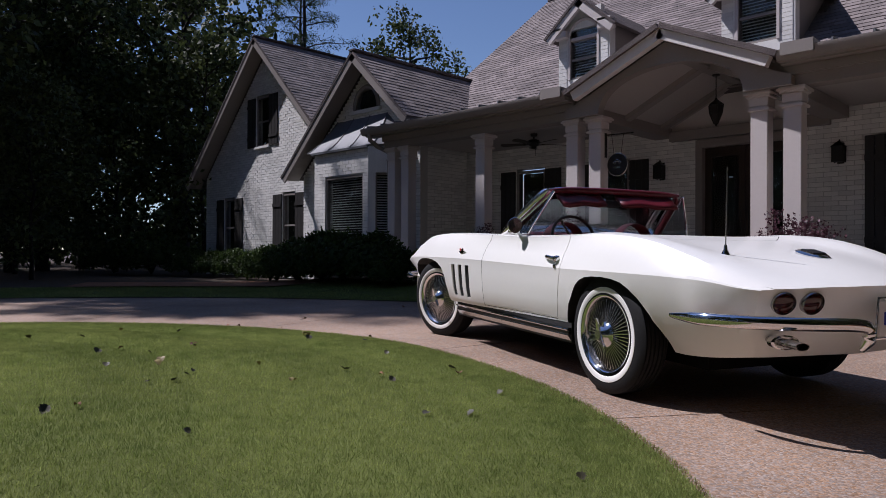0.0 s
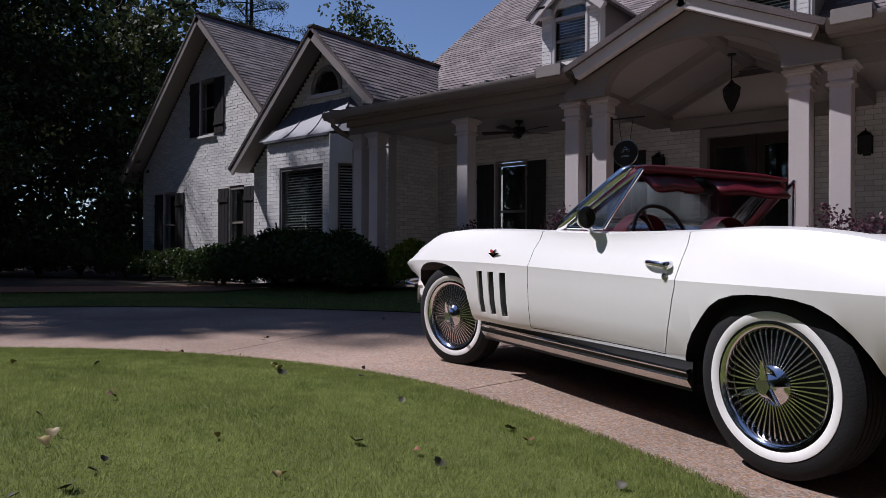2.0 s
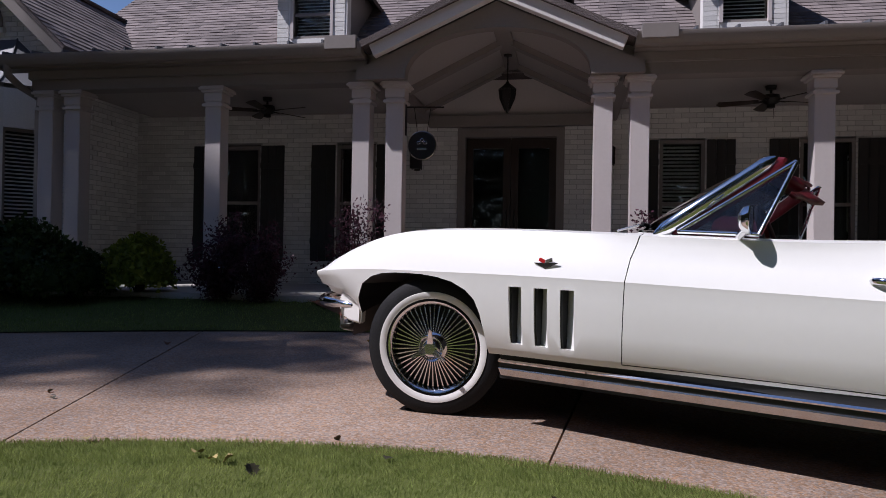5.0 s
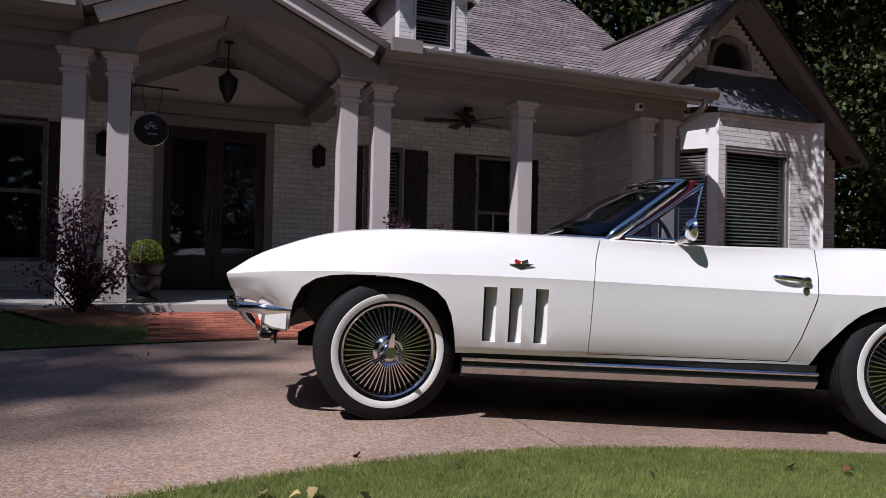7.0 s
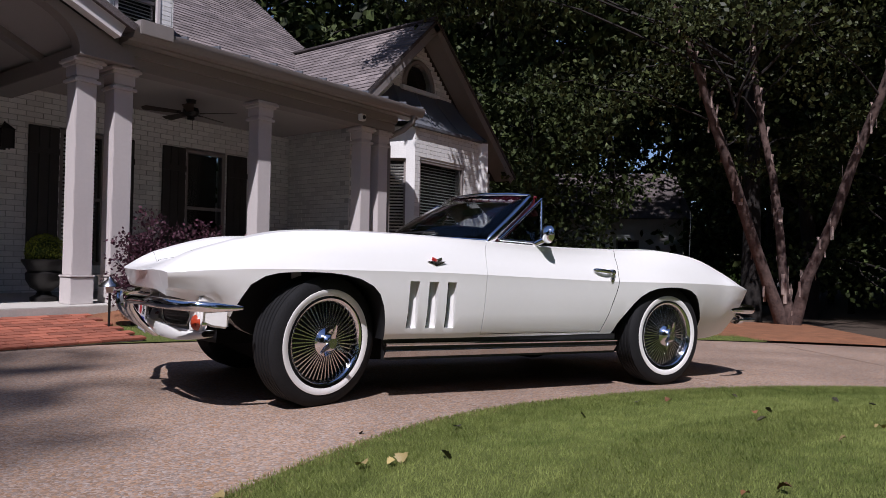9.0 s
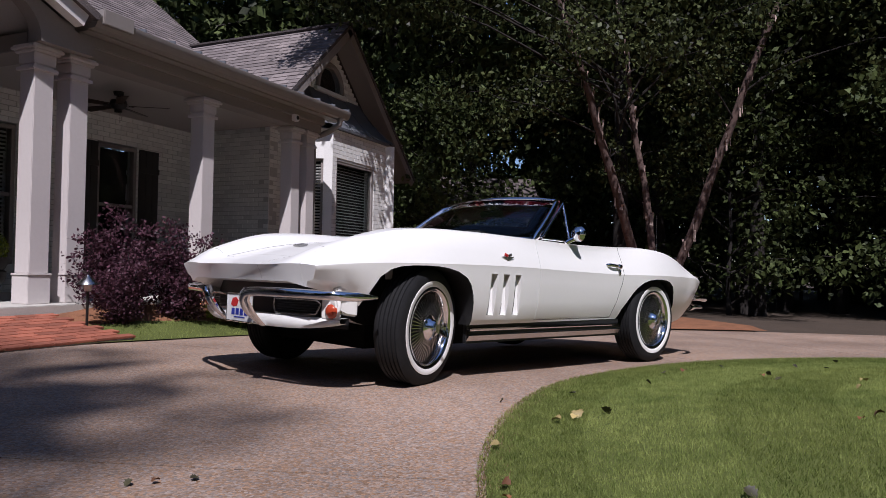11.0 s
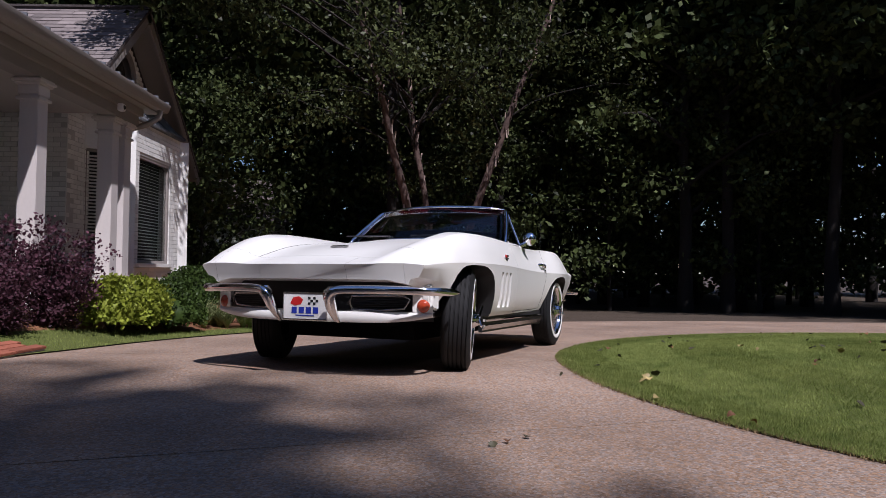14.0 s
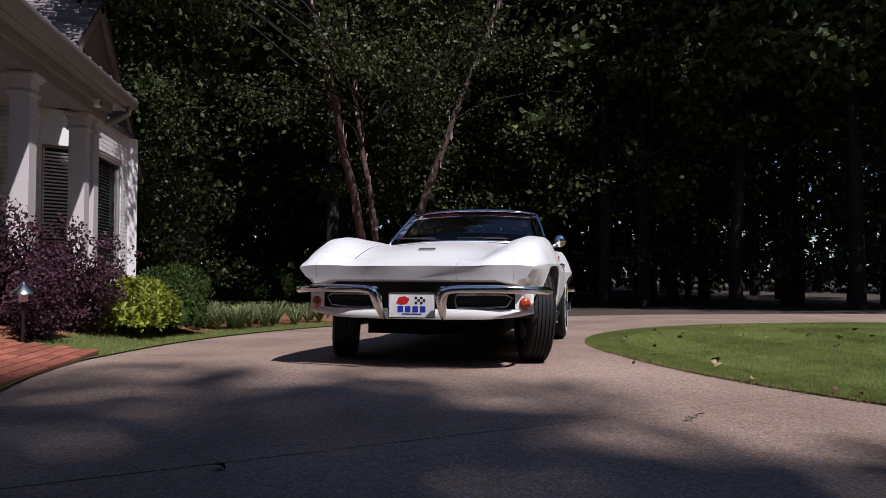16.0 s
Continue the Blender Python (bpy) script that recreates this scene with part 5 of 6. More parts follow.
an = part("antenna", Shape().lathe([(0.022, 0.0), (0.020, 0.012), (0.010, 0.030), (0.008, 0.055), (0.0, 0.056)], "z", 16), M_CHROME, car, "thin chrome aerial mast", smooth=40, m=Matrix.Translation((-1.82, 0.50, 0.80)))
part("mast", Shape().tube([(0, 0, 0.05), (0, 0, 0.45)], 0.0032, 6), M_DCHROME, an)
part("hood_badge", Shape().box(-0.02, 0.02, -0.06, 0.06, 0, 0.012), M_DCHROME, car, "chrome hood badge", bevel=0.004, m=Matrix.Translation((1.60, 0, 0.790)) @ Matrix.Rotation(0.2, 4, "Y"))
# windshield
base, top = [], []
for k in range(17):
    t = -1 + k / 8
    base.append(Vector((0.18 + 0.25 * (1 - t * t), 0.70 * t, 0.908 + 0.022 * (1 - t * t))))
    top.append(Vector((-0.235 + 0.13 * (1 - t * t), 0.575 * t, 1.225 + 0.022 * (1 - t * t))))
rows = [[base[i].lerp(top[i], s) + Vector((0.02 * math.sin(math.pi * s), 0, 0.012 * math.sin(math.pi * s))) for i in range(17)] for s in (0, 0.25, 0.5, 0.75, 1)]
ws = part("windshield", Shape().grid(rows), M_TINT, car, "curved tinted windshield", smooth=60)
md = ws.modifiers.new("thick", "SOLIDIFY")
md.thickness = 0.005
part("header", blade(top[::2], 0.022, 0.018), M_CHROME, car, "bright windshield header", smooth=50)
part("base_trim", Shape().tube(base, 0.010, 8), M_CHROME, car, smooth=50)
part("header_trim", blade([p + Vector((-0.034, 0, -0.010)) for p in top[::2]], 0.022, 0.024), M_RED, car, "red padded header trim", smooth=50)
for sg in (-1, 1):
    part("sun_visor", Shape().grid([[top[i] + Vector((-0.03 - s * 0.11, 0, -0.03 - s * 0.085 + 0.006 * math.sin(i * 1.7))) for i in (range(1, 8) if sg < 0 else range(9, 16))] for s in (0, 0.3, 0.7, 1)]), M_RED, car, "red padded sun visor", smooth=60).modifiers.new("thick", "SOLIDIFY").thickness = 0.022
    wp = part("wiper", Shape().tube([(0.46, sg * 0.30 + 0.1, 0.925), (0.36, sg * 0.30 + 0.1, 0.952), (0.37, sg * 0.30 - 0.25, 0.962)], 0.006, 6), M_DCHROME, car, "thin wiper arm")
    part("rubber_blade", Shape().tube([(0.355, sg * 0.30 + 0.05, 0.962), (0.385, sg * 0.30 - 0.34, 0.960)], 0.007, 6), M_BLACK, wp)
rm = part("inside_mirror", Shape().box(-0.16, -0.13, -0.12, 0.12, 1.115, 1.165), M_BLACK, car, "black inside mirror", bevel=0.012)
part("stem", Shape().tube([(-0.12, 0, 1.155), (-0.10, 0, 1.225)], 0.006, 6), M_CHROME, rm)
# door mirror
dm = part("door_mirror", blade([(-0.13, 0.735, 0.895), (-0.15, 0.765, 0.915), (-0.175, 0.80, 0.935)], 0.014, 0.018), M_CHROME, car, "round chrome door mirror", smooth=50)
part("housing", Shape().lathe([(0.0, 0.045), (0.030, 0.040), (0.050, 0.022), (0.058, 0.0), (0.054, -0.004)], "x", 24, Matrix.Translation((-0.185, 0.815, 0.965))), M_CHROME, dm, smooth=60)
part("mirror_glass", Shape().lathe([(0.054, -0.003), (0.0, -0.002)], "x", 24, Matrix.Translation((-0.185, 0.815, 0.965))), M_CHROME, dm)
# cockpit: dash, wheel, seats, tunnel
part("dashboard", Shape().prism([(0.155, 0.93), (0.02, 0.90), (-0.06, 0.84), (-0.04, 0.74), (0.155, 0.68)], "y", -0.60, 0.60), M_RED, car, "red twin-cowl dashboard", bevel=0.015, smooth=40)
for sg in (-1, 1):
    part("instrument_hood", Shape().lathe([(0.16, -0.07), (0.165, 0.02), (0.15, 0.05)], "x", 24, Matrix.Translation((-0.02, sg * 0.32, 0.84))), M_RED, car, smooth=40)
sw = part("steering_wheel", Shape().lathe([(0.185 + 0.011 * math.cos(a), 0.011 * math.sin(a)) for a in np.linspace(0, 2 * math.pi, 10)[:-1]], "z", 32, close=True), M_BLACK, car, "slim dark steering wheel", smooth=60, m=Matrix.Translation((-0.20, 0.33, 0.865)) @ Matrix.Rotation(radians(-72), 4, "Y"))
for k in range(3):
    a = 2 * math.pi * k / 3 + 0.5
    part("spoke", Shape().tube([(0, 0, -0.02), (0.18 * math.cos(a), 0.18 * math.sin(a), 0)], 0.008, 6), M_DCHROME, sw)
for sg in (-1, 1):
    s = Shape()
    rows = []
    for z, x0, x1, hw in ((0.46, -0.62, -0.45, 0.20), (0.60, -0.66, -0.50, 0.23), (0.78, -0.71, -0.57, 0.23), (0.85, -0.735, -0.61, 0.20), (0.885, -0.74, -0.66, 0.13)):
        ring_p = []
        for k in range(16):
            a = 2 * math.pi * k / 16
            ring_p.append(((x0 + x1) / 2 + (x1 - x0) / 2 * math.copysign(abs(math.cos(a)) ** 0.6, math.cos(a)), sg * 0.31 + hw * math.copysign(abs(math.sin(a)) ** 0.6, math.sin(a)), z))
        rows.append(ring_p + ring_p[:1])
    s.grid(rows)
    s.f.append(tuple(len(s.v) - 17 + k for k in range(16)))
    seat = part("seat_back", s, M_RED, car, "red pleated bucket seat", smooth=50)
    part("seat_cushion", Shape().box(-0.60, -0.12, sg * 0.31 - 0.22, sg * 0.31 + 0.22, 0.42, 0.55), M_RED, seat, bevel=0.04, smooth=40)
    for k in range(5):
        part("pleat", Shape().tube([(-0.505, sg * 0.31 - 0.14 + 0.07 * k, 0.62), (-0.56, sg * 0.31 - 0.14 + 0.07 * k, 0.80), (-0.605, sg * 0.31 - 0.14 + 0.07 * k, 0.90)], 0.008, 6), M_RED, seat)
part("tunnel", Shape().box(-0.74, 0.10, -0.075, 0.075, 0.42, 0.60), M_RED, car, bevel=0.02)
for ob in car.children_recursive:
    if "shadow" in ob:
        del ob["shadow"]


# ---- planting ----
rng = np.random.default_rng(7)


def leaves(centres, spread, count, size, flat=0.6, droop=0.2):
    """Leaf blades (one folded quad each) scattered round clump centres. Arrays of vertices and quads."""
    centres = np.asarray(centres, float)
    spread = np.broadcast_to(np.asarray(spread, float), (len(centres),))
    idx = rng.integers(0, len(centres), count)
    d = rng.normal(size=(count, 3))
    d /= np.linalg.norm(d, axis=1)[:, None]
    r = rng.random(count) ** 0.45
    p = centres[idx] + d * (r * spread[idx])[:, None] * np.array([1, 1, flat])
    a = rng.normal(size=(count, 3))
    a[:, 2] -= droop
    a /= np.linalg.norm(a, axis=1)[:, None]
    b = np.cross(a, rng.normal(size=(count, 3)))
    b /= np.linalg.norm(b, axis=1)[:, None]
    n = np.cross(a, b)
    s = size * rng.uniform(0.6, 1.35, count)[:, None]
    v = np.stack([p, p + a * s * 0.5 + b * s * 0.32 + n * s * 0.08, p + a * s, p + a * s * 0.5 - b * s * 0.32 + n * s * 0.08], 1).reshape(-1, 3)
    f = np.arange(count * 4).reshape(-1, 4)
    return v, f


def limb_path(p0, p1, sag, n=6, wob=0.1):
    out = []
    for i in range(n + 1):
        t = i / n
        q = Vector(p0).lerp(Vector(p1), t)
        q.z += sag * math.sin(math.pi * t)
        if 0 < i < n:
            q += Vector((random.uniform(-wob, wob), random.uniform(-wob, wob), random.uniform(-wob, wob) * 0.5))
        out.append(q)
    return out


def hardwood(name, label, h, crown_z, crown_r, count, bark, leaf_mat, trunk_r=0.2, limbs=14, leaf_size=0.13, clump=0.85, lean=(0, 0), m=None, group="", fill=0):
    """A broadleaf tree: tapered trunk, limbs, and a crown of leaf clumps round the limbs' ends with gaps."""
    T = thing(name, label, "tree", m, group)
    trunk = limb_path((0, 0, -0.15), (lean[0], lean[1], h * 0.93), 0, 9, 0.10)
    part("trunk", Shape().tube(trunk, [trunk_r * (1.25 if i == 0 else 1 - 0.85 * i / 9) for i in range(10)], 10), bark, T, smooth=60)
    centres = []
    for i in range(limbs):
        t = crown_z + (0.97 - crown_z) * (i + random.random()) / limbs
        k = min(8.99, t * 9)
        base = trunk[int(k)].lerp(trunk[int(k) + 1], k % 1)
        a = i * 2.4 + random.uniform(-0.5, 0.5)
        prof = math.sin(math.pi * min(1, max(0.12, (t - crown_z) / (1 - crown_z) * 0.8 + 0.2))) ** 0.7
        L = crown_r * prof * random.uniform(0.75, 1.15)
        tip = base + Vector((math.cos(a) * L, math.sin(a) * L, L * random.uniform(0.05, 0.55)))
        path = limb_path(base, tip, 0.1 * L, 5, 0.05 * L)
        part("limb", Shape().tube(path, [max(0.012, trunk_r * 0.38 * (1 - 0.9 * j / 5)) for j in range(6)], 6), bark, T)
        for j in (2, 3, 4, 5):
            centres.append(path[j] + Vector((random.uniform(-1, 1), random.uniform(-1, 1), random.uniform(-0.6, 0.6))) * clump * 0.7)
            centres.append(path[j] + Vector((random.uniform(-1, 1), random.uniform(-1, 1), random.uniform(-0.6, 0.6))) * clump * 1.1)
    for i in range(fill):
        a, q, t = random.uniform(0, 6.28), math.sqrt(random.random()), random.uniform(crown_z + 0.08, 0.95)
        c = trunk[int(t * 9)]
        w = crown_r * 0.95 * math.sin(math.pi * ((t - crown_z) / (1 - crown_z) * 0.8 + 0.1)) ** 0.5
        centres.append(Vector((c.x + w * q * math.cos(a), c.y + w * q * math.sin(a), t * h)))
    centres.append(trunk[-1])
    v, f = leaves([tuple(c) for c in centres], [random.uniform(0.55, 1.15) * clump for _ in centres], count, leaf_size)
    part("crown", quick_mesh("crown", v, f, leaf_mat), leaf_mat, T)
    return T


def pine(name, label, h, count, m=None, group=""):
    """A tall pine: straight bole, whorled limbs, tufts of long needles."""
    T = thing(name, label, "tree", m, group)
    trunk = limb_path((0, 0, -0.15), (random.uniform(-0.3, 0.3), random.uniform(-0.3, 0.3), h), 0, 9, 0.08)
    part("trunk", Shape().tube(trunk, [0.24 * (1 - 0.88 * i / 9) for i in range(10)], 10), M_BARK, T, smooth=60)
    centres = []
    for i in range(26):
        t = 0.42 + 0.56 * (i + random.random()) / 26
        k = min(8.99, t * 9)
        base = trunk[int(k)].lerp(trunk[int(k) + 1], k % 1)
        a = i * 2.4
        L = h * 0.19 * (1.08 - t) ** 0.7 * random.uniform(0.8, 1.5)
        tip = base + Vector((math.cos(a) * L, math.sin(a) * L, L * random.uniform(-0.1, 0.3)))
        path = limb_path(base, tip, 0.05 * L, 4, 0.03 * L)
        part("limb", Shape().tube(path, [0.045 * (1 - 0.8 * j / 4) for j in range(5)], 5), M_BARK, T)
        for j in (2, 3, 4):
            for _ in range(3):
                centres.append(path[j] + Vector((random.uniform(-1, 1), random.uniform(-1, 1), random.uniform(-0.3, 0.5))) * 0.45)
    v, f = leaves([tuple(c) for c in centres], [random.uniform(0.3, 0.6) for _ in centres], count, 0.22, 0.7, 0.0)
    # needles: squeeze each blade thin
    q = v.reshape(-1, 4, 3)
    mid = (q[:, 1] + q[:, 3]) / 2
    q[:, 1] = mid + (q[:, 1] - mid) * 0.22
    q[:, 3] = mid + (q[:, 3] - mid) * 0.22
    part("crown", quick_mesh("crown", q.reshape(-1, 3), f, M_PINE), M_PINE, T)
    return T


def at(x, y, s=1.0, rz=0.0):
    return Matrix.Translation((x, y, level(x, y) - 0.05)) @ Matrix.Rotation(rz, 4, "Z") @ Matrix.Diagonal((s, s, s, 1))


G_WOOD = "trees of the wood"
oak_a = hardwood("oak_tree", "tall dark green hardwood in the wood", 15, 0.22, 4.4, 7000, M_BARK, M_LEAF, 0.22, 22, 0.225, 0.95, m=at(-22.3, 1.8), group=G_WOOD)
oak_b = hardwood("oak_tree", "tall dark green hardwood in the wood", 17, 0.35, 3.8, 6500, M_BARK, M_LEAF, 0.20, 20, 0.225, 0.95, (0.8, 0.4), m=at(-23.4, 0.9), group=G_WOOD)
under = hardwood("understory_tree", "leafy young tree at the edge of the wood", 7.5, 0.06, 2.7, 6500, M_BARK, M_LEAF, 0.07, 26, 0.165, 0.8, m=at(9.0, 11.5), group=G_WOOD)
pine_a = pine("pine_tree", "tall straight pine with open crown", 20, 8000, m=at(-33, 22.5), group=G_WOOD)

tall = hardwood("tall_oak", "very tall oak with a high dense crown", 23, 0.27, 5.2, 13000, M_BARK, M_LEAF, 0.20, 30, 0.315, 1.25, m=at(13.0, 2.8), group=G_WOOD)

PLACES = [  # (template, x, y, size)
    # west and north-west of the house
    ("o", -25, 0.5, 1.0), ("p", -30, 7.5, 1.0), ("o", -31.5, 9, 1.05), ("u", -27.5, 7, 1.0), ("u", -28, 10.5, 1.1), ("o", -30, 14, 1.05), ("q", -28, 2.6, 1.0), ("u", -22.0, 6.0, 0.8),
    ("p", -36, 17, 1.1), ("o", -33, 11, 1.1), ("q", -31, 5, 1.0), ("o", -36, 8, 1.1), ("u", -29, 6, 1.2), ("u", -31.5, 9, 1.3), ("q", -38, 13, 1.1), ("o", -24.5, -7, 1.0), ("q", -27, -4, 1.0),
    ("p", -37, 25, 0.95), ("u", -26, 13, 1.3), ("u", -29, 17, 1.3), ("q", -40, 3, 1.2), ("u", -36, 4, 1.4), ("o", -27, 0.5, 1.0),
    ("t", -21.4, 2.4, 0.72), ("t", -26.0, 0.8, 0.75),
    # behind the house
    ("t", 2.5, 21, 0.9), ("t", -1.5, 25, 0.9), ("t", 6, 19, 0.95), ("t", 11, 19, 1.0), ("t", 12.5, 18, 1.1), ("o", 4.5, 25, 1.2), ("q", -3, 29, 1.1), ("u", 4, 19, 1.2),
    ("o", -36.5, 33.5, 1.22), ("o", 6, 24, 1.05), ("q", 0, 28, 0.9), ("p", 9, 21, 1.0),
    # east wood
    ("u", 7.4, 10.4, 0.8), ("u", 6.9, 14.0, 1.0), ("o", 9.5, 15, 1.0), ("q", 11.5, 12, 1.0), ("u", 9.4, 11.4, 0.9), ("o", 13.5, 5.5, 1.0), ("q", 14.5, 3.2, 1.0), ("u", 12.5, 3.5, 1.0), ("p", 20.5, 8, 1.0),
    ("o", 12.5, -3.0, 1.0), ("q", 10.5, -6.5, 1.0), ("u", 14.0, -1.0, 1.1), ("u", 12.8, -5.5, 1.1), ("o", 12.5, -10, 1.05), ("q", 15.5, -7, 1.0), ("u", 15.5, -9.5, 1.2), ("p", 17, -3, 1.0), ("q", 16.5, 2, 1.1),
    ("o", 24, 19, 1.1), ("u", 17.5, 5, 1.3), ("o", 20, -6, 1.1), ("u", 19, -1, 1.4), ("u", 20, -10, 1.5), ("q", 19, -14, 1.1), ("o", 14, -15, 1.0), ("u", 13, -13, 1.2), ("p", 22, 3, 1.1), ("u", 24, 6.5, 1.4), ("q", 23, 15, 1.2),
    ("t", 27, 12, 1.2), ("t", 27, 18, 1.2), ("o", 31, 15, 1.3), ("t", 22, 21, 1.1), ("o", 25, -1, 1.2), ("u", 24, -5, 1.6), ("u", 25, 4, 1.6), ("q", 26, -11, 1.2), ("p", 24, -16, 1.1), ("o", 8, -19, 1.1), ("q", 3, -20, 1.0),
    ("t", 7.8, -8.5, 0.95), ("t", 12.2, -4.2, 1.0), ("t", 9.6, 6.0, 1.0), ("t", 11.5, -9, 1.05), ("t", 8.9, 12.2, 0.95), ("t", 16.5, 0.5, 1.1), ("t", 14.3, -5.5, 1.05), ("t", 19, -2, 1.15), ("t", 23.5, 3.0, 1.1), ("t", 18.5, -10, 1.1), ("t", 24, 8, 1.2), ("t", 23, -7, 1.2),
    ("t", 28, 0, 1.2), ("t", 29, -6, 1.2), ("t", 28, -13, 1.2), ("t", 30, 6, 1.2), ("t", 17, -16, 1.1), ("u", 28, -3, 1.8), ("u", 29, -9, 1.8), ("u", 27, -14, 1.7), ("u", 30, 2, 1.8), ("u", 26.9, 10.1, 1.9), ("u", 24, 8.2, 1.9), ("u", 27.8, 11.4, 1.9),
    # south, behind the camera's way: unseen, added to block skylight and darken reflections
    ("o", -4, -16, 1.0), ("q", -11, -14, 1.05), ("o", -18, -11, 1.0), ("q", 6, -13, 1.0), ("u", 9, -10.5, 1.0),
    ("t", 1, -15, 1.0), ("t", -7, -19, 1.05), ("t", 4.5, -11.5, 0.9), ("t", -13, -20, 1.0),
]
random.seed(11)
TPL = {"o": oak_a, "q": oak_b, "u": under, "p": pine_a, "t": tall}
for kind_key, x, y, sc in PLACES:
    copy_thing(TPL[kind_key], at(x, y, sc, random.uniform(0, 6.28)))

# a high-crowned oak west of the drive shades its bend
oak_c = hardwood("oak_tree", "very tall oak with a high crown beside the drive", 30, 0.70, 3.3, 20000, M_BARK, M_LEAF, 0.34, 34, 0.32, 0.95, (0.6, 0.4), m=at(-26.2, -1.3), group=G_WOOD, fill=24)

# far woods close the view all round
cs, sp = [], []
for i in range(420):
    a = 2 * math.pi * i / 420 + random.uniform(-0.01, 0.01)
    d = random.uniform(40, 52)
    north = 50 < math.degrees(a) % 360 < 150
    for z in ((1.0, 3.5) if north else (1.0, 3.5, 6.5, 9.5, 12.5, 16.0)):
        cs.append((d * math.cos(a) - 4, d * math.sin(a) + 3, z + random.uniform(-1, 1)))
        sp.append(random.uniform(1.8, 3.0))
v, f = leaves(cs, sp, 80000, 0.85, 0.9)
solid("far_woods", quick_mesh("far_woods", v, f, M_LEAF), M_LEAF, "dense dark woods far behind", "woods", kind="stuff")

# river birch clump by the drive
birch = thing("river_birch", "multi-stemmed river birch with dark bark and pale peeling curls", "tree", at(7.45, 4.75))
random.seed(5)
cs = []
for (bx, by), (lx, ly), h, r in (((0.05, 0.10), (-0.40, 0.235), 10.5, 0.12), ((0.0, -0.03), (0.0, 0.13), 11.0, 0.095), ((-0.03, 0.0), (-0.075, -0.335), 11.5, 0.11)):
    stem = [Vector((bx + lx * t, by + ly * t * (1 + 0.008 * t), t)) + Vector((random.uniform(-0.05, 0.05), random.uniform(-0.05, 0.05), 0)) for t in np.linspace(-0.1, h, 12)]
    trunk = part("stem", Shape().tube(stem, [r * (1.2 if i == 0 else 1 - 0.8 * i / 11) for i in range(12)], 10), M_BIRCH, birch, smooth=60)
    # loose curls of pale bark
    for i in range(38):
        k = random.uniform(0.3, 7.5)
        c = stem[int(k)].lerp(stem[int(k) + 1], k % 1)
        a, rr = random.uniform(0, 6.28), r * (1.0 - 0.8 * k / 11) + 0.004
        w, h2 = random.uniform(0.3, 0.8), random.uniform(0.05, 0.22)
        q = [[c + Vector((math.cos(a + w * u) * (rr + out * u), math.sin(a + w * u) * (rr + out * u), dz)) for u in (0, 0.5, 1.0)] for dz, out in ((-h2, 0.012), (0, 0.004), (h2, random.uniform(0.01, 0.04)))]
        part("bark_curl", Shape().grid(q), M_PEEL, trunk)
    for i in range(15):
        k = 3.6 + 7.3 * i / 15
        base = stem[int(k)].lerp(stem[int(k) + 1], k % 1)
        a = i * 2.4 + random.uniform(-0.4, 0.4)
        L = random.uniform(1.4, 3.3)
        tip = base + Vector((math.cos(a) * L, math.sin(a) * L, random.uniform(0.0, 1.2)))
        path = limb_path(base, tip, 0.3, 5, 0.12)
        part("limb", Shape().tube(path, [0.022 * (1 - 0.8 * j / 5) for j in range(6)], 5), M_BARK, birch)
        for j in (2, 3, 4, 5):
            for _ in range(3):
                cs.append(path[j] + Vector((random.uniform(-0.6, 0.6), random.uniform(-0.6, 0.6), random.uniform(-0.7, 0.3))))
v, f = leaves([tuple(c) for c in cs], 0.40, 17000, 0.105, 0.8, 0.6)
part("crown", quick_mesh("crown", v, f, M_BLEAF), M_BLEAF, birch)
# long boughs over the east gable and the drive
cs = []
for tip in ((-5.7, 5.0, 6.4), (-6.2, 4.7, 7.0), (-5.2, 5.1, 6.1), (-5.9, 5.2, 6.9), (-5.6, 4.6, 7.4), (-4.7, 5.0, 6.4), (-3.4, 1.2, 5.6), (-3.0, -0.6, 5.4), (-2.6, -2.2, 5.8)):
    path = limb_path((-1.7, 0.6, tip[2] - 1.6), tip, 0.4, 6, 0.15)
    part("limb", Shape().tube(path, [0.03 * (1 - 0.8 * j / 6) for j in range(7)], 5), M_BARK, birch)
    for j in (4, 5, 6):
        for _ in range(20 if tip[0] < -4 else 7):
            cs.append(path[j] + Vector((random.uniform(-0.9, 0.9), random.uniform(-0.4, 0.4), random.uniform(-0.5, 0.6))))
v, f = leaves([tuple(c) for c in cs], 0.40, 15000, 0.10, 0.8, 0.6)
part("bough_leaves", quick_mesh("crown", v, f, M_BLEAF), M_BLEAF, birch)

# lawn edges and beds outside the drive
A0, A1 = radians(37), radians(235)
s = Shape().grid(ring(A0, A1, lambda a: outer(a) - 0.02, lambda a: outer(a) + 0.8 + 2.5 * smoothstep(99, 109, math.degrees(a)) + 1.5 * (1 - smoothstep(20, 50, math.degrees(a))), lambda x, y: bank(x, y) + 0.012, 200, 8))
solid("lawn_edge", s, M_TURF, "strip of mown grass along the outside of the drive", "lawn", kind="structure", smooth=60)
s = Shape().grid(ring(radians(25), radians(150), lambda a: outer(a) + 0.6 + 2.5 * smoothstep(99, 109, math.degrees(a)), lambda a: outer(a) + 5.2, lambda x, y: bank(x, y) - 0.012 + 0.05 * smoothstep(0.6, 1.1, math.hypot(x - ISLE.x, y - ISLE.y) - 9.1), 140, 16))
solid("planting_bed", s, M_STRAW, "rust-brown pine straw mulch bed before the house", "flower bed", kind="structure", smooth=60)


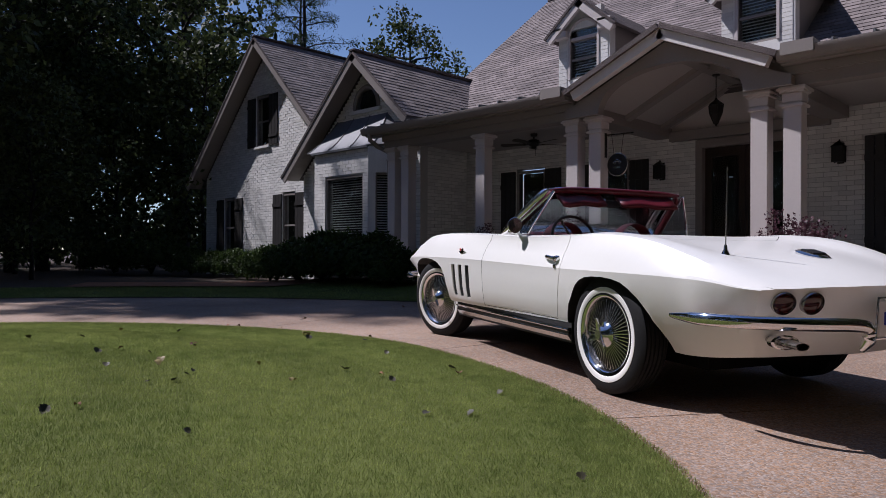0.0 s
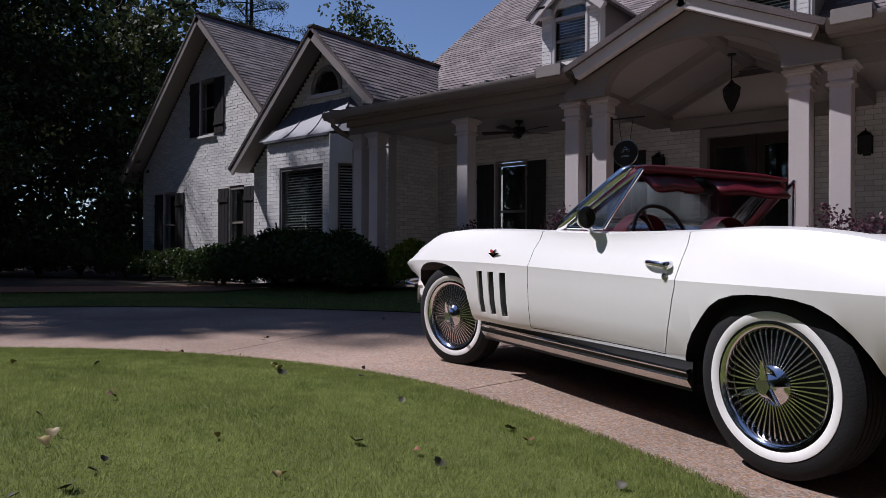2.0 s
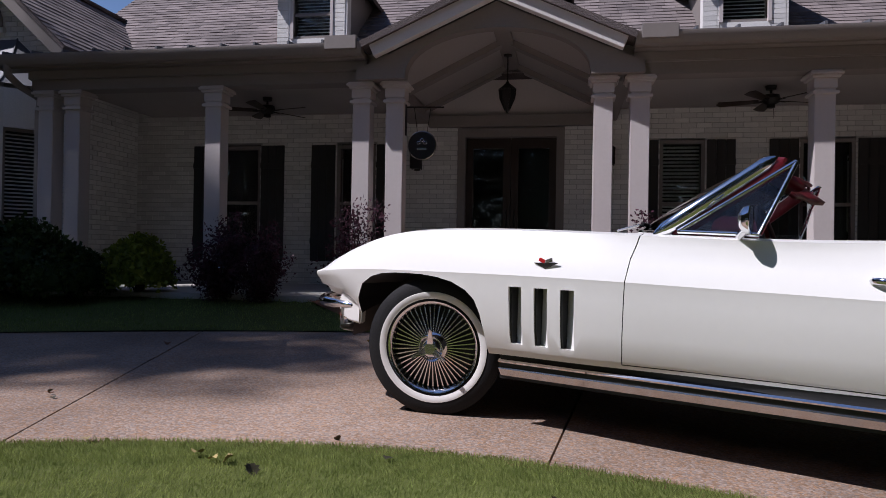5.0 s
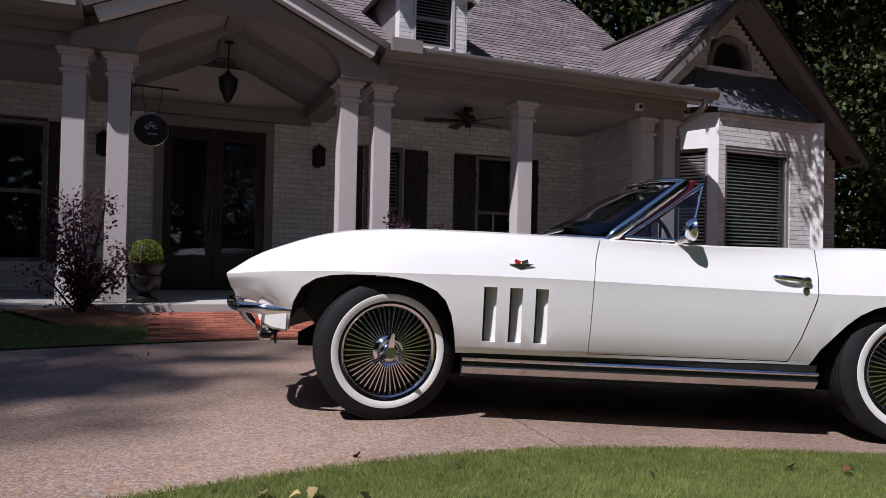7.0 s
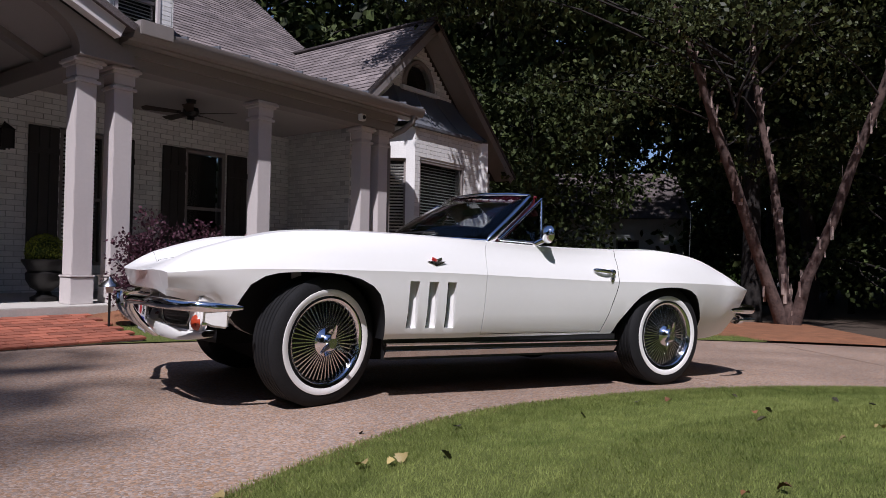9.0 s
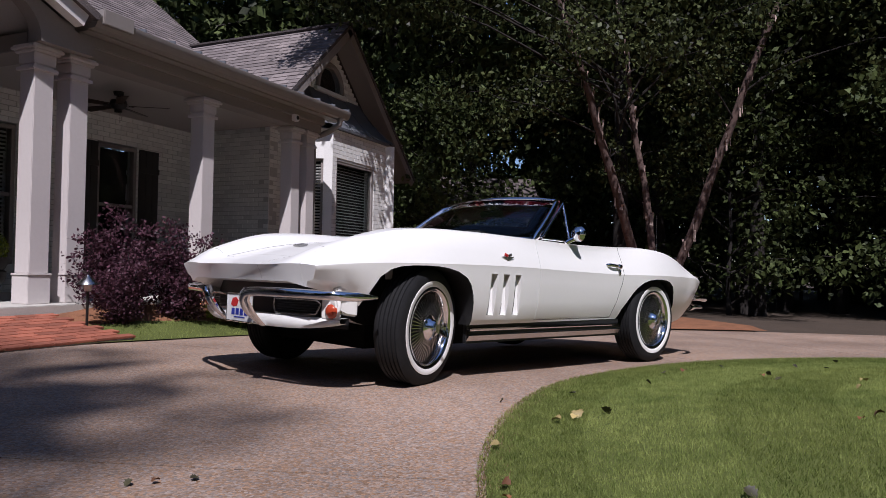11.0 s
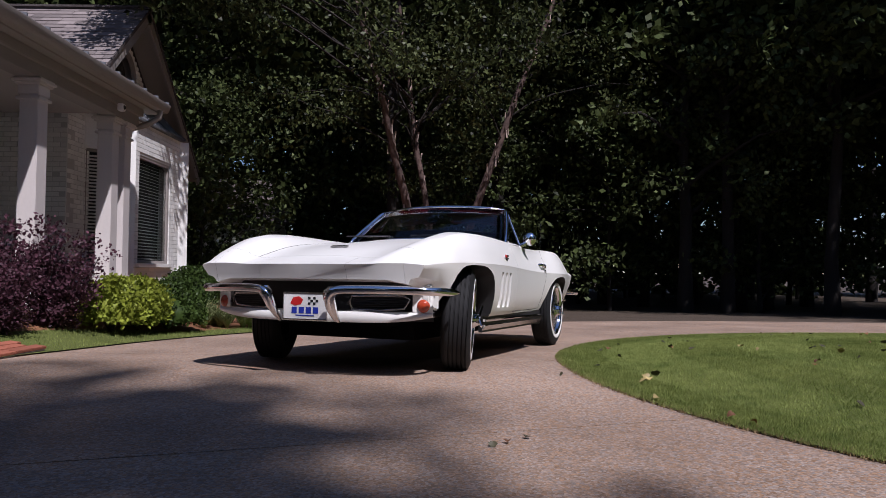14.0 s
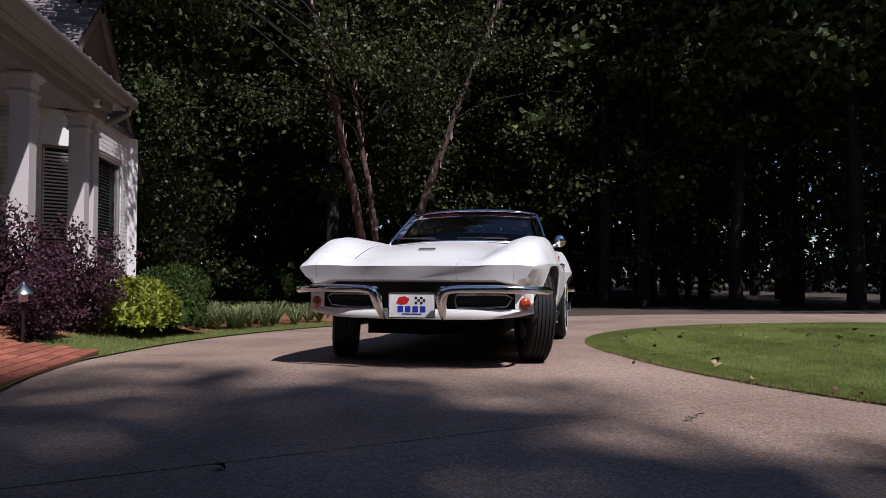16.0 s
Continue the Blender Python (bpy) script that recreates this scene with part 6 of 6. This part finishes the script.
def blades(name, pts, height, width, material, label, mown=False):
    """Grass: one slim triangle for each point; mown grass leans to and fro in rings."""
    n = len(pts)
    a = rng.uniform(0, 2 * math.pi, n)
    side = np.stack([np.cos(a), np.sin(a), np.zeros(n)], 1) * (width * rng.uniform(0.6, 1.3, n))[:, None]
    tip = np.stack([rng.normal(0, 0.45, n), rng.normal(0, 0.45, n), np.ones(n)], 1) * (height * rng.uniform(0.55, 1.25, n))[:, None]
    if mown:
        r = np.hypot(pts[:, 0] - ISLE.x, pts[:, 1] - ISLE.y - LAWN_OFF)
        way = np.sign(np.sin(r * math.pi / 0.53)) * 0.22 * height
        tip[:, 0] += -(pts[:, 1] - ISLE.y - LAWN_OFF) / r * way
        tip[:, 1] += (pts[:, 0] - ISLE.x) / r * way
    v = np.stack([pts - side, pts + side, pts + tip], 1).reshape(-1, 3)
    f = np.arange(n * 3).reshape(-1, 3)
    return solid(name, quick_mesh(name, v, f, material), material, label, "grass", kind="stuff")


def scatter(n, r0, r1, a0, a1, zf):
    r = np.sqrt(rng.random(n) * (r1**2 - r0**2) + r0**2)
    a = rng.random(n) * (a1 - a0) + a0
    x, y = ISLE.x + r * np.cos(a), ISLE.y + r * np.sin(a)
    z = np.array([zf(p, q) for p, q in zip(x.tolist(), y.tolist())])
    return np.stack([x, y, z], 1)


def inside(p, a, b):
    """Those of the points whose distance in from the lawn's edge lies between a and b."""
    q = R_LAWN - np.hypot(p[:, 0] - ISLE.x, p[:, 1] - ISLE.y - LAWN_OFF)
    return p[(q > a) & (q < b)]


pts = np.concatenate([inside(scatter(900000, 1.6, 5.31, radians(-8), radians(188), mound), 0.0, 9), inside(scatter(240000, 4.3, 5.35, radians(-25), radians(190), mound), -0.03, 0.35)])
blades("grass", pts, 0.017, 0.0013, M_GRASS, "short mown green grass of the lawn island", True)
pts = inside(scatter(150000, 4.3, 5.35, radians(-25), radians(190), lambda x, y: level(x, y) + 0.006), -0.03, 0.08)
blades("thatch", pts, 0.014, 0.003, M_THATCH, "dry brown thatch along the lawn's edge")
pts = []
for p in scatter(190000, 8.6, 13.2, radians(37), radians(200), lambda x, y: bank(x, y) + 0.01):
    a = math.atan2(p[1] - ISLE.y, p[0] - ISLE.x)
    w = 0.8 + 2.5 * smoothstep(99, 109, math.degrees(a) % 360) + 1.5 * (1 - smoothstep(20, 50, math.degrees(a) % 360))
    e = math.hypot(p[0] - ISLE.x, p[1] - ISLE.y) - outer(a)
    if -0.03 < e < w + random.uniform(-0.15, 0.1) and not (-5.84 < p[0] < -3.84 and p[1] > 7.82):
        pts.append(p)
blades("grass", np.array(pts), 0.034, 0.0022, M_GRASS, "mown grass between the drive and the beds")


def shrub(name, label, rx, rz, count, leaf_size, material, m, spiky=0.0, cat="shrub", dense=False, stems=14):
    """A shrub: a few stems and leaves round them; a dense one has a full uneven shell over a dark heart."""
    S = thing(name, label, cat, m)
    cs = []
    for i in range(stems):
        a, e = random.uniform(0, 6.28), random.uniform(0.25, 1.45)
        L = random.uniform(0.6, 1.0) + spiky * random.random()
        tip = Vector((math.cos(a) * math.cos(e) * rx * L, math.sin(a) * math.cos(e) * rx * L, 0.12 + rz * 1.0 * math.sin(e) * L))
        path = limb_path((0, 0, 0.0), tip, 0.05, 4, 0.03)
        part("stem", Shape().tube(path, [0.012, 0.010, 0.008, 0.006, 0.004], 5), M_BARK, S)
        for j in (1, 2, 3, 4):
            for _ in range(3):
                cs.append(path[j] + Vector((random.uniform(-1, 1), random.uniform(-1, 1), random.uniform(-1, 1))) * rx * 0.22)
    if dense:
        cs, core = [], []
        for i in range(9):
            row = []
            for k in range(15):
                a, e = 2 * math.pi * k / 14, -0.3 + 1.85 * i / 8
                w = 1 + 0.13 * noise.noise(Vector((math.cos(a) * 2, math.sin(a) * 2, e * 2)))
                p = Vector((math.cos(a) * math.cos(e) * rx * w, math.sin(a) * math.cos(e) * rx * w, rz * (0.42 + 0.58 * math.sin(e)) * w))
                row.append(p * 0.9)
                cs.append(p * 0.96)
            core.append(row)
        part("heart", Shape().grid(core), material, S, smooth=80)
    v, f = leaves([tuple(c) for c in cs], rx * (0.20 if dense else 0.26), count, leaf_size, 0.9, -0.2)
    v[:, 2] = np.maximum(v[:, 2], 0.0)
    part("foliage", quick_mesh("foliage", v, f, material), material, S)
    return S


random.seed(3)


def bed_at(x, y, sc=1.0, rz=0.0):
    return Matrix.Translation((x, y, bank(x, y) + 0.01)) @ Matrix.Rotation(rz, 4, "Z") @ Matrix.Diagonal((sc, sc, sc, 1))


PL = "purple-leaved shrub with arching sprays in the porch bed"
plum = shrub("purple_shrub", PL, 0.46, 0.72, 7500, 0.040, M_PLUM, bed_at(-3.2, 8.8), 0.28, stems=26)
for x, y, sc in ((-2.75, 8.4, 0.98), (-8.1, 8.9, 0.95), (-7.6, 8.9, 0.85), (-3.45, 8.45, 0.72)):
    copy_thing(plum, bed_at(x, y, sc, random.uniform(0, 6)))
shrub("purple_shrub", "open purple-leaved shrub with tall sprays by the walk", 0.42, 1.0, 2600, 0.040, M_PLUM, bed_at(-6.4, 8.8), 0.35, stems=18)
gold = shrub("golden_shrub", "bright yellow-green rounded shrub in the bed", 0.30, 0.52, 3200, 0.05, M_GOLD, bed_at(-2.2, 8.12), dense=True)
box = shrub("boxwood", "clipped dark green rounded shrub", 0.42, 0.48, 4200, 0.042, M_HOLLY, bed_at(-1.12, 7.95), dense=True)
for x, y, sc in ((-9.95, 8.7, 1.2), (-10.8, 8.9, 1.7), (-11.7, 8.8, 1.8), (-12.7, 9.0, 1.9), (-13.8, 9.1, 1.65), (-14.9, 9.3, 1.5), (-16.0, 9.8, 1.65), (-17.4, 10.3, 1.45), (-18.8, 10.4, 1.5), (-20.3, 10.5, 1.4), (-21.8, 10.5, 1.6), (-23.6, 10.0, 2.6), (-25.2, 9.4, 2.4),
                 (-0.55, 8.3, 0.9), (0.6, 8.4, 1.0), (1.6, 8.6, 1.15), (2.8, 8.7, 1.15), (4.3, 8.9, 1.3), (14.6, 9.4, 2.5), (15.2, 10.9, 2.4), (15.0, 12.4, 2.5), (14.0, 8.0, 2.6)):
    copy_thing(box, bed_at(x, y, sc, random.uniform(0, 6)))
copy_thing(gold, bed_at(-9.25, 9.0, 1.3, 2.0))
copy_thing(gold, bed_at(-1.68, 8.06, 1.05, 4.0))

# border grass clumps beside the bed
random.seed(8)
bl = Shape()
for i in range(70):
    a = random.uniform(0, 6.28)
    L, w = random.uniform(0.14, 0.30), 0.006
    sx, sy = -math.sin(a) * w, math.cos(a) * w
    prev = None
    for j in range(4):
        t = j / 3
        p = (math.cos(a) * L * t, math.sin(a) * L * t, L * 1.0 * math.sin(t * 1.9) * 0.9)
        cur = [(p[0] - sx * (1 - 0.8 * t), p[1] - sy * (1 - 0.8 * t), p[2]), (p[0] + sx * (1 - 0.8 * t), p[1] + sy * (1 - 0.8 * t), p[2])]
        if prev:
            bl.add(prev + cur, [(0, 1, 3, 2)])
        prev = cur
tuft = solid("border_grass", bl, M_STRAP, "clump of pale striped strappy border grass", "plant", "border grass", m=bed_at(0.1, 7.9))
for i in range(44):
    a = radians(random.uniform(47, 66))
    r = outer(a) + random.uniform(0.55, 1.5)
    copy_thing(tuft, bed_at(ISLE.x + r * math.cos(a), ISLE.y + r * math.sin(a), random.uniform(1.0, 1.45), random.uniform(0, 6)))

# fallen leaves
LM = []
for k in range(3):
    s = Shape()
    n = 9
    rows = []
    for i in range(n):
        t = i / (n - 1)
        w = 0.5 * math.sin(math.pi * t) ** 0.7 * (1 + 0.45 * (i % 2))
        c = 0.25 * math.sin(t * 3 + k)
        rows.append([(t - 0.5, -w, c + 0.5 * w * (0.6 + 0.3 * k)), (t - 0.5, 0, c * 0.8), (t - 0.5, w, c + 0.35 * w)])
    s.grid(rows)
    LM.append(s.mesh("fallen_leaf", (M_DRYLEAF, M_YELLEAF, M_DUNLEAF)[k], 60))
SPOTS = [(-6.81, 4.52, 0), (-6.86, 4.58, 2), (-5.99, 3.71, 1), (-6.42, 3.52, 0), (-6.54, 3.48, 0), (-7.32, 6.47, 0), (-5.8, 7.12, 1), (-6.73, 4.44, 2), (-5.38, 3.56, 1), (-5.06, 4.01, 2), (-3.56, 1.03, 2), (-2.58, 2.57, 2), (-4.8, 1.99, 2), (-3.73, 2.71, 2), (-6.24, 1.69, 2), (-4.05, 1.91, 2), (-2.82, 3.07, 2), (-3.57, 1.16, 0), (-5.1, 2.44, 0), (-3.5, 2.8, 0), (-3.59, 2.26, 1), (-4.45, 1.91, 1), (-6.59, 2.5, 1), (-5.47, 3.62, 1), (-4.98, 2.36, 0), (-4.35, 1.84, 1), (-3.97, 1.84, 2), (-3.59, 2.24, 1), (-3.33, 3.29, 0), (-4.77, 3.72, 2), (-5.32, 3.56, 1), (-4.08, 2.33, 1)]
random.seed(21)
for i in range(74):
    if i < len(SPOTS):
        x, y, k = SPOTS[i]
    else:
        a, r = radians(random.uniform(0, 180)), math.sqrt(random.uniform(1, 19))
        x, y, k = ISLE.x + r * math.cos(a), ISLE.y + LAWN_OFF + r * math.sin(a), (2, 0, 2, 1, 2)[i % 5]
    on_lawn = math.hypot(x - ISLE.x, y - ISLE.y - LAWN_OFF) < R_LAWN
    z = mound(x, y) + 0.017 if on_lawn else level(x, y) + 0.008
    sc = random.uniform(0.022, 0.046)
    m = Matrix.Translation((x, y, z)) @ Euler((random.uniform(-0.4, 0.4), random.uniform(-0.4, 0.4), random.uniform(0, 6))).to_matrix().to_4x4() @ Matrix.Diagonal((sc, sc, sc, 1))
    solid("fallen_leaf", LM[k], M_DRYLEAF, ("curled brown fallen leaf on the ground", "pale yellow fallen leaf on the ground", "dark shrivelled fallen leaf on the ground")[k], "leaf", "fallen leaves", m=m)


# ---- porch things ----
def lantern(m):
    L = thing("hanging_lantern", "black iron lantern hanging under the portico", "lantern", m)
    part("canopy", Shape().lathe([(0.0, 0.0), (0.06, 0.0), (0.055, -0.02), (0.0, -0.03)], "z", 20), M_IRON, L, smooth=40)
    part("rod", Shape().tube([(0, 0, -0.02), (0, 0, -0.38)], 0.008, 8), M_IRON, L)
    part("cap", Shape().lathe([(0.012, -0.36), (0.03, -0.39), (0.115, -0.46), (0.12, -0.475), (0.0, -0.47)], "z", 6), M_IRON, L)
    for k in range(6):
        a = math.pi * k / 3
        part("bar", Shape().tube([(0.115 * math.cos(a), 0.115 * math.sin(a), -0.47), (0.10 * math.cos(a), 0.10 * math.sin(a), -0.60), (0.03 * math.cos(a), 0.03 * math.sin(a), -0.76)], 0.009, 6), M_IRON, L)
    part("glass", Shape().lathe([(0.105, -0.475), (0.092, -0.60), (0.03, -0.74)], "z", 6), M_DARK, L, "smoky dark glass")
    part("finial", Shape().lathe([(0.03, -0.75), (0.018, -0.78), (0.0, -0.81)], "z", 12), M_IRON, L, smooth=40)
    return L


lantern(pose(-4.95, 10.82, 3.505))


def fan(m):
    F = thing("ceiling_fan", "dark five-blade ceiling fan on the porch", "fan", m, "porch fans")
    part("canopy", Shape().lathe([(0.0, 0), (0.07, 0), (0.06, -0.05), (0.0, -0.06)], "z", 20), M_IRON, F, smooth=40)
    part("rod", Shape().tube([(0, 0, -0.05), (0, 0, -0.12)], 0.015, 8), M_IRON, F)
    part("motor", Shape().lathe([(0.02, -0.10), (0.10, -0.12), (0.115, -0.17), (0.09, -0.22), (0.05, -0.24), (0.05, -0.28), (0.0, -0.29)], "z", 24), M_IRON, F, smooth=40)
    for k in range(5):
        m2 = Matrix.Rotation(2 * math.pi * k / 5 + 0.3, 4, "Z") @ Matrix.Translation((0, 0, -0.19)) @ Matrix.Rotation(0.2, 4, "X")
        b = part("blade", Shape().prism([(0.14, -0.05), (0.62, -0.075), (0.66, 0.0), (0.62, 0.075), (0.14, 0.05)], "z", -0.004, 0.004), M_DOOR, F, bevel=0.002, m=m2)
        part("iron", Shape().box(0.08, 0.2, -0.02, 0.02, -0.012, -0.005), M_IRON, b)
    part("pull_chain", Shape().tube([(0.03, 0, -0.28), (0.03, 0, -0.42)], 0.003, 5), M_IRON, F)
    return F


f1 = fan(pose(-1.58, 10.75, 2.98))
copy_thing(f1, pose(-8.40, 10.75, 2.98, 0, 0, 40))


def sconce(m):
    S = thing("wall_lantern", "black iron wall lantern beside the front door", "lamp", m, "wall lanterns")
    part("back_plate", Shape().box(-0.05, 0.05, -0.02, -0.013, -0.16, 0.16), M_IRON, S, bevel=0.003)
    part("arm", Shape().tube([(0, -0.02, 0.12), (0, -0.10, 0.20), (0, -0.13, 0.15)], 0.008, 6), M_IRON, S)
    part("cage", Shape().box(-0.075, 0.075, -0.205, -0.055, -0.14, 0.09), M_DARK, S, "dark glass box")
    for x in (-0.075, 0.075):
        for y in (-0.205, -0.055):
            part("post", Shape().tube([(x, y, -0.15), (x, y, 0.10)], 0.008, 6), M_IRON, S)
    part("roof", Shape().lathe([(0.13, 0.09), (0.05, 0.15), (0.02, 0.17), (0.0, 0.17)], "z", 4, Matrix.Translation((0, -0.13, 0)) @ Matrix.Rotation(math.pi / 4, 4, "Z")), M_IRON, S)
    return S


s1 = sconce(pose(-3.52, 12.0, 2.27))
copy_thing(s1, pose(-6.44, 12.0, 2.22))


def urn(m):
    U = thing("planter_urn", "dark urn with a clipped boxwood ball by the front door", "planter", m, "door urns")
    part("urn", Shape().lathe([(0.0, 0.0), (0.15, 0.0), (0.15, 0.05), (0.09, 0.08), (0.07, 0.12), (0.15, 0.17), (0.20, 0.26), (0.205, 0.34), (0.18, 0.36), (0.21, 0.42), (0.25, 0.48), (0.25, 0.505), (0.22, 0.505), (0.20, 0.46), (0.0, 0.45)], "z", 32), M_IRON, U, smooth=50)
    v, f = leaves([(0, 0, 0.60)], 0.24, 3200, 0.022, 0.95, 0)
    d = v.reshape(-1, 4, 3)
    c = d.mean(1) - np.array([0, 0, 0.60])
    r = np.linalg.norm(c, axis=1)
    keep = r > 0.12
    d = d[keep] + (c[keep] / r[keep][:, None] * (0.215 - r[keep])[:, None] * 0.75)[:, None, :]
    part("boxwood_ball", quick_mesh("boxwood_ball", d.reshape(-1, 3), np.arange(len(d) * 4).reshape(-1, 4), M_GOLD), M_GOLD, U, "clipped yellow-green ball")
    part("ball_core", Shape().lathe([(0.0, 0.41), (0.12, 0.46), (0.185, 0.58), (0.15, 0.72), (0.0, 0.79)], "z", 20), M_HOLLY, U, smooth=60)
    return U


u1 = urn(pose(-3.8, 10.0, SLAB) @ Matrix.Diagonal((0.9, 0.9, 0.9, 1)))
copy_thing(u1, pose(-5.86, 9.35, SLAB) @ Matrix.Diagonal((0.9, 0.9, 0.9, 1)))

# round sign on a bracket at the column
sg_ob = thing("hanging_sign", "round dark iron sign on a bracket at the column", "sign", pose(-5.84, 9.42, 2.06))
part("bracket", Shape().tube([(-0.20, 0, 0.46), (0.26, 0, 0.45)], 0.010, 6), M_IRON, sg_ob)
part("bracket_plate", Shape().box(-0.204, -0.195, -0.03, 0.03, 0.12, 0.50), M_IRON, sg_ob)
part("disc", Shape().lathe([(0.0, -0.01), (0.165, -0.01), (0.17, 0.0), (0.165, 0.01), (0.0, 0.01)], "y", 32), M_IRON, sg_ob)
part("rim", Shape().lathe([(0.165 + 0.01 * math.cos(a), 0.01 * math.sin(a)) for a in np.linspace(0, 6.283, 9)[:-1]], "y", 32, close=True), M_DCHROME, sg_ob, smooth=60)
for x, z in ((-0.04, 0.03), (0.0, 0.06), (0.04, 0.03)):
    part("ornament", Shape().lathe([(0.022, -0.016), (0.016, -0.018), (0.016, -0.011)], "y", 16, Matrix.Translation((x, 0, z))), M_DCHROME, sg_ob)
part("bar", Shape().box(-0.055, 0.055, -0.018, -0.011, -0.055, -0.03), M_DCHROME, sg_ob)
for x in (-0.10, 0.10):
    part("chain", Shape().tube([(x, 0, 0.45), (x * 0.6, 0, 0.16)], 0.004, 5), M_IRON, sg_ob)

# downspouts at the porch ends
for x, wx in ((1.24, 1.13), (-11.14, -11.03)):
    dsp = thing("downspout", "taupe downspout with an elbow from the gutter", "downspout", group="downspouts", kind="structure")
    part("elbow", Shape().tube([(x, 9.02, 3.08), (x, 9.03, 2.96), (x * 0.6 + wx * 0.4, 9.2, 2.84), (wx, 9.46, 2.74), (wx, 9.46, 2.60)], 0.045, 8), M_TRIM, dsp, smooth=50)
    part("pipe", Shape().box(wx - 0.045, wx + 0.045, 9.42, 9.50, 0.05, 2.62), M_TRIM, dsp, bevel=0.01)


sl = thing("security_light", "small white security light under the porch eave", "lamp", pose(0.22, 9.16, 2.87))
part("housing", Shape().box(-0.05, 0.05, -0.05, 0.03, -0.05, 0.05), M_WHITE, sl, bevel=0.01)
part("lens", Shape().lathe([(0.032, 0.0), (0.026, 0.010), (0.0, 0.014)], "y", 20, Matrix.Translation((0, -0.05, 0)) @ Matrix.Diagonal((1, -1, 1, 1))), M_DARK, sl, "dark round lens", smooth=50)


def path_light(m):
    P = thing("path_light", "small mushroom-capped garden path light", "lamp", m, "path lights")
    part("stake", Shape().tube([(0, 0, -0.05), (0, 0, 0.42)], 0.012, 8), M_IRON, P)
    part("shade", Shape().lathe([(0.10, 0.40), (0.095, 0.415), (0.03, 0.465), (0.012, 0.49), (0.0, 0.49)], "z", 20), M_DCHROME, P, smooth=50)
    part("lamp_glass", Shape().lathe([(0.03, 0.34), (0.035, 0.41), (0.0, 0.41)], "z", 12), M_WHITEWALL, P)
    return P


p1 = path_light(bed_at(-3.9, 8.4))
copy_thing(p1, bed_at(-8.05, 8.8))

# brick walk from the drive to the porch
walk_ob = solid("brick_walk", Shape().prism([(7.87, -0.05), (8.955, -0.05), (8.955, 0.158), (7.87, 0.004)], "x", -5.82, -3.86), M_SOIL, "red clay brick walk sloping up to the porch", "path", kind="structure")
PAVER = Shape().box(-0.098, 0.098, -0.046, 0.046, 0, 0.022).mesh("brick", M_BRICKR, None, 0.004)
for j in range(11):
    for i in range(10):
        x = -5.82 + 0.10 + i * 0.2 - (0.1 if j % 2 else 0)
        if x < -5.75:
            continue
        y = 7.922 + j * 0.0985
        part("brick", PAVER, M_BRICKR, walk_ob, m=pose(x, y, 0.004 + 0.142 * (y - 7.87) + random.uniform(-0.001, 0.002), 8.1, 0, random.uniform(-1, 1)))

# neighbour's house and fence beyond the wood
nb = thing("neighbour_house", "white clapboard house half hidden behind the trees", "house", Matrix.Translation((22.5, 16.7, -0.6)) @ Matrix.Rotation(-1.08, 4, "Z"))
wl_ob = part("wall", Shape().box(-4, 4, -4.0, 4, 0, 3.3), M_BLIND, nb, "white clapboard")
for i in range(22):
    part("clapboard", Shape().prism([(-4.0, 0.15 * i), (-4.03, 0.15 * i), (-4.002, 0.15 * (i + 1) - 0.004)], "x", -4, 4), M_BLIND, wl_ob)
part("roof", Shape().prism([(-4.5, 3.25), (4.5, 3.25), (0, 5.6)], "x", -4.3, 4.3), M_SHINGLE, nb)
for x in (-2.2, 1.4):
    w = part("window", Shape().box(x, x + 0.9, -4.06, -4.03, 1.0, 2.4), M_TRIM, nb)
    part("pane", Shape().box(x + 0.06, x + 0.84, -4.065, -4.06, 1.06, 2.34), M_DARK, w)
fence = thing("rail_fence", "weathered post-and-rail fence beyond the trees", "fence")
for i in range(9):
    y = -9 + i * 2.0
    fz = forest_floor(27, y)
    part("post", Shape().box(26.93, 27.07, y - 0.07, y + 0.07, fz - 0.1, fz + 1.25), M_BARK, fence)
    if i < 8:
        for z in (0.45, 0.8, 1.12):
            part("rail", Shape().box(26.97, 27.03, y + 0.08, y + 1.92, fz + z, fz + z + 0.11), M_BIRCH, fence)
